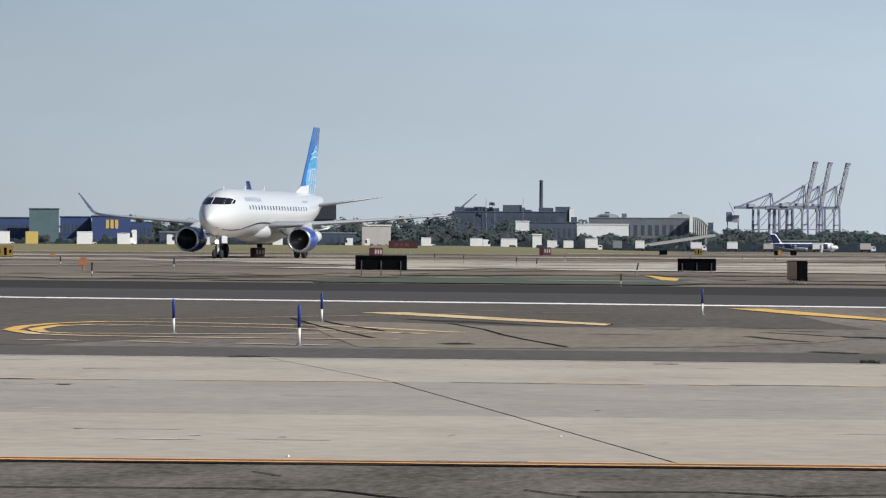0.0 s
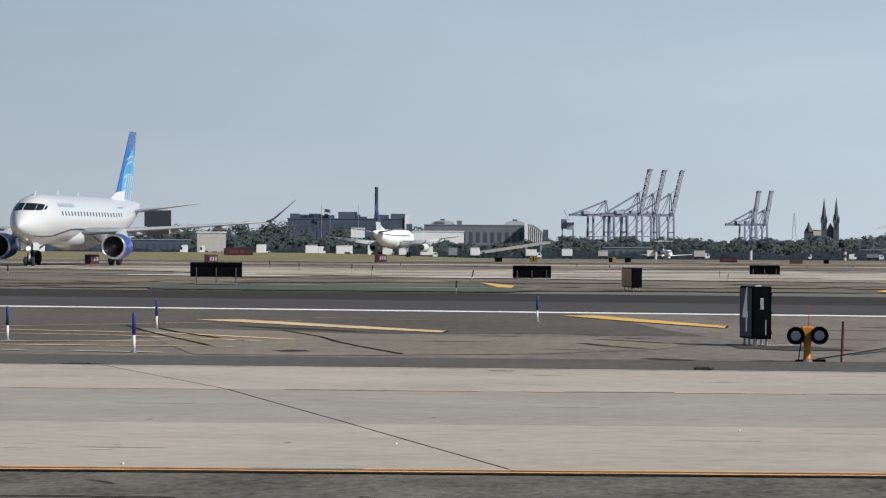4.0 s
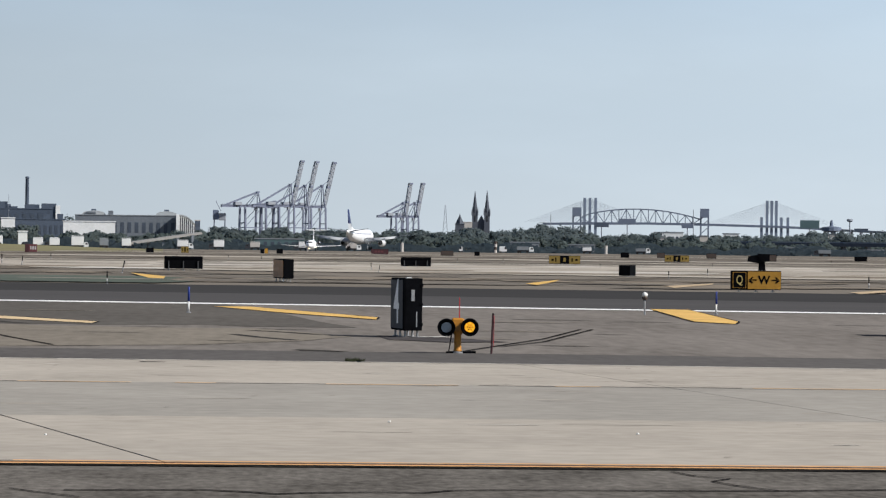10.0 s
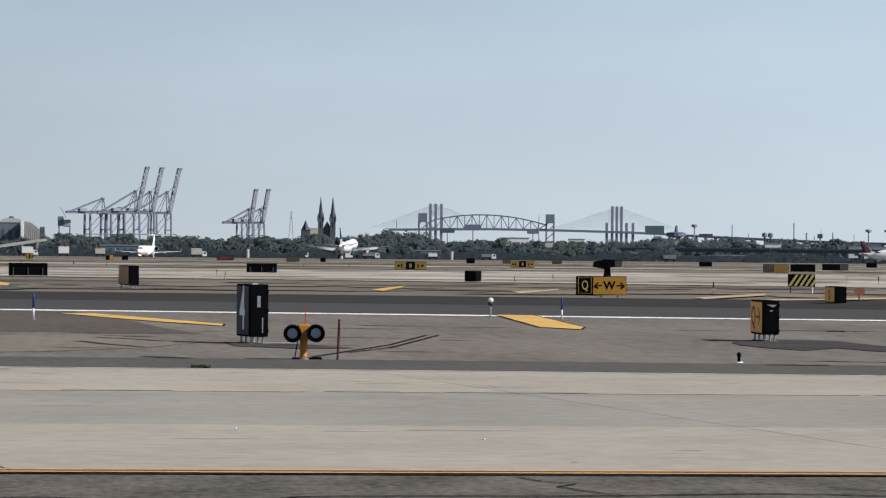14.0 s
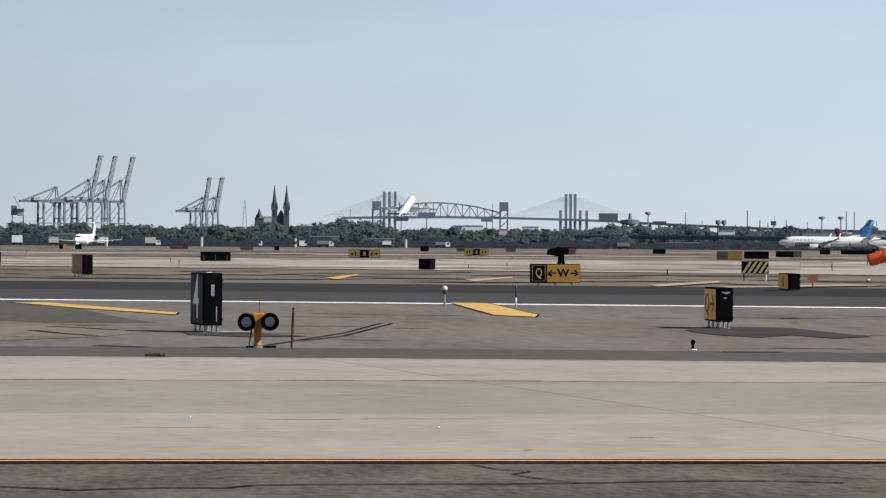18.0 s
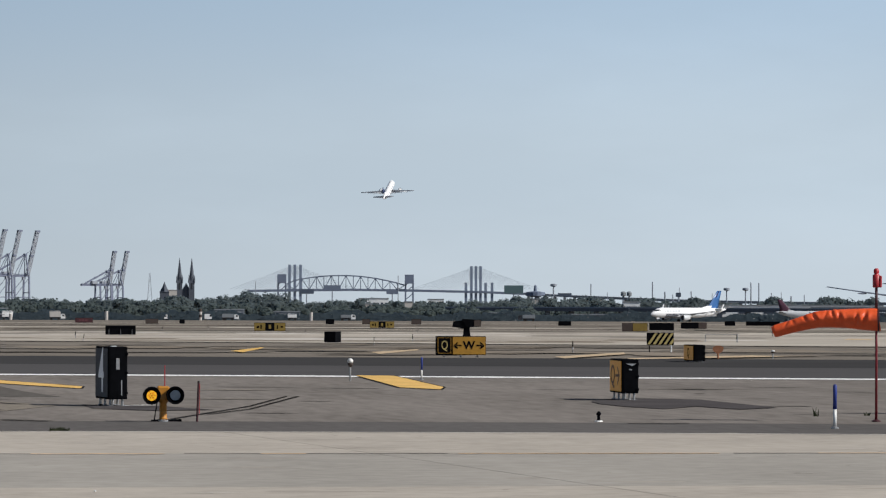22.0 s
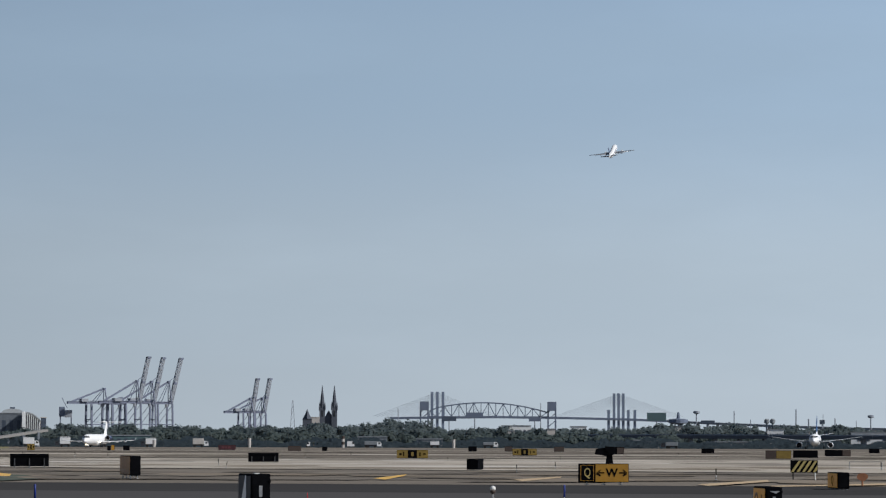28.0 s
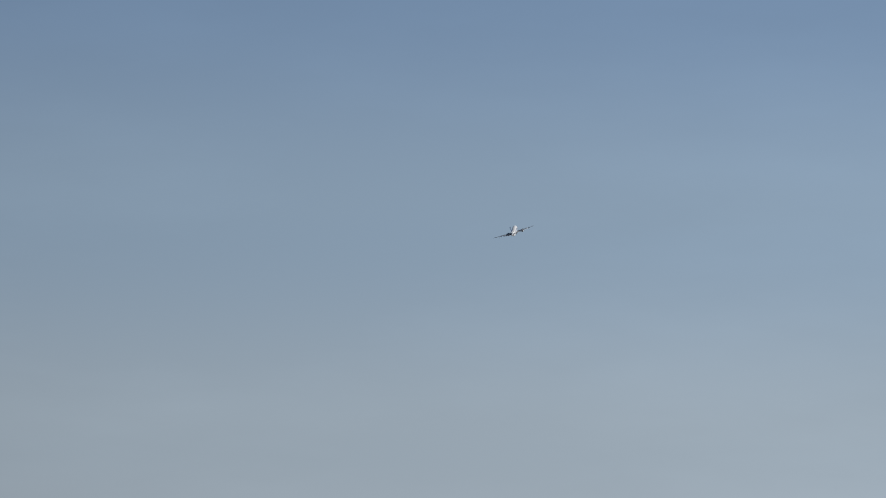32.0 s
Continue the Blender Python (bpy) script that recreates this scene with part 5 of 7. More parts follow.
    leg = part("nose_gear", Geo().tube((0, ny, 0.3), (0, ny - 0.15, zc - rh * 0.75), 0.075, 0.09, 10), STRUT, root)
    part("torque_link", Geo().tube((0, ny - 0.25, 0.5), (0, ny - 0.1, 1.0), 0.05), STRUT, leg)
    for o in (-1, 1):
        part("wheel", Geo().revolve([(-0.10, 0.17), (-0.09, 0.28), (-0.05, 0.31), (0.05, 0.31), (0.09, 0.28), (0.10, 0.17)], (o * 0.24, ny, 0.31), 18, "x"), TYRE, leg, smooth=True)
        part("gear_door", Geo().box(o * 0.42 - 0.015, o * 0.42 + 0.015, ny - 0.9, ny + 0.5, zc - rh * 1.22, zc - rh * 0.92, 0.01), C["belly"], root)
    part("taxi_light", Geo().revolve([(0.0, 0.10), (0.05, 0.09)], (0, ny + 0.12, zc - rh * 1.05), 12), METAL_LIP, leg)
    # cockpit panes, bent to the skin: seen from ahead they form one level band
    k, kw = S["rh"] / 1.7, S["rw"] / 1.52
    def skin_y(x, z):
        lo, hi = S["nose"] - 0.2 * S["L"], S["nose"]
        for _ in range(24):
            y = (lo + hi) / 2
            c, r = fuselage_point(S, y, 0), fuselage_point(S, y, math.pi / 2)
            inside = (x / c.x) ** 2 + ((z - c.z) / (r.z - c.z)) ** 2 < 1
            lo, hi = (y, hi) if inside else (lo, y)
        return (lo + hi) / 2
    for sx in (-1, 1):
        for x0, x1, z0, z1, z2, z3 in ((0.02, 0.70, 0.58, 1.06, 0.56, 1.02), (0.72, 1.02, 0.56, 1.02, 0.58, 0.95), (1.06, 1.15, 0.62, 0.90, 0.62, 0.84)):
            g, pts, nu, nv = Geo(), [], 6, 4
            for v in range(nv + 1):
                for u in range(nu + 1):
                    f = u / nu
                    x = (x0 + (x1 - x0) * f) * kw
                    lo, hi = z0 + (z2 - z0) * f, z1 + (z3 - z1) * f
                    z = S["zc"] + (lo + (hi - lo) * v / nv) * k
                    pts.append((sx * (x + 0.012), skin_y(x, z) + 0.015, z + 0.008))
            g.add(pts, [(v * (nu + 1) + u, v * (nu + 1) + u + 1, (v + 1) * (nu + 1) + u + 1, (v + 1) * (nu + 1) + u) for v in range(nv) for u in range(nu)])
            part("cockpit_window", g, GLASS_DARK, root, smooth=True)
    if detail:
        cabin_detail(root, S, fin, fin_ring)
    return root


def cabin_detail(root, S, fin, fin_ring):
    """Windows, doors, title bars, the wavy line and the painted fin of the near airplane."""
    def patch(y0, y1, a0, a1, off=0.012):
        return [fuselage_point(S, y, a, off) for y, a in ((y0, a0), (y1, a0), (y1, a1), (y0, a1))]
    for sx in (-1, 1):
        def ang(deg):
            return radians(deg) if sx > 0 else math.pi - radians(deg)
        for i in range(21):
            y = 8.6 - i * 0.79
            part("cabin_window", Geo().add(patch(y, y - 0.27, ang(19), ang(9)), [(0, 1, 2, 3)]), GLASS_DARK, root)
        for i in range(6):
            y = 8.9 - i * 0.72
            for ya, yb, a0, a1 in ((y, y - 0.12, 41, 29), (y - 0.32, y - 0.44, 41, 29), (y - 0.12, y - 0.32, 36.5, 33.5)):
                part("title_bar", Geo().add(patch(ya, yb, ang(a0), ang(a1)), [(0, 1, 2, 3)]), TITLE_GREY, root)
        part("title_bar", Geo().add(patch(-7.0, -8.6, ang(36), ang(31)), [(0, 1, 2, 3)]), TITLE_GREY, root)
        for y in (11.0, -8.9):
            fr = Geo()
            for p in (patch(y, y - 0.03, ang(38), ang(-28)), patch(y - 0.75, y - 0.78, ang(38), ang(-28)), patch(y, y - 0.78, ang(39), ang(38))):
                fr.add(p, [(0, 1, 2, 3)])
            part("door_outline", fr, HULL_GREY, root)
        # wavy navy line from the chin back along the belly
        pts, g = [], Geo()
        for i in range(27):
            y = 13.3 - i * 1.0
            f = min(1, max(0, (13.3 - y) / 8.5))
            pts.append((y, -52 + 30 * f * f * (3 - 2 * f) - 7 * max(0, (5 - y) / 18)))
        for (ya, da), (yb, db) in zip(pts, pts[1:]):
            g.add([fuselage_point(S, ya, ang(da + 1.7), 0.014), fuselage_point(S, yb, ang(db + 1.7), 0.014), fuselage_point(S, yb, ang(db - 1.7), 0.014), fuselage_point(S, ya, ang(da - 1.7), 0.014)], [(0, 1, 2, 3)])
        part("wavy_line", g, NAVY_LINE, root)
        # globe grid on the fin: a pale disc with white bars
        fb, ft, fy, fc = S["fin"]
        def on_fin(f, x, off):
            c = fc + (S["fin_tip"] - fc) * f
            w = x / 0.3 if x < 0.3 else 1 - 0.75 * (x - 0.3) / 0.7
            return Vector((sx * (c * 0.047 * min(1, w + 0.15) + off), fy - S["fin_sweep"] * f - c * x, fb + (ft - fb) * f))
        disc = []
        for i in range(24):
            a = 2 * math.pi * i / 24
            disc.append(on_fin(min(0.74, max(0.0, 0.35 + 0.40 * math.sin(a))), 0.52 + 0.40 * math.cos(a), 0.02))
        part("fin_disc", Geo().add(disc, [tuple(range(24))]), TAIL_SKY, fin)
        for k in range(4):
            x = 0.24 + k * 0.17
            for f0, f1 in ((0.02, 0.17), (0.21, 0.38), (0.42, 0.56)):
                if k == 3 and f1 > 0.5:
                    continue
                part("fin_bar", Geo().add([on_fin(f0, x, 0.03), on_fin(f0, x + 0.075, 0.03), on_fin(f1, x + 0.065 + 0.03, 0.03), on_fin(f1, x + 0.03, 0.03)], [(0, 1, 2, 3)]), HULL_WHITE if f1 < 0.4 else TAIL_SKY, fin)
        for f0 in (0.185, 0.395, 0.57, 0.65):
            g = Geo()
            for q in range(8):
                xa, xb = 0.16 + 0.74 * q / 8, 0.16 + 0.74 * (q + 1) / 8
                fa, fb_ = f0 - 0.05 * (2 * q / 8 - 1) ** 2, f0 - 0.05 * (2 * (q + 1) / 8 - 1) ** 2
                g.add([on_fin(fa, xa, 0.034), on_fin(fb_, xb, 0.034), on_fin(fb_ + 0.014, xb, 0.034), on_fin(fa + 0.014, xa, 0.034)], [(0, 1, 2, 3)])
            part("fin_band", g, HULL_WHITE, fin)
        part("fin_top_band", Geo().loft([fin_ring(f, 1.05) for f in (0.80, 1.002)]), TAIL_TOP, fin) if sx > 0 else None
    for y, h in ((10.2, 0.22), (4.6, 0.3), (-0.5, 0.3)):
        b = fuselage_point(S, y, math.pi / 2)
        part("blade_antenna", Geo().loft([foil(0.4, 0.05, b - Vector((0, 0, 0.05)), (1, 0, 0)), foil(0.22, 0.03, b + Vector((0, -0.15, h)), (1, 0, 0))]), HULL_GREY, root)
    part("apu_section", Geo().loft([[fuselage_point(S, y, 2 * math.pi * i / 20, 0.006) for i in range(20)] for y in (-15.6, -16.6, -17.45)]), HULL_GREY, root, smooth=True)


REGIONAL = dict(L=31.7, nose=14.2, rw=1.52, rh=1.7, zc=3.13, span=26.2, wy=3.7, sweep=5.9, dihedral=0.9, cr=5.2, ct=1.5, winglet=(1.75, 1.55), tail_z=3.75, tail_y=-12.6, tc=3.1, tspan=10.0, tdi=0.75,
                engine=(4.05, 5.0, 1.32, 0.87, 3.3), rear=False, gear=(2.9, 0.5), fin=(4.5, 9.75, -10.6, 4.9), fin_sweep=4.4, fin_tip=1.9, nose_gear=11.4)
NARROW = dict(L=37.5, nose=16.8, rw=1.95, rh=2.02, zc=3.6, span=33.5, wy=4.6, sweep=7.7, dihedral=2.1, cr=6.6, ct=1.6, winglet=None, tail_z=4.9, tail_y=-15.2, tc=4.0, tspan=12.8, tdi=1.0,
              engine=(5.6, 6.4, 1.55, 1.1, 4.0), rear=False, gear=(3.3, 0.58), fin=(5.6, 12.3, -12.4, 5.9), fin_sweep=5.4, fin_tip=2.2, nose_gear=12.8)
LEAVER = dict(NARROW, zc=4.45, rh=2.05, span=33.4, wy=3.9, dihedral=1.6, tail_z=5.75, engine=(6.0, 6.4, 2.3, 1.12, 4.2), gear=(3.5, 0.62), fin=(6.4, 12.6, -12.4, 5.7))
BOEING = dict(NARROW, L=40.5, nose=18.0, rw=1.88, rh=2.0, winglet=(0.5, 2.4), nose_gear=14.6)
WIDE = dict(L=62.0, nose=29.0, rw=2.9, rh=3.0, zc=5.6, span=61.0, wy=8.0, sweep=14.5, dihedral=4.0, cr=11.5, ct=2.4, winglet=None, tail_z=7.2, tail_y=-23.5, tc=6.6, tspan=20.5, tdi=1.3,
            engine=(9.6, 11.5, 2.6, 1.75, 6.2), rear=False, gear=(5.4, 0.7), fin=(8.6, 18.0, -19.0, 9.4), fin_sweep=8.6, fin_tip=3.4, nose_gear=24.0)
TEE_TAIL = dict(L=27.5, nose=13.4, rw=1.4, rh=1.5, zc=2.25, span=21.2, wy=1.6, sweep=3.6, dihedral=0.6, cr=4.4, ct=1.3, winglet=(0.3, 1.0), tail_z=7.15, tail_y=-12.3, tc=2.2, tspan=8.6, tdi=0.05, tthick=0.2,
                engine=(2.1, -5.4, 2.75, 0.66, 3.2), rear=True, gear=(1.7, 0.45), fin=(3.1, 7.25, -9.0, 4.0), fin_sweep=3.0, fin_tip=2.4, nose_gear=11.0)
PLAIN = dict(body=HULL_WHITE, belly=HULL_WHITE, wing=WING_GREY, winglet=WING_GREY, tailplane=WING_GREY, engine=HULL_WHITE, engine_pylon=HULL_GREY, fin=TAIL_NAVY)

near_jet = jet("regional_jet", REGIONAL, dict(PLAIN, engine=HULL_BLUE, fin=TAIL_BLUE, winglet=WINGLET_DARK), "white regional jet with blue engines and a blue patterned tail taxiing", detail=True)
leaving_jet = jet("departing_airliner", LEAVER, dict(PLAIN, body=HULL_BRIGHT, belly=HULL_GREY, wing=WING_DULL, tailplane=WING_DULL), "white twin-engine airliner with a dark navy tail taking off")
arrival_jet = jet("taxiing_airliner", BOEING, dict(PLAIN, body=HULL_BRIGHT, fin=TAIL_TEAL, winglet=HULL_WHITE, tailplane=HULL_WHITE), "white airliner with a blue tail turning on the far taxiway")
tee_jet = jet("small_jet", TEE_TAIL, dict(PLAIN, body=HULL_BRIGHT, belly=HULL_BRIGHT, fin=HULL_BRIGHT, tailplane=HULL_BRIGHT, wing=HULL_BRIGHT, engine=TAIL_NAVY, engine_pylon=HULL_GREY),
              "small jet with a high tailplane, navy on one flank only, on the far taxiway")
dark_jet = jet("taxiing_jet", REGIONAL, dict(PLAIN, fin=TAIL_MAROON, engine=HULL_GREY), "white jet with a maroon tail taxiing far off")
yellow_jet = jet("yellow_airliner", NARROW, dict(PLAIN, body=HULL_BRIGHT, belly=HULL_YELLOW, fin=HULL_BRIGHT, engine=HULL_GREY), "white and yellow airliner facing the runway with its nose lights on")
right_jet = jet("rolling_airliner", WIDE, dict(PLAIN, body=HULL_SLATE, belly=HULL_SLATE, wing=HULL_SLATE, tailplane=HULL_SLATE, engine=HULL_SLATE, fin=TAIL_DARK), "grey-winged airliner with a dark tail rolling away")
part("fin_base", Geo().loft([[(sx * (5.9 - 3.7 * f) * 0.05 * w, -12.4 - 5.4 * f - (5.7 - 3.5 * f) * x, 6.4 + 6.2 * f) for x, w, sx in ((-0.01, 0, 1), (0.3, 1, 1), (1.01, 0.06, 1), (0.3, 1, -1))] for f in (-0.05, 0.3)]), HULL_GREY, leaving_jet, "pale lower fin")
part("taxi_lamp", Geo().revolve([(0, 0.13), (0.05, 0.11)], (0.0, REGIONAL["nose_gear"] + 0.25, 1.15), 14), LANDING_LIGHT, near_jet, "lit taxi lamp")
for x, z in ((0.0, 0.7), (0.0, 2.5)):
    part("landing_lamp", Geo().revolve([(0, 0.46), (0.06, 0.4)], (x, 16.9 if z > 1.5 else 13.3, z), 14), LANDING_LIGHT, yellow_jet, "lit landing lamp")


def lower_hull(root, S, material):
    """The darker painted underside of a hull."""
    g, n = Geo(), 8
    ys = [S["nose"] - S["L"] * f for f in (0.16, 0.22, 0.36, 0.5, 0.7, 0.82)]
    for y in ys:
        g.v += [tuple(fuselage_point(S, y, radians(-168 + 156 * i / n), 0.02)) for i in range(n + 1)]
    for k in range(len(ys) - 1):
        g.f += [(k * (n + 1) + i, k * (n + 1) + i + 1, (k + 1) * (n + 1) + i + 1, (k + 1) * (n + 1) + i) for i in range(n)]
    part("lower_hull", g, material, root, smooth=True)


lower_hull(arrival_jet, BOEING, HULL_SLATE)
lower_nose = Geo()
nose_ys = [NARROW["nose"] - NARROW["L"] * f for f in (0.001, 0.006, 0.018, 0.04, 0.07, 0.10, 0.16, 0.3)]
for y in nose_ys:
    lower_nose.v += [tuple(fuselage_point(NARROW, y, radians(-205 + 230 * i / 16), 0.02)) for i in range(17)]
for k in range(len(nose_ys) - 1):
    lower_nose.f += [(k * 17 + i, k * 17 + i + 1, k * 17 + i + 18, k * 17 + i + 17) for i in range(16)]
part("nose_paint", lower_nose, HULL_YELLOW, yellow_jet, "yellow painted lower nose", smooth=True)


part("fin_top", Geo().loft([[(sx * (5.9 - 3.7 * f) * 0.05 * w, -12.4 - 5.4 * f - (5.9 - 3.7 * f) * x, 5.6 + 6.7 * f) for x, w, sx in ((-0.01, 0, 1), (0.3, 1, 1), (1.01, 0.06, 1), (0.3, 1, -1))] for f in (0.62, 1.004)]), TAIL_NAVY, arrival_jet, "darker top of the fin")
for sx in (-1, 1):
    for i in range(6):
        y = 12.6 - i * 1.5
        part("title_bar", Geo().add([fuselage_point(BOEING, yy, a if sx > 0 else math.pi - a, 0.03) for yy, a in ((y, 0.52), (y - 1.0, 0.52), (y - 1.0, 0.16), (y, 0.16))], [(0, 1, 2, 3)]), HULL_GREY, arrival_jet)
FLAPS = []
for sx in (-1, 1):
    z0 = LEAVER["zc"] - LEAVER["rh"] * 0.55
    hs, sw, di = LEAVER["span"] / 2, LEAVER["sweep"], LEAVER["dihedral"]
    root_, tip_ = [Vector((sx * hs * f, LEAVER["wy"] - sw * f - c + 0.55, z0 + di * f ** 1.25 + 0.10)) for f, c in ((0.13, 5.5), (0.72, 2.35))]
    flap = part("flap", Geo().loft([foil(2.3, 0.24, Vector((0, 0, 0)), (0, 0, 1)), foil(1.4, 0.16, tip_ - root_, (0, 0, 1))]), HULL_GREY, leaving_jet, "pale extended wing flap", smooth=True)
    FLAPS.append((flap, root_, (tip_ - root_).normalized() * sx))


def side_band(root, S, material, a0, a1, f0, f1, sides=(-1, 1)):
    """A dark band laid on the flanks of a hull, between two angles from the level."""
    for sx in sides:
        g, n, m = Geo(), 6, 14
        for k in range(m + 1):
            y = S["nose"] - S["L"] * (f0 + (f1 - f0) * k / m)
            for i in range(n + 1):
                a = radians(a0 + (a1 - a0) * i / n)
                g.v.append(tuple(fuselage_point(S, y, a if sx > 0 else math.pi - a, 0.015)))
        g.f += [(k * (n + 1) + i, k * (n + 1) + i + 1, (k + 1) * (n + 1) + i + 1, (k + 1) * (n + 1) + i) for k in range(m) for i in range(n)]
        part("side_band", g, material, root, smooth=True)


# thin dark stripe: a shadow line on the flank, put in as colour
side_band(leaving_jet, LEAVER, TAIL_NAVY, 14, 21, 0.22, 0.93)
# navy on the right only; the left stays white to imitate sun glare
side_band(tee_jet, TEE_TAIL, BAND_SLATE, -40, 48, 0.10, 0.96, (1,))
for sx in (1,):  # one flank
    fb, ft, fy, fc = TEE_TAIL["fin"]
    quad = []
    for f, x in ((0.02, 0.14), (0.96, 0.16), (0.96, 0.97), (0.02, 0.97)):
        c = fc + (TEE_TAIL["fin_tip"] - fc) * f
        quad.append((sx * (c * 0.045 + 0.02), fy - TEE_TAIL["fin_sweep"] * f - c * x, fb + (ft - fb) * f))
    part("fin_panel", Geo().add(quad, [(0, 1, 2, 3)]), TAIL_NAVY, tee_jet, "navy fin side")
for x, y, z in ((0.0, TEE_TAIL["nose_gear"] + 0.2, 0.9), (-1.5, 1.6, 1.5), (1.5, 1.6, 1.5)):
    part("landing_lamp", Geo().revolve([(0, 0.24), (0.06, 0.2)], (x, y, z), 14), LANDING_LIGHT, tee_jet, "lit landing lamp")


def at_place(az, d, yaw, z=None, pitch=0.0, roll=0.0):
    x, y = pol(az, d)
    return pose(x, y, terrain(x, y) if z is None else z, pitch, roll, yaw)


def motions():
    f = Vector((-0.130, -0.991))
    x0, y0 = pol(7.55, 267.0)
    walk(near_jet, [(t, pose(x0 + f.x * s, y0 + f.y * s, 0, 0, 0, 172.5)) for t, s in ((0, 0), (1, 1.3), (2.5, 3.3), (4.5, 6.4), (6, 8.9), (10, 17), (16, 33), (24, 58), (32, 86))])
    rows = []
    for t, x, y, z, pitch, roll in ((0, -84.5, 659, None, 0, 0), (2.5, -64.5, 797, None, 0, 0), (4.5, -40.3, 924, None, 0, 0), (6, -21.4, 1020, None, 0, 0), (9, 23.4, 1215, None, 0, 0), (13, 92.3, 1482, None, 2, 0),
                                    (14, 108.3, 1556, None, 4, 0), (15, 127.0, 1630, -1.6, 10, 0), (15.5, 136, 1667, 0.6, 12, 0), (17.5, 173.4, 1822, 9.4, 17, 1), (19, 199.7, 1940, 21.2, 19, 1), (20, 218.5, 2018, 34, 20, 1),
                                    (21, 237.7, 2097, 50.1, 21, 1), (22, 257.8, 2175, 67.7, 21, -2), (23, 278.1, 2253, 87.8, 21, -3), (24.5, 308, 2370, 121.6, 21, -4), (26.5, 346.4, 2531, 167.7, 20, -4), (28, 373.5, 2654, 201.8, 20, -6),
                                    (29, 389.7, 2732, 223.6, 20, -9), (30, 403.8, 2811, 243.9, 20, -12), (31, 414.3, 2895, 266, 19, -15), (32, 423.1, 2980, 284.6, 19, -17)):
        k = (1.08 - 0.19 * min(1, t / 12) ** 0.8) + 0.11 * min(1, max(0, (t - 13) / 6)) + 0.035 * max(0, 1 - abs(t - 19.5) / 5) + 0.055 * min(1, max(0, (t - 17) / 4)) * min(1, max(0, (31 - t) / 8))
        x, y, z = x * k, y * k, None if z is None else EYE[2] + (z - EYE[2]) * k - 0.75
        rows.append((t, pose(x, y, terrain(x, y) + 0.4 if z is None else z, pitch, roll, -9.7 - 3.3 * min(1, max(0, (t - 2.5) / 5)) - 4 * min(1, max(0, (t - 14) / 3)))))
    walk(leaving_jet, rows)
    for flap, at_, hinge in FLAPS:
        walk(flap, [(t, Matrix.Translation(at_) @ Matrix.Rotation(radians(a), 4, hinge)) for t, a in ((0, 32), (15.5, 32), (18.0, 12), (20.0, 0), (32, 0))])
    # the wheels fold away soon after lift-off: the main legs inwards, the nose leg forwards
    pivot_z = LEAVER["zc"] - LEAVER["rh"] * 0.5
    for leg in leaving_jet.children:
        if leg.name.startswith("main_gear"):
            sx = 1 if leg.data.vertices[0].co.x > 0 else -1
            pv, axis = Vector((sx * LEAVER["gear"][0] * 0.95, 0.1, pivot_z)), (0, sx, 0)
        elif leg.name.startswith("nose_gear"):
            pv, axis = Vector((0, LEAVER["nose_gear"] - 0.15, LEAVER["zc"] - LEAVER["rh"] * 0.72)), (1, 0, 0)
        else:
            continue
        walk(leg, [(t, Matrix.Translation(pv) @ Matrix.Rotation(radians(a), 4, axis) @ Matrix.Translation(-pv)) for t, a in ((0, 0), (18.9, 0), (19.5, 30), (20.1, 65), (20.7, 88), (21.0, 88), (32, 88))])
    walk(arrival_jet, [(t, at_place(az, d, yaw)) for t, az, d, yaw in ((0, -14.9, 1530, 76), (10, -13.3, 1510, 77), (15, -12.45, 1500, 80), (18, -11.95, 1490, 84), (19, -11.85, 1485, 88), (21.5, -11.33, 1480, 116), (23, -11.25, 1475, 133),
                                                                       (24.5, -11.24, 1465, 147), (26.5, -11.1, 1420, 160), (28, -11.08, 1370, 167), (29, -11.0, 1330, 170), (32, -10.9, 1200, 171))])
    walk(tee_jet, [(t, at_place(az, d, yaw)) for t, az, d, yaw in ((0, -0.76, 1520, -96), (1, -0.9, 1520, -100), (2, -1.03, 1515, -118), (3, -1.14, 1500, -150), (4.5, -1.17, 1450, -180), (6, -1.157, 1390, -182), (9, -1.09, 1310, -183),
                                                                   (11, -1.035, 1262, -187), (13, -0.955, 1220, -191), (19, -0.63, 1150, -194), (24, -0.365, 1100, -194), (28, -0.115, 1060, -194), (32, 0.135, 1020, -194))])
    walk(dark_jet, [(t, at_place(az, d, -100)) for t, az, d in ((0, -12.2, 1640), (13, -12.33, 1640), (15, -12.45, 1640), (18, -12.7, 1640), (24.5, -13.72, 1640), (32, -15.0, 1640))])
    walk(right_jet, [(t, at_place(az, d, -32)) for t, az, d in ((0, -15.35, 815), (18, -15.4, 818), (23, -15.71, 830), (24.5, -15.86, 834), (28, -16.3, 848), (32, -17.0, 870))])
    yellow = at_place(-14.65, 1290, 165.5)
    walk(yellow_jet, [(0, yellow), (32, yellow)])
    # the two lamps of the guard light flash in turn: the added drums swing their lit side to the front
    for drum, lit in zip(ROTORS, ((9.0, 10.5, 15.5, 22.0, 23.0), (4.5, 10.0, 11.0, 22.5))):
        base = drum.matrix_basis.copy()
        rows = [(0.0, base)]
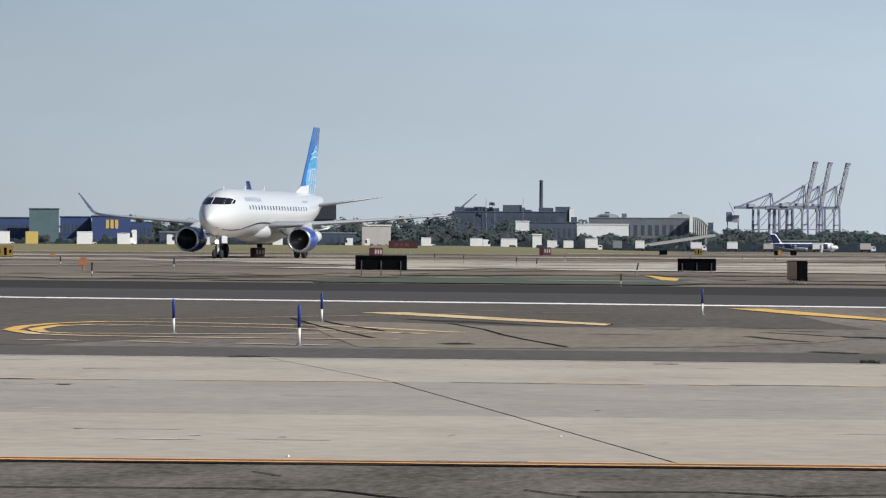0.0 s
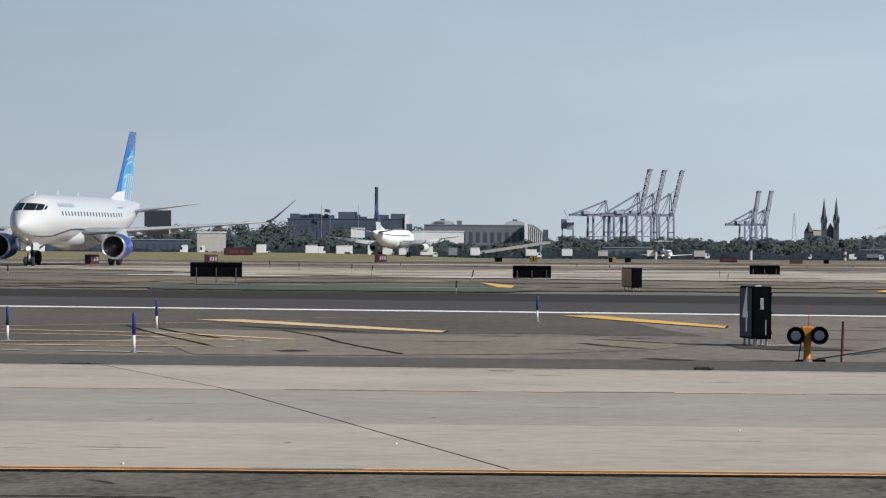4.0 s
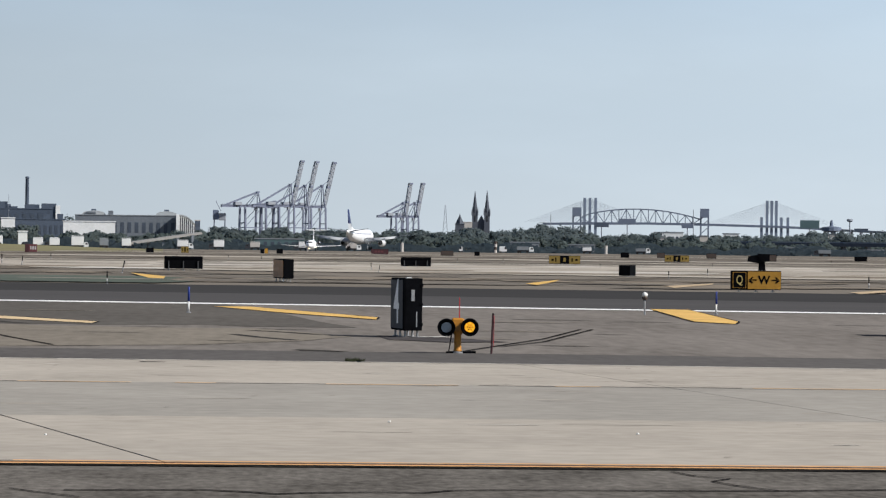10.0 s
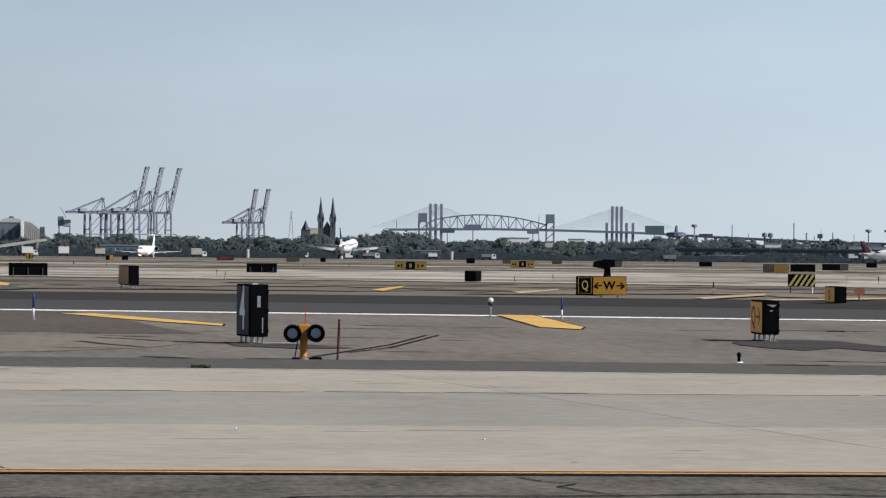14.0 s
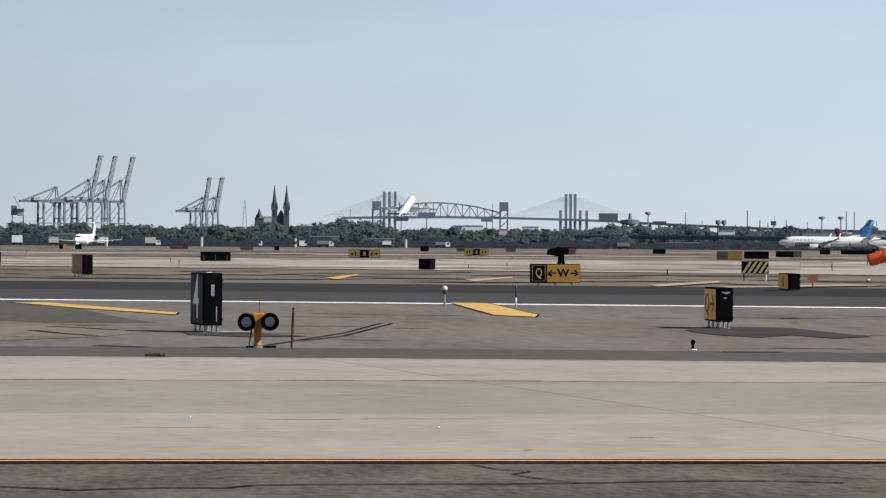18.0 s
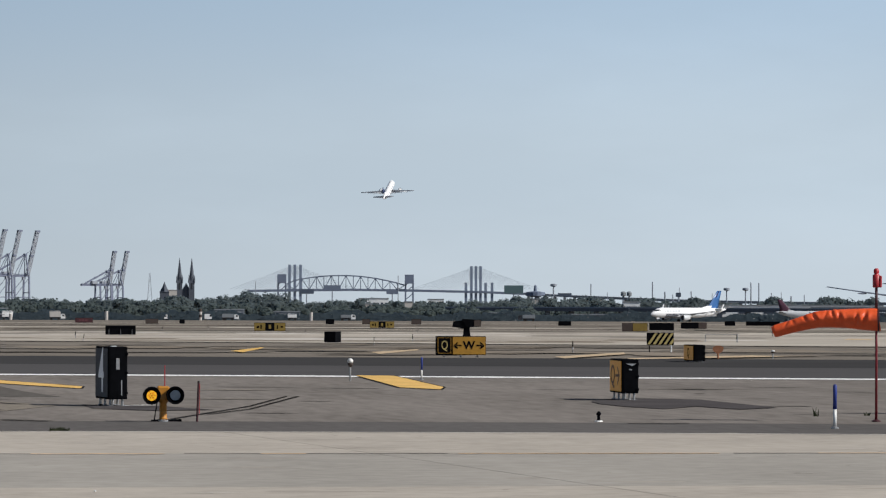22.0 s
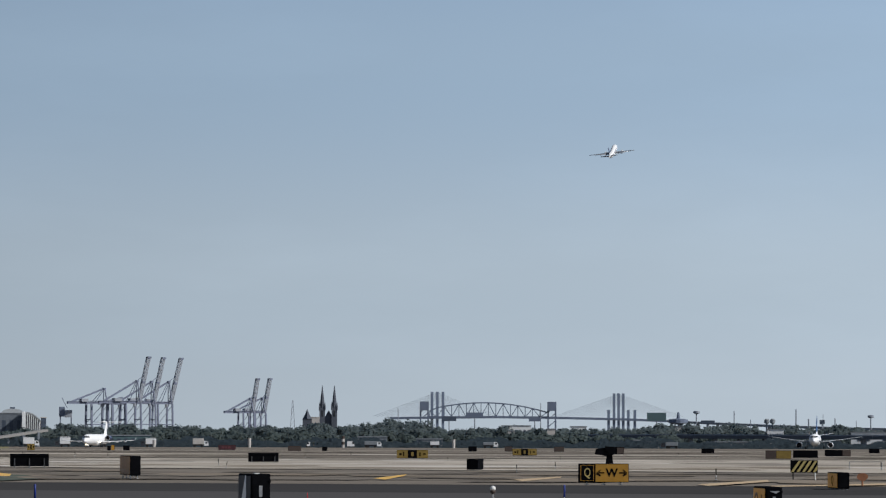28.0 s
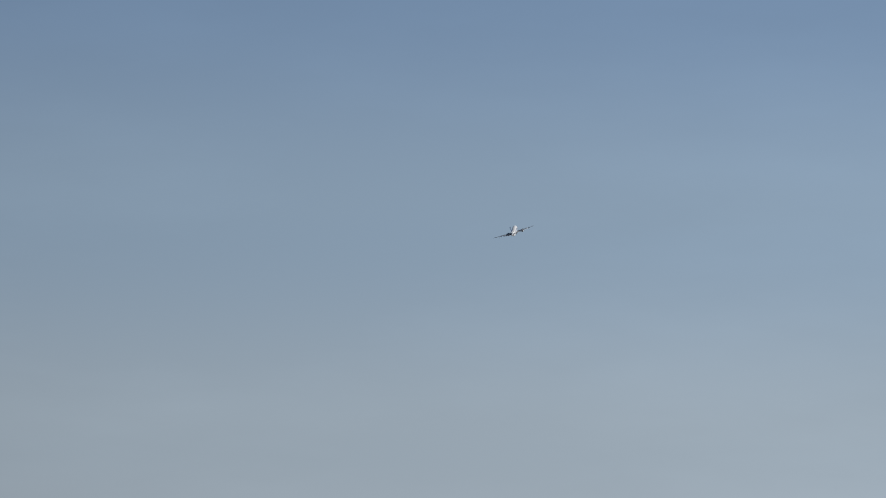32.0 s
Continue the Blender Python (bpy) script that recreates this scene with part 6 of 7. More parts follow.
        for t in lit:
            if t > 0.5:
                rows += [(t - 0.24, base), (t - 0.16, base @ pose(0, 0, 0, 0, 0, 60)), (t - 0.12, base @ pose(0, 0, 0, 0, 0, 120)), (t - 0.06, base @ pose(0, 0, 0, 0, 0, 180)), (t + 0.1, base @ pose(0, 0, 0, 0, 0, 180)),
                         (t + 0.14, base @ pose(0, 0, 0, 0, 0, 240)), (t + 0.18, base @ pose(0, 0, 0, 0, 0, 300)), (t + 0.24, base @ pose(0, 0, 0, 0, 0, 360))]
        rows.append((32.0, base))
        walk(drum, rows)


# ---- far background ----
def windows(root, parent, w, z0, z1, nx, nz, y, m, fw=0.5, fh=0.5):
    for i in range(nx):
        for k in range(nz):
            cx, cz = -w / 2 + w * (i + 0.5) / nx, z0 + (z1 - z0) * (k + 0.5) / nz
            a, b = w / nx * fw / 2, (z1 - z0) / nz * fh / 2
            part("window", Geo().box(cx - a, cx + a, y - 0.12, y + 0.05, cz - b, cz + b), m, parent)


def building(name, az0, az1, el, d, depth, wall, label, rows=0, cols=0, roof=ROOF_GREY, units=0, seed=1, category="building", glass=None):
    """A block between two bearings, its roof at the angle el; rows x cols windows on the front."""
    az = (az0 + az1) / 2
    w = 2 * d * math.tan(radians(abs(az0 - az1) / 2))
    base = terrain(*pol(az, d))
    h = high(el, d) - base
    root = thing(name, stand(az, d), label, category)
    wl = part("wall", Geo().box(-w / 2, w / 2, 0, depth, 0, h), wall, root)
    part("roof", Geo().box(-w / 2 - 0.3, w / 2 + 0.3, -0.3, depth + 0.3, h, h + 0.5), roof, root)
    if rows:
        windows(root, wl, w, h * 0.25, h * 0.95, cols, rows, 0.0, glass or FAR_GLASS)
    rng = random.Random(seed)
    for _ in range(units):
        x, uw, uh = rng.uniform(-w * 0.45, w * 0.4), rng.uniform(2, w * 0.14), rng.uniform(1.0, 3.2)
        part("rooftop_unit", Geo().box(x, x + uw, 2, depth * 0.6, h + 0.5, h + 0.5 + uh), wall, root)
    return root, w, h


def chimney(az, el, d, r, m, label, name="chimney"):
    root = thing(name, stand(az, d), label, "chimney")
    h = high(el, d) - terrain(*pol(az, d))
    part("shaft", Geo().revolve([(0, r * 1.3), (h * 0.6, r * 1.1), (h - 1, r), (h - 0.8, r * 1.12), (h, r * 1.12)], (0, 0, 0), 16, "z"), m, root, smooth=True)
    part("cap", Geo().revolve([(h, r * 1.0), (h + 0.4, r * 0.9)], (0, 0, 0), 16, "z"), m, root)


D1 = 2400
brew, bw_, bh_ = building("factory", 4.63, 2.79, 0.40, D1, 40, BRICK_SHADE, "long dark haze-tinted factory block above the trees", 2, 16, BRICK_DARK, 9, 3)
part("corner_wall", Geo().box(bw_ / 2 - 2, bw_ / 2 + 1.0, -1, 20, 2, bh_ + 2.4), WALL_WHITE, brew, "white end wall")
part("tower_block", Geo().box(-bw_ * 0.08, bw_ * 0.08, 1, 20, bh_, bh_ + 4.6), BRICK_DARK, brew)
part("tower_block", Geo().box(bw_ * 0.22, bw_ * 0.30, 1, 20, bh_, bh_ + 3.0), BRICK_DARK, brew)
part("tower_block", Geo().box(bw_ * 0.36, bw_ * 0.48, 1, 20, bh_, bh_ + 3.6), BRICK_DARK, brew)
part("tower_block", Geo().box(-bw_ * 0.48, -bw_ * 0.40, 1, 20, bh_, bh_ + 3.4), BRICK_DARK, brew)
building("low_factory", 3.45, 2.7, 0.24, 2250, 30, BRICK_DARK, "lower haze-tinted factory wing behind the trees", 1, 9, BRICK_DARK, 2, 5)
building("white_tower", 3.66, 3.45, 0.255, 2100, 9, WALL_WHITE, "pale square tower block among the trees", 0, 0, WALL_WHITE)
building("white_tower", 3.40, 3.26, 0.05, 1600, 6, WALL_WHITE, "white loading tower beside the road", 0, 0, WALL_WHITE)
chimney(3.271, 0.885, 2500, 1.15, BRICK_DARK, "tall grey factory chimney")
for az, el in ((4.112, 0.615), (3.547, 0.618)):
    m = thing("mast", stand(az, 2400), "thin radio mast on the factory roof", "mast")
    part("pole", Geo().tube((0, 0, 0), (0, 0, high(el, 2400) + 4), 0.22, 0.14, 6), MAST, m)
fl = thing("flag", stand(4.0, 2395), "small striped flag on a pole", "flag")
part("pole", Geo().tube((0.9, 0, 0), (0.9, 0, high(0.56, 2395) + 4), 0.12, 0.1, 6), MAST, fl)
fh = high(0.50, 2395) + 4.0
for i in range(5):
    part("stripe", Geo().loft([[(-2.9 + 3.7 * k / 6, 0.25 * math.sin(k), fh + i * 0.42 + 0.2 * math.sin(k * 0.9)), (-2.9 + 3.7 * k / 6, 0.25 * math.sin(k) + 0.06, fh + i * 0.42 + 0.2 * math.sin(k * 0.9)),
                                (-2.9 + 3.7 * k / 6, 0.25 * math.sin(k) + 0.06, fh + i * 0.42 + 0.40 + 0.2 * math.sin(k * 0.9)), (-2.9 + 3.7 * k / 6, 0.25 * math.sin(k), fh + i * 0.42 + 0.40 + 0.2 * math.sin(k * 0.9))] for k in range(7)]),
         SIGN_UMBER if i % 2 else BRICK_SHADE, fl)

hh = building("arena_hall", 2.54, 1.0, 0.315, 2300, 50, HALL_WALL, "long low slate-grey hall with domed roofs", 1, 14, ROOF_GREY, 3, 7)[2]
for az, w in ((2.26, 7.5), (1.15, 7.0)):
    dm = thing("roof_dome", stand(az, 2310, 0, hh + terrain(*pol(1.8, 2300)) + 0.4), "pale domed roof section of the hall", "roof")
    part("dome", Geo().loft([[(w * c, y, 2.6 * math.sqrt(max(0, 1 - c * c)) + 0.01) for c in [-1 + 2 * i / 12 for i in range(13)]] + [(w, y, -0.3), (-w, y, -0.3)] for y in (0, 25)]), ROOF_PALE, dm, smooth=False)
    part("vent", Geo().box(-1.5, 1.5, 5, 9, 2.4, 3.6), BRICK_DARK, dm)
building("white_hall", 2.72, 1.93, 0.215, 2050, 20, WALL_WHITE, "long white warehouse with a flat roof", 0, 0, WALL_WHITE, 0, 2)
# the pale end of the hall: a white pier and a ribbed wall under a roof that curves down
he = thing("hall_end", stand(0.85, 2285), "pale ribbed end wall of the hall under a curved roof", "building")
roof_h = high(0.335, 2285) - terrain(*pol(0.85, 2285))
part("pier", Geo().box(-6.2, -4.4, 0, 14, 0, roof_h + 0.3, 0.1), WALL_WHITE, he, "white end pier")
curve = [(-4.4 + 9.6 * k / 8, roof_h - 5.2 * (k / 8) ** 2.2) for k in range(9)]
part("wall", Geo().loft([[(x, y, z - 0.5) for x, z in curve] + [(5.2, y, 0), (-4.4, y, 0)] for y in (0.8, 13.5)]), WALL_BEIGE, he)
part("roof", Geo().loft([[(x, y, z + 0.3) for x, z in curve] + [(x, y, z - 0.6) for x, z in reversed(curve)] for y in (0.2, 14)]), ROOF_PALE, he)
for k in range(8):
    x, z = curve[k]
    part("rib", Geo().box(x + 0.1, x + 0.45, 0.3, 0.9, 0, curve[k + 1][1] - 0.5, 0.03), WALL_WHITE, he)
    part("window_strip", Geo().box(x + 0.55, x + 1.0, 0.7, 0.85, 1.0, curve[k + 1][1] - 1.6, 0.02), FAR_GLASS, he)
building("grey_block", 0.72, 0.64, 0.25, 2300, 16, BRICK_DARK, "grey block beside the end of the hall", 3, 2, WALL_BEIGE)
# blue store and sheds at the left edge
store, sw, sh = building("blue_store", 10.13, 9.54, 0.30, 1750, 30, STORE_BLUE, "bright blue store box with a yellow sign", 0, 0, STORE_BLUE)
for i in range(3):
    part("sign_bar", Geo().box(-sw * 0.14 + i * 2.1, -sw * 0.14 + i * 2.1 + 1.5, -0.2, 0, sh * 0.62, sh * 0.9), STORE_YELLOW, store)
part("door", Geo().box(-1, 1.5, -0.15, 0.1, 0, 4), GLASS_DARK, store)
building("blue_shed", 10.61, 10.14, 0.285, 1780, 30, STORE_BLUE, "dark blue flat-roofed store wing", 1, 8, STORE_BLUE)
building("blue_shed", 11.6, 11.07, 0.27, 1800, 30, STORE_BLUE, "dark blue flat-roofed warehouse wing", 1, 8, BRICK_SHADE)
building("blue_shed", 9.54, 9.22, 0.225, 1790, 30, STORE_BLUE, "blue loading hall beside the store", 1, 5, WALL_WHITE)
building("dark_tower", 11.08, 10.63, 0.405, 1772, 20, BOARD_GREEN, "plain dark grey-green office block", 0, 0, BRICK_DARK)
building("blue_shed", 13.0, 11.6, 0.25, 1850, 30, BRICK_SHADE, "grey warehouse wing behind the field", 1, 10, BRICK_SHADE)
building("pink_trailer_shed", 6.01, 5.57, 0.18, 1655, 10, WALL_BEIGE, "pale shed with a faded red sign band", 0, 0, WALL_WHITE)
pk = building("brown_tower", 6.78, 6.44, 0.33, 2000, 16, BRICK_BROWN, "dark brown tower block with an overhanging top", 0, 0, BRICK_BROWN)
part("overhang", Geo().box(-pk[1] / 2 - 1.2, pk[1] / 2 + 1.2, -1.5, 17, pk[2] - 2, pk[2] + 6.5), BRICK_BROWN, pk[0])
building("long_shed", 9.1, 6.1, 0.06, 1690, 18, BRICK_SHADE, "long dark low shed behind the taxiway", 1, 30, ROOF_GREY)


def trailer(az, w, el, d, m, label, side):
    """A parked van or box truck: body, dark chassis, cab with glazing, wheels."""
    x, y = pol(az, d)
    root = thing("box_trailer", stand(az, d), label, "truck", "trucks on the far road")
    h = max(2.2, high(el, d) - terrain(x, y))
    if w < 3.4:
        ring = [(-w / 2, 0.55), (w / 2 - 0.3, 0.55), (w / 2, 0.9), (w / 2 - 0.12, h * 0.55), (w / 2 - 0.7, h * 0.93), (w / 2 - 1.0, h), (-w / 2 + 0.15, h), (-w / 2, h - 0.2)]
        part("body", Geo().loft([[(px * side, py, pz) for px, pz in ring] for py in (0.0, 2.2)]), m, root)
        xa, xb = sorted((side * (w / 2 - 1.0), side * (w / 2 - 0.3)))
        part("side_window", Geo().box(xa, xb, -0.02, 0.03, h * 0.58, h * 0.86), GLASS_DARK, root)
    else:
        part("box", Geo().box(-w / 2, w / 2, 0, 2.5, 1.15, h, 0.1), m, root)
        part("roof_rail", Geo().box(-w / 2 - 0.03, w / 2 + 0.03, -0.03, 0.05, h - 0.28, h - 0.14), ROOF_GREY, root)
        part("chassis", Geo().box(-w / 2 + 0.1, w / 2 - 0.1, 0.3, 2.2, 0.65, 1.14), BOX_DARK, root)
        if w > 3.9:
            ring = [(w / 2 + 0.12, 0.6), (w / 2 + 1.9, 0.6), (w / 2 + 1.95, 1.5), (w / 2 + 1.6, 2.3), (w / 2 + 0.9, 2.5), (w / 2 + 0.12, 2.45)]
            cab = part("cab", Geo().loft([[(px * side, py, pz) for px, pz in ring] for py in (0.15, 2.35)]), WALL_WHITE if side > 0 else BOX_DARK, root)
            xa, xb = sorted((side * (w / 2 + 0.7), side * (w / 2 + 1.5)))
            part("side_window", Geo().box(xa, xb, 0.11, 0.16, 1.5, 2.15), GLASS_DARK, cab)
    for sx in (-0.36, -0.2, 0.36) if w > 4.5 else (-0.33, 0.33):
        part("wheel", Geo().revolve([(-0.16, 0.3), (-0.14, 0.48), (0.14, 0.48), (0.16, 0.3)], (w * sx, 0.35, 0.48), 12, "y"), TYRE, root)


rng = random.Random(11)
for az, w, el, m in ((11.45, 4, 0.07, BOX_WHITE), (11.04, 5, 0.07, STORE_YELLOW), (10.24, 6.2, 0.07, BOX_WHITE), (9.5, 2.8, 0.10, BOX_WHITE), (8.93, 3.1, 0.03, BOX_WHITE), (9.32, 2.8, -0.03, BOX_DARK), (9.65, 5, 0.05, BOX_WHITE),
                     (8.4, 4, 0.0, BOX_WHITE), (7.3, 4, 0.0, BOX_WHITE), (6.21, 3.2, -0.01, BOX_WHITE), (5.93, 2.2, -0.015, BOX_WHITE), (5.03, 4, 0.005, BOX_WHITE), (4.26, 5, 0.0, BOX_WHITE), (4.1, 3, -0.02, BOX_WHITE),
                     (3.76, 6.6, -0.005, BOX_WHITE), (3.1, 4, -0.03, BOX_WHITE), (2.85, 4, -0.03, BOX_WHITE), (2.5, 5, 0.0, BOX_WHITE), (2.1, 3.6, -0.03, ROOF_GREY), (1.76, 3.6, -0.025, BOX_WHITE), (0.9, 4.4, -0.045, BOX_WHITE),
                     (0.35, 4.2, -0.035, BOX_WHITE), (-0.2, 4, -0.06, WALL_BEIGE), (-0.95, 4.2, -0.05, BOX_WHITE), (-1.67, 4.4, -0.05, WALL_BEIGE), (-5.28, 3.6, -0.085, BOX_WHITE), (-4.3, 5, -0.09, ROOF_GREY), (-4.0, 3, -0.09, BOX_WHITE),
                     (-6.1, 4, -0.1, ROOF_GREY), (-8.9, 5, -0.09, ROOF_GREY), (3.3, 3, -0.10, BOX_DARK), (3.7, 3, -0.12, BOX_DARK), (-2.45, 1.2, -0.06, BOX_WHITE), (-3.35, 1.4, -0.1, BOX_WHITE)):
    trailer(az, w, el, 1500 + rng.uniform(-30, 30), m, "white box trailer parked on the far road" if m is BOX_WHITE else "boxy parked truck body on the far road", rng.choice((-1, 1)))
for az, el0 in ((-3.88, -0.01), (-5.57, -0.06), (-1.0, -0.08), (-2.45, -0.05)):
    b = thing("marker_post", stand(az, 1450), "red and white banded antenna post" if az == -3.88 else "white instrument post on the field", "post")
    top = high(el0, 1450) - terrain(*pol(az, 1450))
    for i in range(4):
        part("band", Geo().tube((0, 0, top * i / 4), (0, 0, top * (i + 1) / 4), 0.6, 0.6, 10), SIGN_UMBER if (i % 2 and az == -3.88) else WALL_BEIGE, b)
ramp = thing("road_ramp", stand(1.2, 1650), "pale concrete flyover ramp rising over the road", "ramp")
part("deck", Geo().beam((-16.0, 0, high(-0.11, 1650) + 3.9), (16.0, 10, high(0.06, 1650) + 3.9), 8, 1.0), RAMP_PALE, ramp)
for i in range(5):
    x = -13 + i * 6.5
    part("pier", Geo().box(x - 0.5, x + 0.5, 3, 6, 0, high(-0.11 + 0.17 * (x + 16) / 32, 1650) + 3.5), ROAD_GREY, ramp)


# harbour cranes
def lattice(parent, name, a, b, depth, w, m, n, label=""):
    """A trussed boom from a to b: two chords, depth apart in the x-z plane, laced with diagonals."""
    a, b = Vector(a), Vector(b)
    way_ = (b - a).normalized()
    off = Vector((way_.z, 0, -way_.x)) * depth / 2
    root = part(name, Geo().beam(a + off, b + off, w), m, parent, label)
    part("chord", Geo().beam(a - off, b - off, w), m, root)
    for k in range(n):
        p, q = a.lerp(b, k / n), a.lerp(b, (k + 1) / n)
        sg = 1 if k % 2 else -1
        part("lacing", Geo().beam(p + off * sg, q - off * sg, w * 0.6), m, root)
    return root


def gantry_crane(az, d, w, deck_el, apex_el, boom, m_main, label, back=26.0, thick=1.0):
    """A ship-to-shore crane seen from the side: four legs, girder, A-frame and a raised boom."""
    root = thing("harbour_crane", stand(az, d, 24), label, "crane", "harbour cranes")
    base = terrain(*pol(az, d))
    zd, za = high(deck_el, d) - base, high(apex_el, d) - base
    for x in (-w / 2, w / 2):
        for y in (-9, 9):
            part("leg", Geo().beam((x, y, 0), (x, y * 0.8, zd), 1.7 * thick), m_main, root)
        part("cross_beam", Geo().beam((x, -9, zd * 0.55), (x, 9, zd * 0.55), 0.9), m_main, root)
    for y in (-9, 9):
        part("portal_beam", Geo().beam((-w / 2, y, zd * 0.42), (w / 2, y, zd * 0.42), 1.0), m_main, root)
        part("brace", Geo().beam((-w / 2, y, zd * 0.44), (w / 2, y * 0.8, zd * 0.97), 0.5), m_main, root)
    part("girder", Geo().beam((-w / 2 - back, 0, zd + 1), (w / 2 + 3, 0, zd + 1), 3.5, 2.8), m_main, root)
    part("walkway", Geo().beam((-w / 2 - back, -3, zd + 3.0), (w / 2 + 3, -3, zd + 3.0), 0.3, 0.3), m_main, root)
    part("machine_house", Geo().box(-w / 2 - back * 0.40, -w / 2 - back * 0.1, -4, 4, zd + 2.0, zd + 5.4), CRANE_PALE, root)
    part("cabin", Geo().box(w / 2 - 5, w / 2 - 2, -2, 2, zd - 3.4, zd - 0.2), CRANE_PALE, root)
    part("apex_head", Geo().box(w / 2 - 3.0, w / 2 - 0.2, -2, 2, za - 1.4, za + 0.8), m_main, root)
    for y in (-5, 5):
        part("apex_leg", Geo().beam((w / 2, y, zd + 1), (w / 2 - 1.5, y * 0.3, za), 1.0), m_main, root)
        part("apex_leg", Geo().beam((-w / 2 + 5, y, zd + 1), (w / 2 - 1.5, y * 0.3, za), 0.6), m_main, root)
    part("back_stay", Geo().beam((w / 2 - 1.5, 0, za), (-w / 2 - back * 0.8, 0, zd + 2), 1.8), m_main, root)
    if boom:
        dx, top = boom
        zt = high(top, d) - base
        x0 = w / 2 + 1
        bm = lattice(root, "boom", (x0, -2, zd + 1), (x0 + dx, -2, zt), 3.0, 0.95, CRANE_PALE, 13, "pale raised boom")
        lattice(root, "boom", (x0, 2, zd + 1), (x0 + dx, 2, zt), 3.0, 0.95, CRANE_PALE, 13, "pale raised boom")
        part("boom_tip", Geo().box(x0 + dx - 1.6, x0 + dx + 2.4, -2.6, 2.6, zt - 1.6, zt + 0.6), m_main, bm)
        part("hinge_block", Geo().box(x0 + dx * 0.42 - 1.8, x0 + dx * 0.42 + 1.2, -2.6, 2.6, zd + (zt - zd) * 0.45 - 1.2, zd + (zt - zd) * 0.45 + 1.2), m_main, bm)
        part("stay", Geo().beam((w / 2 - 1.5, 0, za), (x0 + dx * 0.62, 0, zd + (zt - zd) * 0.62), 0.5), m_main, root)
    return root


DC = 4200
gantry_crane(-0.13, DC, 20, 0.47, 0.70, None, CRANE, "haze-tinted harbour crane with its boom lowered", 26, 1.15)
gantry_crane(-0.64, DC, 18, 0.48, 0.82, (11.5, 1.185), CRANE, "haze-tinted harbour crane with a raised boom", 30)
gantry_crane(-0.865, DC + 40, 18, 0.48, 0.81, (11.5, 1.175), CRANE, "haze-tinted harbour crane with a raised boom", 28)
gantry_crane(-1.125, DC + 80, 18, 0.47, 0.81, (12.5, 1.168), CRANE, "haze-tinted harbour crane with a raised boom", 30)
gantry_crane(-0.42, DC + 120, 16, 0.46, 0.56, None, CRANE, "haze-tinted harbour crane behind the others", 14, 1.3)
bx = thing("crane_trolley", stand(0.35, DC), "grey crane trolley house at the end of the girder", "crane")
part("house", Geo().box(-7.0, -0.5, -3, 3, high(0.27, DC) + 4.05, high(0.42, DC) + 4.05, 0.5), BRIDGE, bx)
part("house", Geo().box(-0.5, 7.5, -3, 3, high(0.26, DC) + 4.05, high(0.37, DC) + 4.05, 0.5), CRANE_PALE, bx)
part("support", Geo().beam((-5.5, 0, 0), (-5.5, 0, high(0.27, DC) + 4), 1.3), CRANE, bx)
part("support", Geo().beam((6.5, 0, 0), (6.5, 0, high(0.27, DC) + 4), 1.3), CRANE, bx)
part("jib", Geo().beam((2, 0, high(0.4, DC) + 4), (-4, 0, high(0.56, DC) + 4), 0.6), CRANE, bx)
gantry_crane(-2.40, 4500, 14, 0.335, 0.56, (6.5, 0.86), CRANE, "distant haze-tinted harbour crane with a raised boom", 22)
gantry_crane(-2.58, 4550, 14, 0.335, 0.565, (7.5, 0.862), CRANE, "distant haze-tinted harbour crane with a raised boom", 30)


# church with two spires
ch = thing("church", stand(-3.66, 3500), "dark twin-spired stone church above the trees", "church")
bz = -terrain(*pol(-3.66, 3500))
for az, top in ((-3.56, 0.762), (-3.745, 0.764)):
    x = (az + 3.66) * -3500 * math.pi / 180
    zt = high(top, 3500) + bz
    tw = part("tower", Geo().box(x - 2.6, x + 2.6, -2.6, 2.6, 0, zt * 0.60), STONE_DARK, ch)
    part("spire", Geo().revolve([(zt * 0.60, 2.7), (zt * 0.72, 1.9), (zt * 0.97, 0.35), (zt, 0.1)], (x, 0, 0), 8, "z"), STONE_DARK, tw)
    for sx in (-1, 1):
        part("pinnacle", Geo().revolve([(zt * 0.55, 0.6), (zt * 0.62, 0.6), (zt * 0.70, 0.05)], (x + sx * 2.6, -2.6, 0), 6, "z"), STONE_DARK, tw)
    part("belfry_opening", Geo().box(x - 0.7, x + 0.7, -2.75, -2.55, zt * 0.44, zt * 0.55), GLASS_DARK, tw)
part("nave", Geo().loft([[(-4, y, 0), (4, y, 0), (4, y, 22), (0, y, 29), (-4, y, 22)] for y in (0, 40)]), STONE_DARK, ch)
for az, el, d, r in ((-3.107, 0.53, 3800, 0.8),):
    m = thing("lattice_mast", stand(az, d), "thin lattice mast above the trees", "mast")
    h = high(el, d) + 4
    for sx in (-1, 1):
        part("leg", Geo().beam((sx * 3.2, 0, 0), (sx * 0.3, 0, h), 0.5), MAST, m)
    for i in range(7):
        f = i / 8
        part("strut", Geo().beam((-3.2 + 2.9 * f, 0, h * f), (3.2 - 2.9 * (f + 0.12), 0, h * (f + 0.12)), 0.3), MAST, m)
gh = building("gabled_house", -3.26, -3.40, 0.24, 2880, 12, STONE_DARK, "dark gabled house with a pointed roof above the trees", 0, 0, STONE_DARK)
part("pointed_roof", Geo().revolve([(gh[2] + 0.5, gh[1] * 0.5), (gh[2] + 4.5, gh[1] * 0.2), (gh[2] + 8, 0.1)], (0, 6, 0), 4, "z"), STONE_DARK, gh[0])
building("domed_hall", -3.35, -3.52, 0.27, 3300, 14, WALL_BEIGE, "pale hall roof above the trees", 1, 4, WALL_BEIGE)

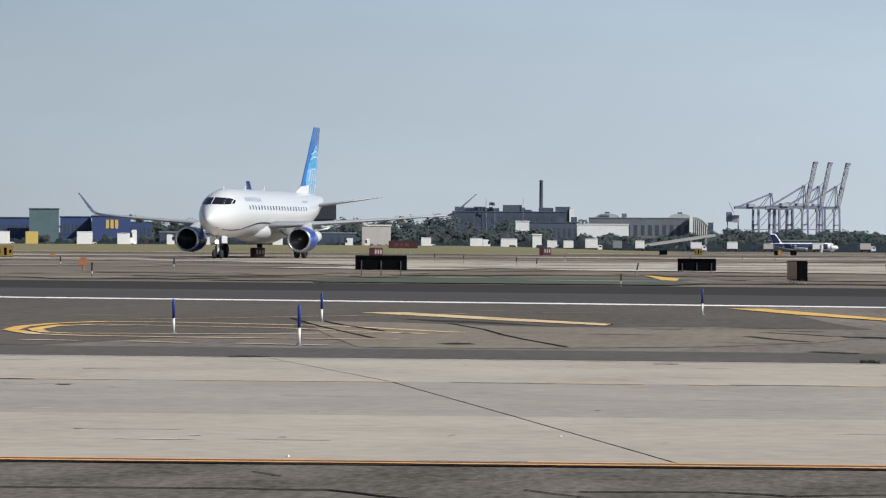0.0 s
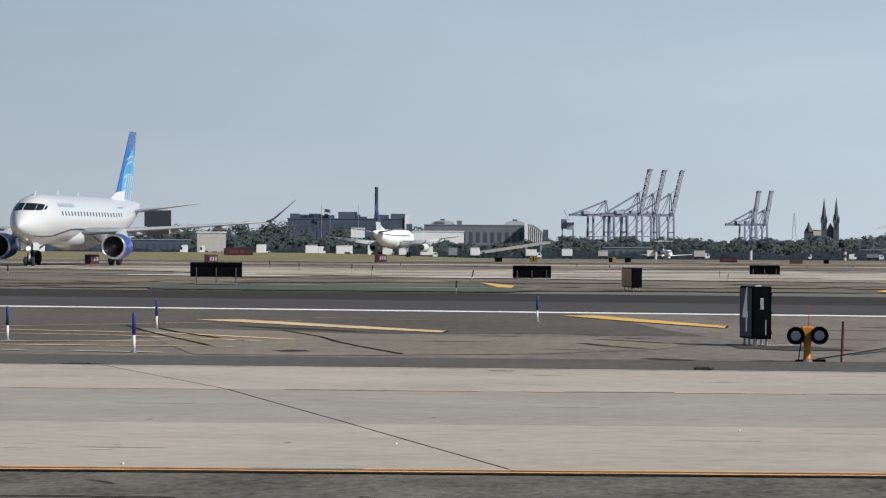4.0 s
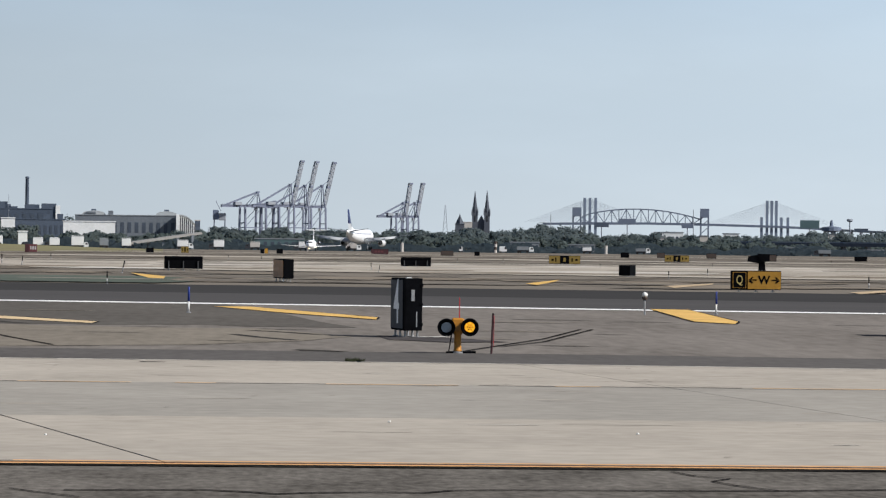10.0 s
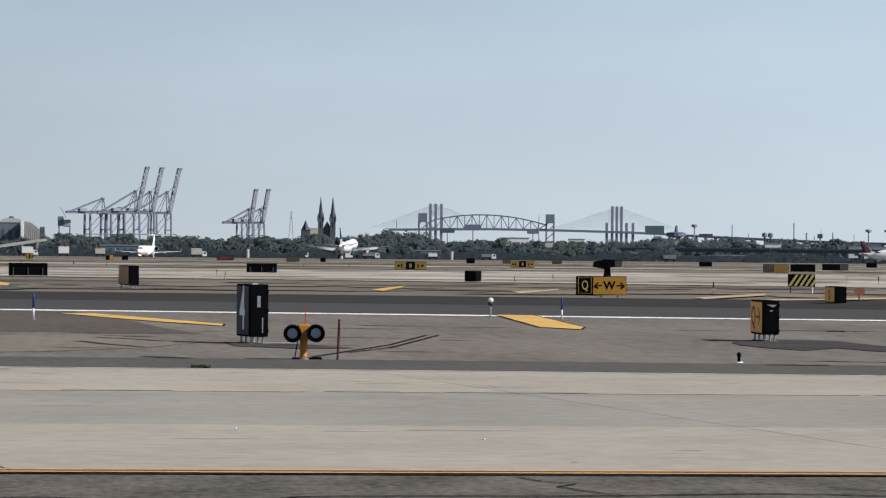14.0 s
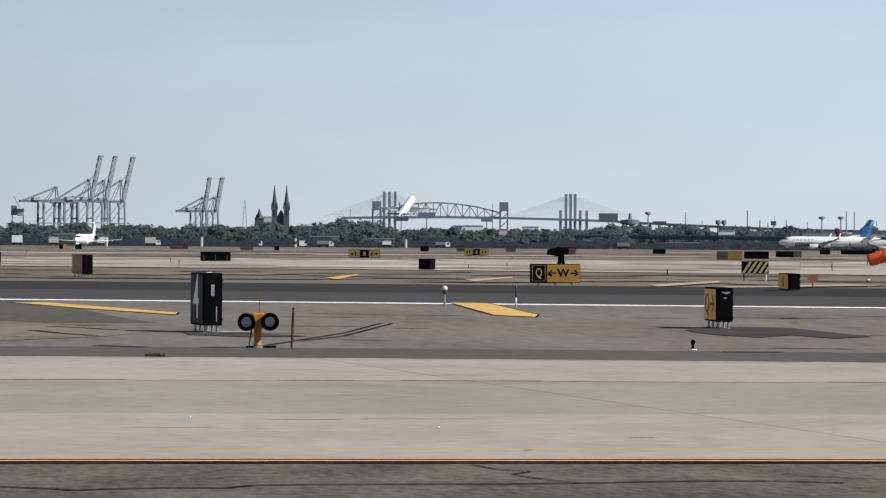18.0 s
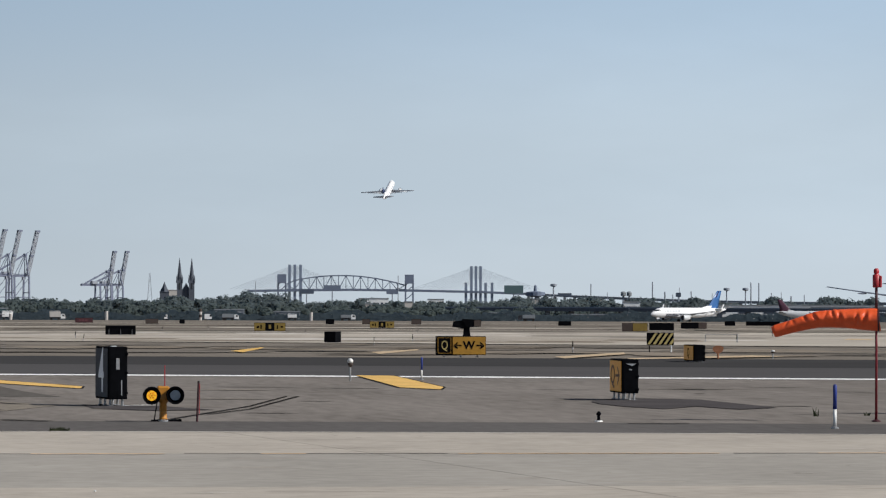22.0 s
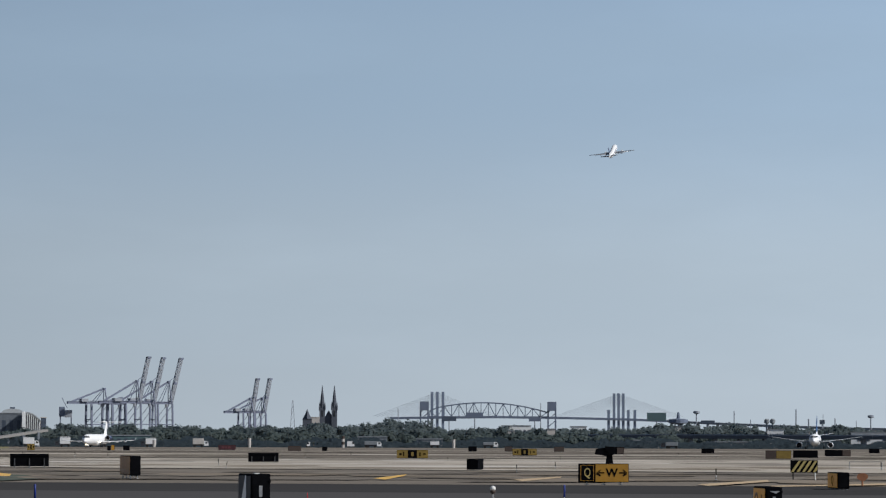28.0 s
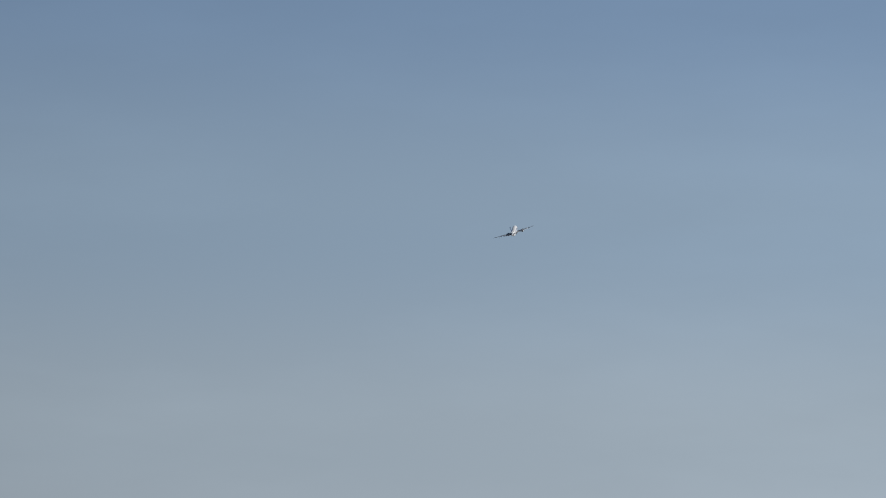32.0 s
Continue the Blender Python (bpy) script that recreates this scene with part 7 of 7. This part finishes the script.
# lift bridge with a curved truss between two towers
DB = 4600
lb = thing("lift_bridge", stand(-6.07, DB), "haze-tinted vertical lift bridge with a curved truss span", "bridge")
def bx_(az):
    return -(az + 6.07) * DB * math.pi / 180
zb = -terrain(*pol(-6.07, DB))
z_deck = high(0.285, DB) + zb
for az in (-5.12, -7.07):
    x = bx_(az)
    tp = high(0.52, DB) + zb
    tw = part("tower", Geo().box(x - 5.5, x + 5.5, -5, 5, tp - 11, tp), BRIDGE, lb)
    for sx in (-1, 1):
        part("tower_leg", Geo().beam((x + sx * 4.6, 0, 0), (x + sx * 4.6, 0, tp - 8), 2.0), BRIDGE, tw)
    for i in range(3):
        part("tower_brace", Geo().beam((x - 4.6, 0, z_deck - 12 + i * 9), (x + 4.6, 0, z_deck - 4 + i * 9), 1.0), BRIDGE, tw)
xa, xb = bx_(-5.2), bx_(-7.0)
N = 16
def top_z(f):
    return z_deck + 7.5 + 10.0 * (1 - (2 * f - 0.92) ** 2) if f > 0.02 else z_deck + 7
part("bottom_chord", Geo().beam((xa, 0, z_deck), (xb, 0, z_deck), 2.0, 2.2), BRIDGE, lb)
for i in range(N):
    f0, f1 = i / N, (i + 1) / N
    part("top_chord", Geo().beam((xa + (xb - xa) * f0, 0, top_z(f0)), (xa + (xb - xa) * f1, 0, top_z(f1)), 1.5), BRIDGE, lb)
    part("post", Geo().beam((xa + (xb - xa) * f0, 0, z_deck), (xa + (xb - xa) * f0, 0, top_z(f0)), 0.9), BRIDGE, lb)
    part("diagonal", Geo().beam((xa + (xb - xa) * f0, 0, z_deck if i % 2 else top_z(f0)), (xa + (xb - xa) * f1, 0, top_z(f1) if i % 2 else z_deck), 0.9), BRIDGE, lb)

# cable-stayed road bridge behind it
DS = 4800
def stay_x(az):
    return -(az + 6.7) * DS * math.pi / 180
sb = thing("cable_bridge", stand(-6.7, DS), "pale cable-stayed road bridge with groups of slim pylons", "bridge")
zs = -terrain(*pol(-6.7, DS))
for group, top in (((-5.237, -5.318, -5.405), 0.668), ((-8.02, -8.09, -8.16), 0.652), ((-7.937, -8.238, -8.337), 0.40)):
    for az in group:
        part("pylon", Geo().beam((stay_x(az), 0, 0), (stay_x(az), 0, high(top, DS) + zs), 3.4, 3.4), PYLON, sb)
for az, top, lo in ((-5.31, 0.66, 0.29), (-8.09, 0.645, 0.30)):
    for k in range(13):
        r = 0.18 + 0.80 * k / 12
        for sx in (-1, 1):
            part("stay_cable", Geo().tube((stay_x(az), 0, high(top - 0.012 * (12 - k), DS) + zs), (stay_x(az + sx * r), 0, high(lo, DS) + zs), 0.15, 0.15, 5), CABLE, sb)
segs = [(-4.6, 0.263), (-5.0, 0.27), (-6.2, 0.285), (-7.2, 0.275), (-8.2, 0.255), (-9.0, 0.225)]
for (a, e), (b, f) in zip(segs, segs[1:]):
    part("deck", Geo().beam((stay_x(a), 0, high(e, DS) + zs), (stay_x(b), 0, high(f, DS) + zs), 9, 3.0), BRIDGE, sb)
via = thing("approach_viaduct", pose(0, 0, 0), "long grey approach viaduct sloping down to land", "viaduct")
vs = [(-8.9, 0.228, 4750), (-9.6, 0.195, 4300), (-10.6, 0.155, 3900), (-11.6, 0.122, 3500), (-13.0, 0.10, 3200), (-15.0, 0.09, 3000), (-17.0, 0.08, 2900)]
for (a, e, d), (b, f, g) in zip(vs, vs[1:]):
    p, q = Vector((*pol(a, d), high(e, d))), Vector((*pol(b, g), high(f, g)))
    part("deck", Geo().beam(p, q, 12, 2.4), ROAD_GREY, via)
    for k in range(5):
        c = p.lerp(q, k / 5)
        part("pier", Geo().box(c.x - 1.3, c.x + 1.3, c.y - 2, c.y + 2, -4.1, c.z - 1.2), ROAD_GREY, via)
hw_ = thing("highway_viaduct", pose(0, 0, 0), "dark elevated highway with pale piers behind the airfield", "viaduct")
hv = [(-7.4, -0.012, 1950), (-9.0, -0.008, 1930), (-10.5, -0.012, 1900), (-12.0, -0.015, 1880), (-14.0, -0.02, 1860), (-17.0, -0.02, 1850)]
for (a, e, d), (b, f, g) in zip(hv, hv[1:]):
    p, q = Vector((*pol(a, d), high(e, d))), Vector((*pol(b, g), high(f, g)))
    part("girder", Geo().beam(p, q, 10, 1.7), ROAD_DARK, hw_)
    part("parapet", Geo().beam(p + Vector((0, -5, 1.1)), q + Vector((0, -5, 1.1)), 0.4, 0.7), ROAD_GREY, hw_)
    for k in range(4):
        c = p.lerp(q, (k + 0.5) / 4)
        part("pier", Geo().box(c.x - 0.9, c.x + 0.9, c.y - 3, c.y + 3, -4.1, c.z - 0.85), ROAD_GREY, hw_)


# sign gantries, lamps, masts and tanks along the highway
def billboard(az0, az1, e0, e1, d, m, label):
    az, w = (az0 + az1) / 2, abs(az1 - az0) * d * math.pi / 180
    z = -terrain(*pol(az, d))
    root = thing("highway_sign", stand(az, d), label, "sign", "highway signs")
    part("panel", Geo().box(-w / 2, w / 2, -0.2, 0.2, high(e0, d) + z, high(e1, d) + z, 0.05), m, root)
    part("frame", Geo().box(-w / 2, w / 2, 0.25, 0.6, high(e0, d) + z + 0.4, high(e1, d) + z - 0.4), MAST, root)
    part("post", Geo().tube((0, 0.4, 0), (0, 0.4, high(e0, d) + z), 0.45, 0.4, 8), MAST, root)


for a, b, c, d_, D, m in ((-5.765, -6.02, 0.275, 0.355, 2800, BRIDGE), (-5.39, -5.61, 0.222, 0.29, 2900, BRICK_DARK), (-8.522, -8.815, 0.235, 0.36, 2600, BOARD_GREEN), (-9.345, -9.555, 0.19, 0.243, 2700, BRICK_DARK),
                          (-11.145, -11.225, 0.19, 0.256, 2600, BRICK_DARK), (-6.72, -6.90, 0.22, 0.28, 2900, BRIDGE)):
    billboard(a, b, c, d_, D, m, "large green-grey highway sign panel on a post" if m is BOARD_GREEN else "dark roadside panel on a post")
wt_ = thing("water_tower", stand(-9.0, 2700), "haze-tinted low water tower with a peaked roof", "tower")
zt = high(0.18, 2700) + 4.05
part("tank", Geo().revolve([(zt, 1.5), (zt + 1, 7), (zt + 3.6, 7), (zt + 4.2, 3), (zt + 4.3, 1.4), (zt + 8.5, 0.8), (zt + 9, 0.1)], (0, 0, 0), 14, "z"), BRIDGE, wt_)
for x in (-2.4, 0, 2.4):
    part("leg", Geo().beam((x, 0, 0), (x, 0, zt + 0.8), 1.1), BRIDGE, wt_)
for az, el, d, r in ((-9.85, 0.38, 2700, 0.35), (-10.79, 0.412, 2700, 0.42), (-10.98, 0.262, 2700, 0.5), (-11.38, 0.272, 2700, 0.4), (-12.29, 0.406, 2700, 0.42), (-12.41, 0.396, 2700, 0.4), (-11.20, 0.33, 2900, 0.2), (-11.1, 0.22, 2700, 0.3),
                     (-12.9, 0.20, 2700, 0.5), (-13.1, 0.22, 2700, 0.3), (-12.6, 0.25, 2800, 0.3), (-4.72, 0.40, 3600, 0.35), (-6.9, 0.50, 4300, 0.4), (-10.1, 0.25, 2900, 0.25), (-11.7, 0.24, 2900, 0.25), (-12.75, 0.26, 2900, 0.25)):
    chimney(az, el, d, r, MAST, "thin grey stack on the skyline", "stack")
for az, el, d in ((-9.276, 0.388, 2600), (-11.92, 0.332, 2600), (-12.207, 0.333, 2600)):
    root = thing("light_tower", stand(az, d), "tall highway light tower with a ring of lamps", "lamp", "light towers")
    h = high(el, d) + 4.05
    part("pole", Geo().tube((0, 0, 0), (0, 0, h - 1.5), 0.55, 0.4, 8), MAST, root)
    part("lamp_ring", Geo().revolve([(h - 2.2, 0.8), (h - 1.6, 2.2), (h - 0.4, 2.2), (h, 1.2)], (0, 0, 0), 12, "z"), MAST, root)
for az in (-10.345, -10.435):
    root = thing("storage_tank", stand(az, 2700), "small round storage tank on the skyline", "tank")
    h = high(0.272, 2700) + 4.05
    part("tank", Geo().revolve([(h - 3.5, 1.0), (h - 3, 1.9), (h - 0.8, 1.9), (h, 0.8)], (0, 0, 0), 12, "z"), ROOF_GREY, root)
    part("stand", Geo().tube((0, 0, 0), (0, 0, h - 3.3), 0.8, 0.7, 8), MAST, root)
for a, b, el, d, m in ((-11.62, -14.3, 0.06, 1990, WALL_WHITE), (-10.35, -10.6, 0.105, 2050, WALL_WHITE), (-7.35, -7.6, 0.14, 2600, WALL_WHITE), (-6.3, -6.75, 0.15, 2700, WALL_WHITE), (-5.0, -5.4, -0.06, 1720, ROOF_GREY),
                      (-8.3, -8.7, -0.07, 1720, ROOF_GREY), (-4.1, -4.55, -0.03, 1730, ROOF_GREY), (-9.5, -10.2, -0.09, 1720, ROOF_GREY), (-13.2, -15.5, 0.03, 1900, BRICK_DARK), (-0.2, -0.95, -0.02, 1720, BOARD_GREEN)):
    building("depot_shed", a, b, el, d, 10, m, "low pale industrial shed behind the airfield" if m is not BOARD_GREEN else "low green shed among the trees", 1, 7, ROOF_GREY)


for a, b, e0, d in ((-8.95, -9.1, 0.15, 2560), (-9.6, -9.85, 0.10, 2560), (-9.9, -10.05, 0.165, 2560), (-10.55, -10.75, 0.12, 2560), (-10.9, -11.0, 0.07, 2560), (-11.3, -11.42, 0.115, 2560), (-11.9, -12.1, 0.10, 2560), (-12.75, -12.9, 0.085, 2560),
                    (-9.25, -9.4, 0.045, 2560), (-10.2, -10.42, 0.05, 2560), (-7.0, -7.12, 0.10, 2250), (-6.4, -6.5, 0.07, 2240)):
    building("white_shed", a, b, e0, d, 8, WALL_BEIGE, "small pale shed among the trees on the slope", 0, 0, ROOF_GREY)


# woods: uneven crowns of many leaf clumps
def leaf_mesh(name, c, out, facing, size, material, nrng):
    """Small four-cornered leaf sprays at the points c; normals lean mostly one fixed way, a little along the crown's
    round form, to soften sun contrast.
    """
    n = len(c)
    v = facing + 0.22 * nrng.normal(size=(n, 3))
    v /= np.linalg.norm(v, axis=1)[:, None]
    u = np.cross(v, np.array((0.31, 0.17, 0.93)))
    u *= (size / np.linalg.norm(u, axis=1))[:, None]
    w = np.cross(v, u)
    quad = np.stack((c - u - w * 0.6, c + u * 0.9 - w * 0.5, c + u * 0.3 + w, c - u * 0.8 + w * 0.5), axis=1).reshape(-1, 3)
    me = bpy.data.meshes.new(name)
    me.vertices.add(4 * n)
    me.vertices.foreach_set("co", quad.astype(np.float32).ravel())
    me.loops.add(4 * n)
    me.loops.foreach_set("vertex_index", np.arange(4 * n, dtype=np.int32))
    me.polygons.add(n)
    me.polygons.foreach_set("loop_start", np.arange(0, 4 * n, 4, dtype=np.int32))
    me.update(calc_edges=True)
    me.polygons.foreach_set("use_smooth", [True] * n)
    nor = 0.2 * out + np.array((-0.34, -0.58, 0.50)) + 0.06 * nrng.normal(size=(n, 3))
    nor /= np.linalg.norm(nor, axis=1)[:, None]
    me.normals_split_custom_set_from_vertices(np.repeat(nor, 4, axis=0).tolist())
    me.materials.append(material)
    return me


def woods(name, material, spec, seed, label, leaf):
    rng, nrng = random.Random(seed), np.random.default_rng(seed)
    trunks, balls = Geo(), []
    for az0, az1, n, d0, d1, top in spec:
        for _ in range(n):
            az, d = rng.uniform(az0, az1), rng.uniform(d0, d1)
            x, y = pol(az, d)
            z = terrain(x, y)
            h = max(3.0, (high(top, d) - z) * rng.uniform(0.5, 0.95) * (1.0 + 0.28 * noise.noise((az * 2.3, d * 0.004, seed))))
            r = h * rng.uniform(0.34, 0.6)
            trunks.tube((x, y, z), (x, y, z + h * 0.6), 0.25, 0.1, 5)
            for _l in range(3):
                a = rng.uniform(0, 6.28)
                trunks.tube((x, y, z + h * 0.3), (x + math.cos(a) * r * 0.7, y + math.sin(a) * r * 0.7, z + h * rng.uniform(0.5, 0.8)), 0.1, 0.04, 4)
            balls += [(x + rng.gauss(0, r * 0.42), y + rng.gauss(0, r * 0.42), z + h * rng.uniform(0.20, 0.80), r * rng.uniform(0.26, 0.62), x, y, z + h * 0.5) for _c in range(9)]
    b = np.repeat(np.array(balls), 76, axis=0)
    v = nrng.normal(size=(len(b), 3))
    v /= np.linalg.norm(v, axis=1)[:, None]
    c = b[:, :3] + v * np.array((1, 1, 0.8)) * (b[:, 3] * nrng.uniform(0.45, 1.2, len(b)))[:, None]
    out = c - b[:, 4:7]
    out = 0.5 * v + 0.5 * out / np.linalg.norm(out, axis=1)[:, None]
    root = tagged(part(name, leaf_mesh(name, c, out, v, leaf * nrng.uniform(0.5, 1.1, len(b)), material, nrng), material), label, "trees", "", "stuff")
    part("trunks", mesh_raw("trunks", trunks, BARK), BARK, root)


def mesh_raw(name, g, material):
    me = bpy.data.meshes.new(name)
    me.from_pydata(g.v, [], g.f)
    me.materials.append(material)
    return me


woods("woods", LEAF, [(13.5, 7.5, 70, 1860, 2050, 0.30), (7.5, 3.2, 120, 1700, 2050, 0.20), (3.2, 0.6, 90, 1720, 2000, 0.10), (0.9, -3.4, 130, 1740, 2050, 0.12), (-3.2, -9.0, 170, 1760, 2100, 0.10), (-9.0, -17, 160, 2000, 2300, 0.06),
                      (10.2, 8.7, 22, 1900, 1980, 0.37), (11.9, 8.4, 30, 1690, 1730, 0.06), (4.75, 3.7, 22, 2180, 2280, 0.29), (5.6, 4.6, 16, 1750, 1850, 0.27)], 21, "dense belt of trees behind the airfield, leaves paled for haze", 0.8)
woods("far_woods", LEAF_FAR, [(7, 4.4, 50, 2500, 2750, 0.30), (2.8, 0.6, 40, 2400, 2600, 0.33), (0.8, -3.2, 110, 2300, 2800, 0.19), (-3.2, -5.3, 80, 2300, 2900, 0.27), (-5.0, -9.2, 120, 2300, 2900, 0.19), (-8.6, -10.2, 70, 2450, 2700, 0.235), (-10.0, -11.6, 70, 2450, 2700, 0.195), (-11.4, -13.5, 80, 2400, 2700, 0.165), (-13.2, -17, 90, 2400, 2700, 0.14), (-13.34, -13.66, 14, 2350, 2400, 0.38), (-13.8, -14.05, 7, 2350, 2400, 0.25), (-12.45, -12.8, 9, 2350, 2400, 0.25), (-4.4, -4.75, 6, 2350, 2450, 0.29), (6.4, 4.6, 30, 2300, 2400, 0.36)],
      22, "far belt of trees, leaves paled and blued for haze", 0.95)
nrng = np.random.default_rng(4)
n = 26000
az, d = np.radians(nrng.uniform(-17, 13.5, n)), nrng.uniform(1640, 1760, n)
tall = 3.4 + 0.9 * np.sin(az * 160) + 0.6 * np.sin(az * 411 + 1) + 0.4 * np.sin(az * 1130)
c = np.stack((-d * np.sin(az), d * np.cos(az), terrain(0, 1700) + nrng.uniform(0, 1, n) ** 1.3 * tall), axis=1)
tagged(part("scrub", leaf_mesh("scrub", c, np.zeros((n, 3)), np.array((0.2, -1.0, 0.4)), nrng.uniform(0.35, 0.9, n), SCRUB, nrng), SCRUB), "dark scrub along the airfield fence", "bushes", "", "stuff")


# ---- concrete slabs of the apron ----
apron = thing("apron", Matrix(), "pale concrete apron of large jointed slabs", "", "", "structure")
rows_y = [lambda x: 24.98, lambda x: 31.3 - 0.008 * x, lambda x: 38.55 - 0.03 * x, conc_edge]
def joint_x(k, y):
    return -3.61 + 8.05 * k - (0.235 - 0.08 * k) * (y - 38.18) - 0.07 * max(0, y - 38.18) * (k < 1)
tagged(part("joint_sealant", Geo().add([(-40, 24.97, -0.012), (45, 24.97, -0.012), (45, 40, -0.012), (20, 44, -0.012), (-40, 48, -0.012)], [(0, 1, 2, 3, 4)]), TAR, apron), "black joint sealant between the slabs")
for r in range(3):
    for k in range(-4, 5):
        def corner(kk, ff, dx, dy):
            y = ff(0)
            for _ in range(3):
                y = ff(joint_x(kk, y))
            return joint_x(kk, y) + dx, y + dy
        c = [corner(k, rows_y[r], 0.014 if k < 1 else 0.008, 0.004), corner(k + 1, rows_y[r], -0.014 if k < 0 else -0.008, 0.004), corner(k + 1, rows_y[r + 1], -0.014 if k < 0 else -0.008, -0.004), corner(k, rows_y[r + 1], 0.014 if k < 1 else 0.008, -0.004)]
        g = Geo().add([(x, y, z) for z in (-0.028, 0.004) for x, y in c], [(4, 5, 6, 7), (0, 1, 5, 4), (1, 2, 6, 5), (2, 3, 7, 6), (3, 0, 4, 7)])
        part("slab", g, CONCRETE_GREY if r == 1 else CONCRETE, apron)
jr, orange_runs, dark_runs, x = random.Random(8), [], [], -11.0
while x < 18:
    l = jr.uniform(0.25, 1.5)
    run = [(x, 38.47 - 0.03 * x), (x + l * 0.5, 38.46 - 0.03 * (x + l * 0.5) + jr.uniform(-0.02, 0.02)), (x + l, 38.47 - 0.03 * (x + l))]
    (orange_runs if jr.random() < 0.62 else dark_runs).append(run)
    x += l + (jr.uniform(0.1, 0.5) if jr.random() < 0.4 else 0.0)
paint("joint_line", [], orange_runs, 0.008, ORANGE_FADED, "thin faded orange line along a slab joint", 0.13)
paint("joint_gap", [], dark_runs, 0.008, STAIN, "dark open stretches of a slab joint", 0.07)
xs_ = [-30 + 1.5 * i for i in range(47)]
paint("apron_rim", [], [[(x, conc_edge(x) - 0.10) for x in xs_]], 0.008, CONCRETE_RIM, "pale worn rim along the edge of the apron", 0.16)
streaks("apron_stains", CONCRETE_STAIN, 46, (-9, 13), (26, 45), 0.34, 31, "faint grey stains on the apron concrete", 0.0046, 0.03, 0.02, 0.00004)
streaks("apron_stains", CONCRETE_RIM, 26, (-9, 13), (27, 45), 0.22, 32, "faint pale scuffs on the apron concrete", 0.0068, 0.03, 0.02, 0.00004)
cr_, fine_cracks = random.Random(12), []
for _ in range(16):
    x, y, a = cr_.uniform(-8, 12), cr_.uniform(26, 44), cr_.uniform(-0.5, 0.5)
    run = [(x, y)]
    for _k in range(cr_.randint(3, 7)):
        a += cr_.uniform(-0.5, 0.5)
        x, y = x + 0.22 * math.cos(a), y + 0.22 * math.sin(a) * 1.5
        run.append((x, y))
    fine_cracks.append(run)
paint("fine_crack", [], fine_cracks, 0.0095, JOINT_GREY, "hairline cracks in the apron slabs", 0.018)
chips = Geo()
for _ in range(60):
    x, y, r = cr_.uniform(-9, 13), cr_.uniform(25.6, 44.5), cr_.uniform(0.012, 0.03)
    chips.sheet([(x - r, y - r), (x + r * 1.6, y - r * 0.6), (x + r, y + r * 1.5), (x - r * 0.7, y + r)], 0.0098)
tagged(part("spalled_chips", chips, JOINT_GREY), "small dark spalled chips in the concrete", "", "", "stuff")
paint("joint_spall", [], [[(-8.5, 38.62), (-8.1, 38.56), (-7.8, 38.60), (-7.5, 38.55)], [(-7.0, 37.2), (-6.85, 37.18)], [(-1.2, 44.8), (-0.9, 44.75)]], 0.009, TAR, "dark spalled spots along the slab joints", 0.12)

motions()
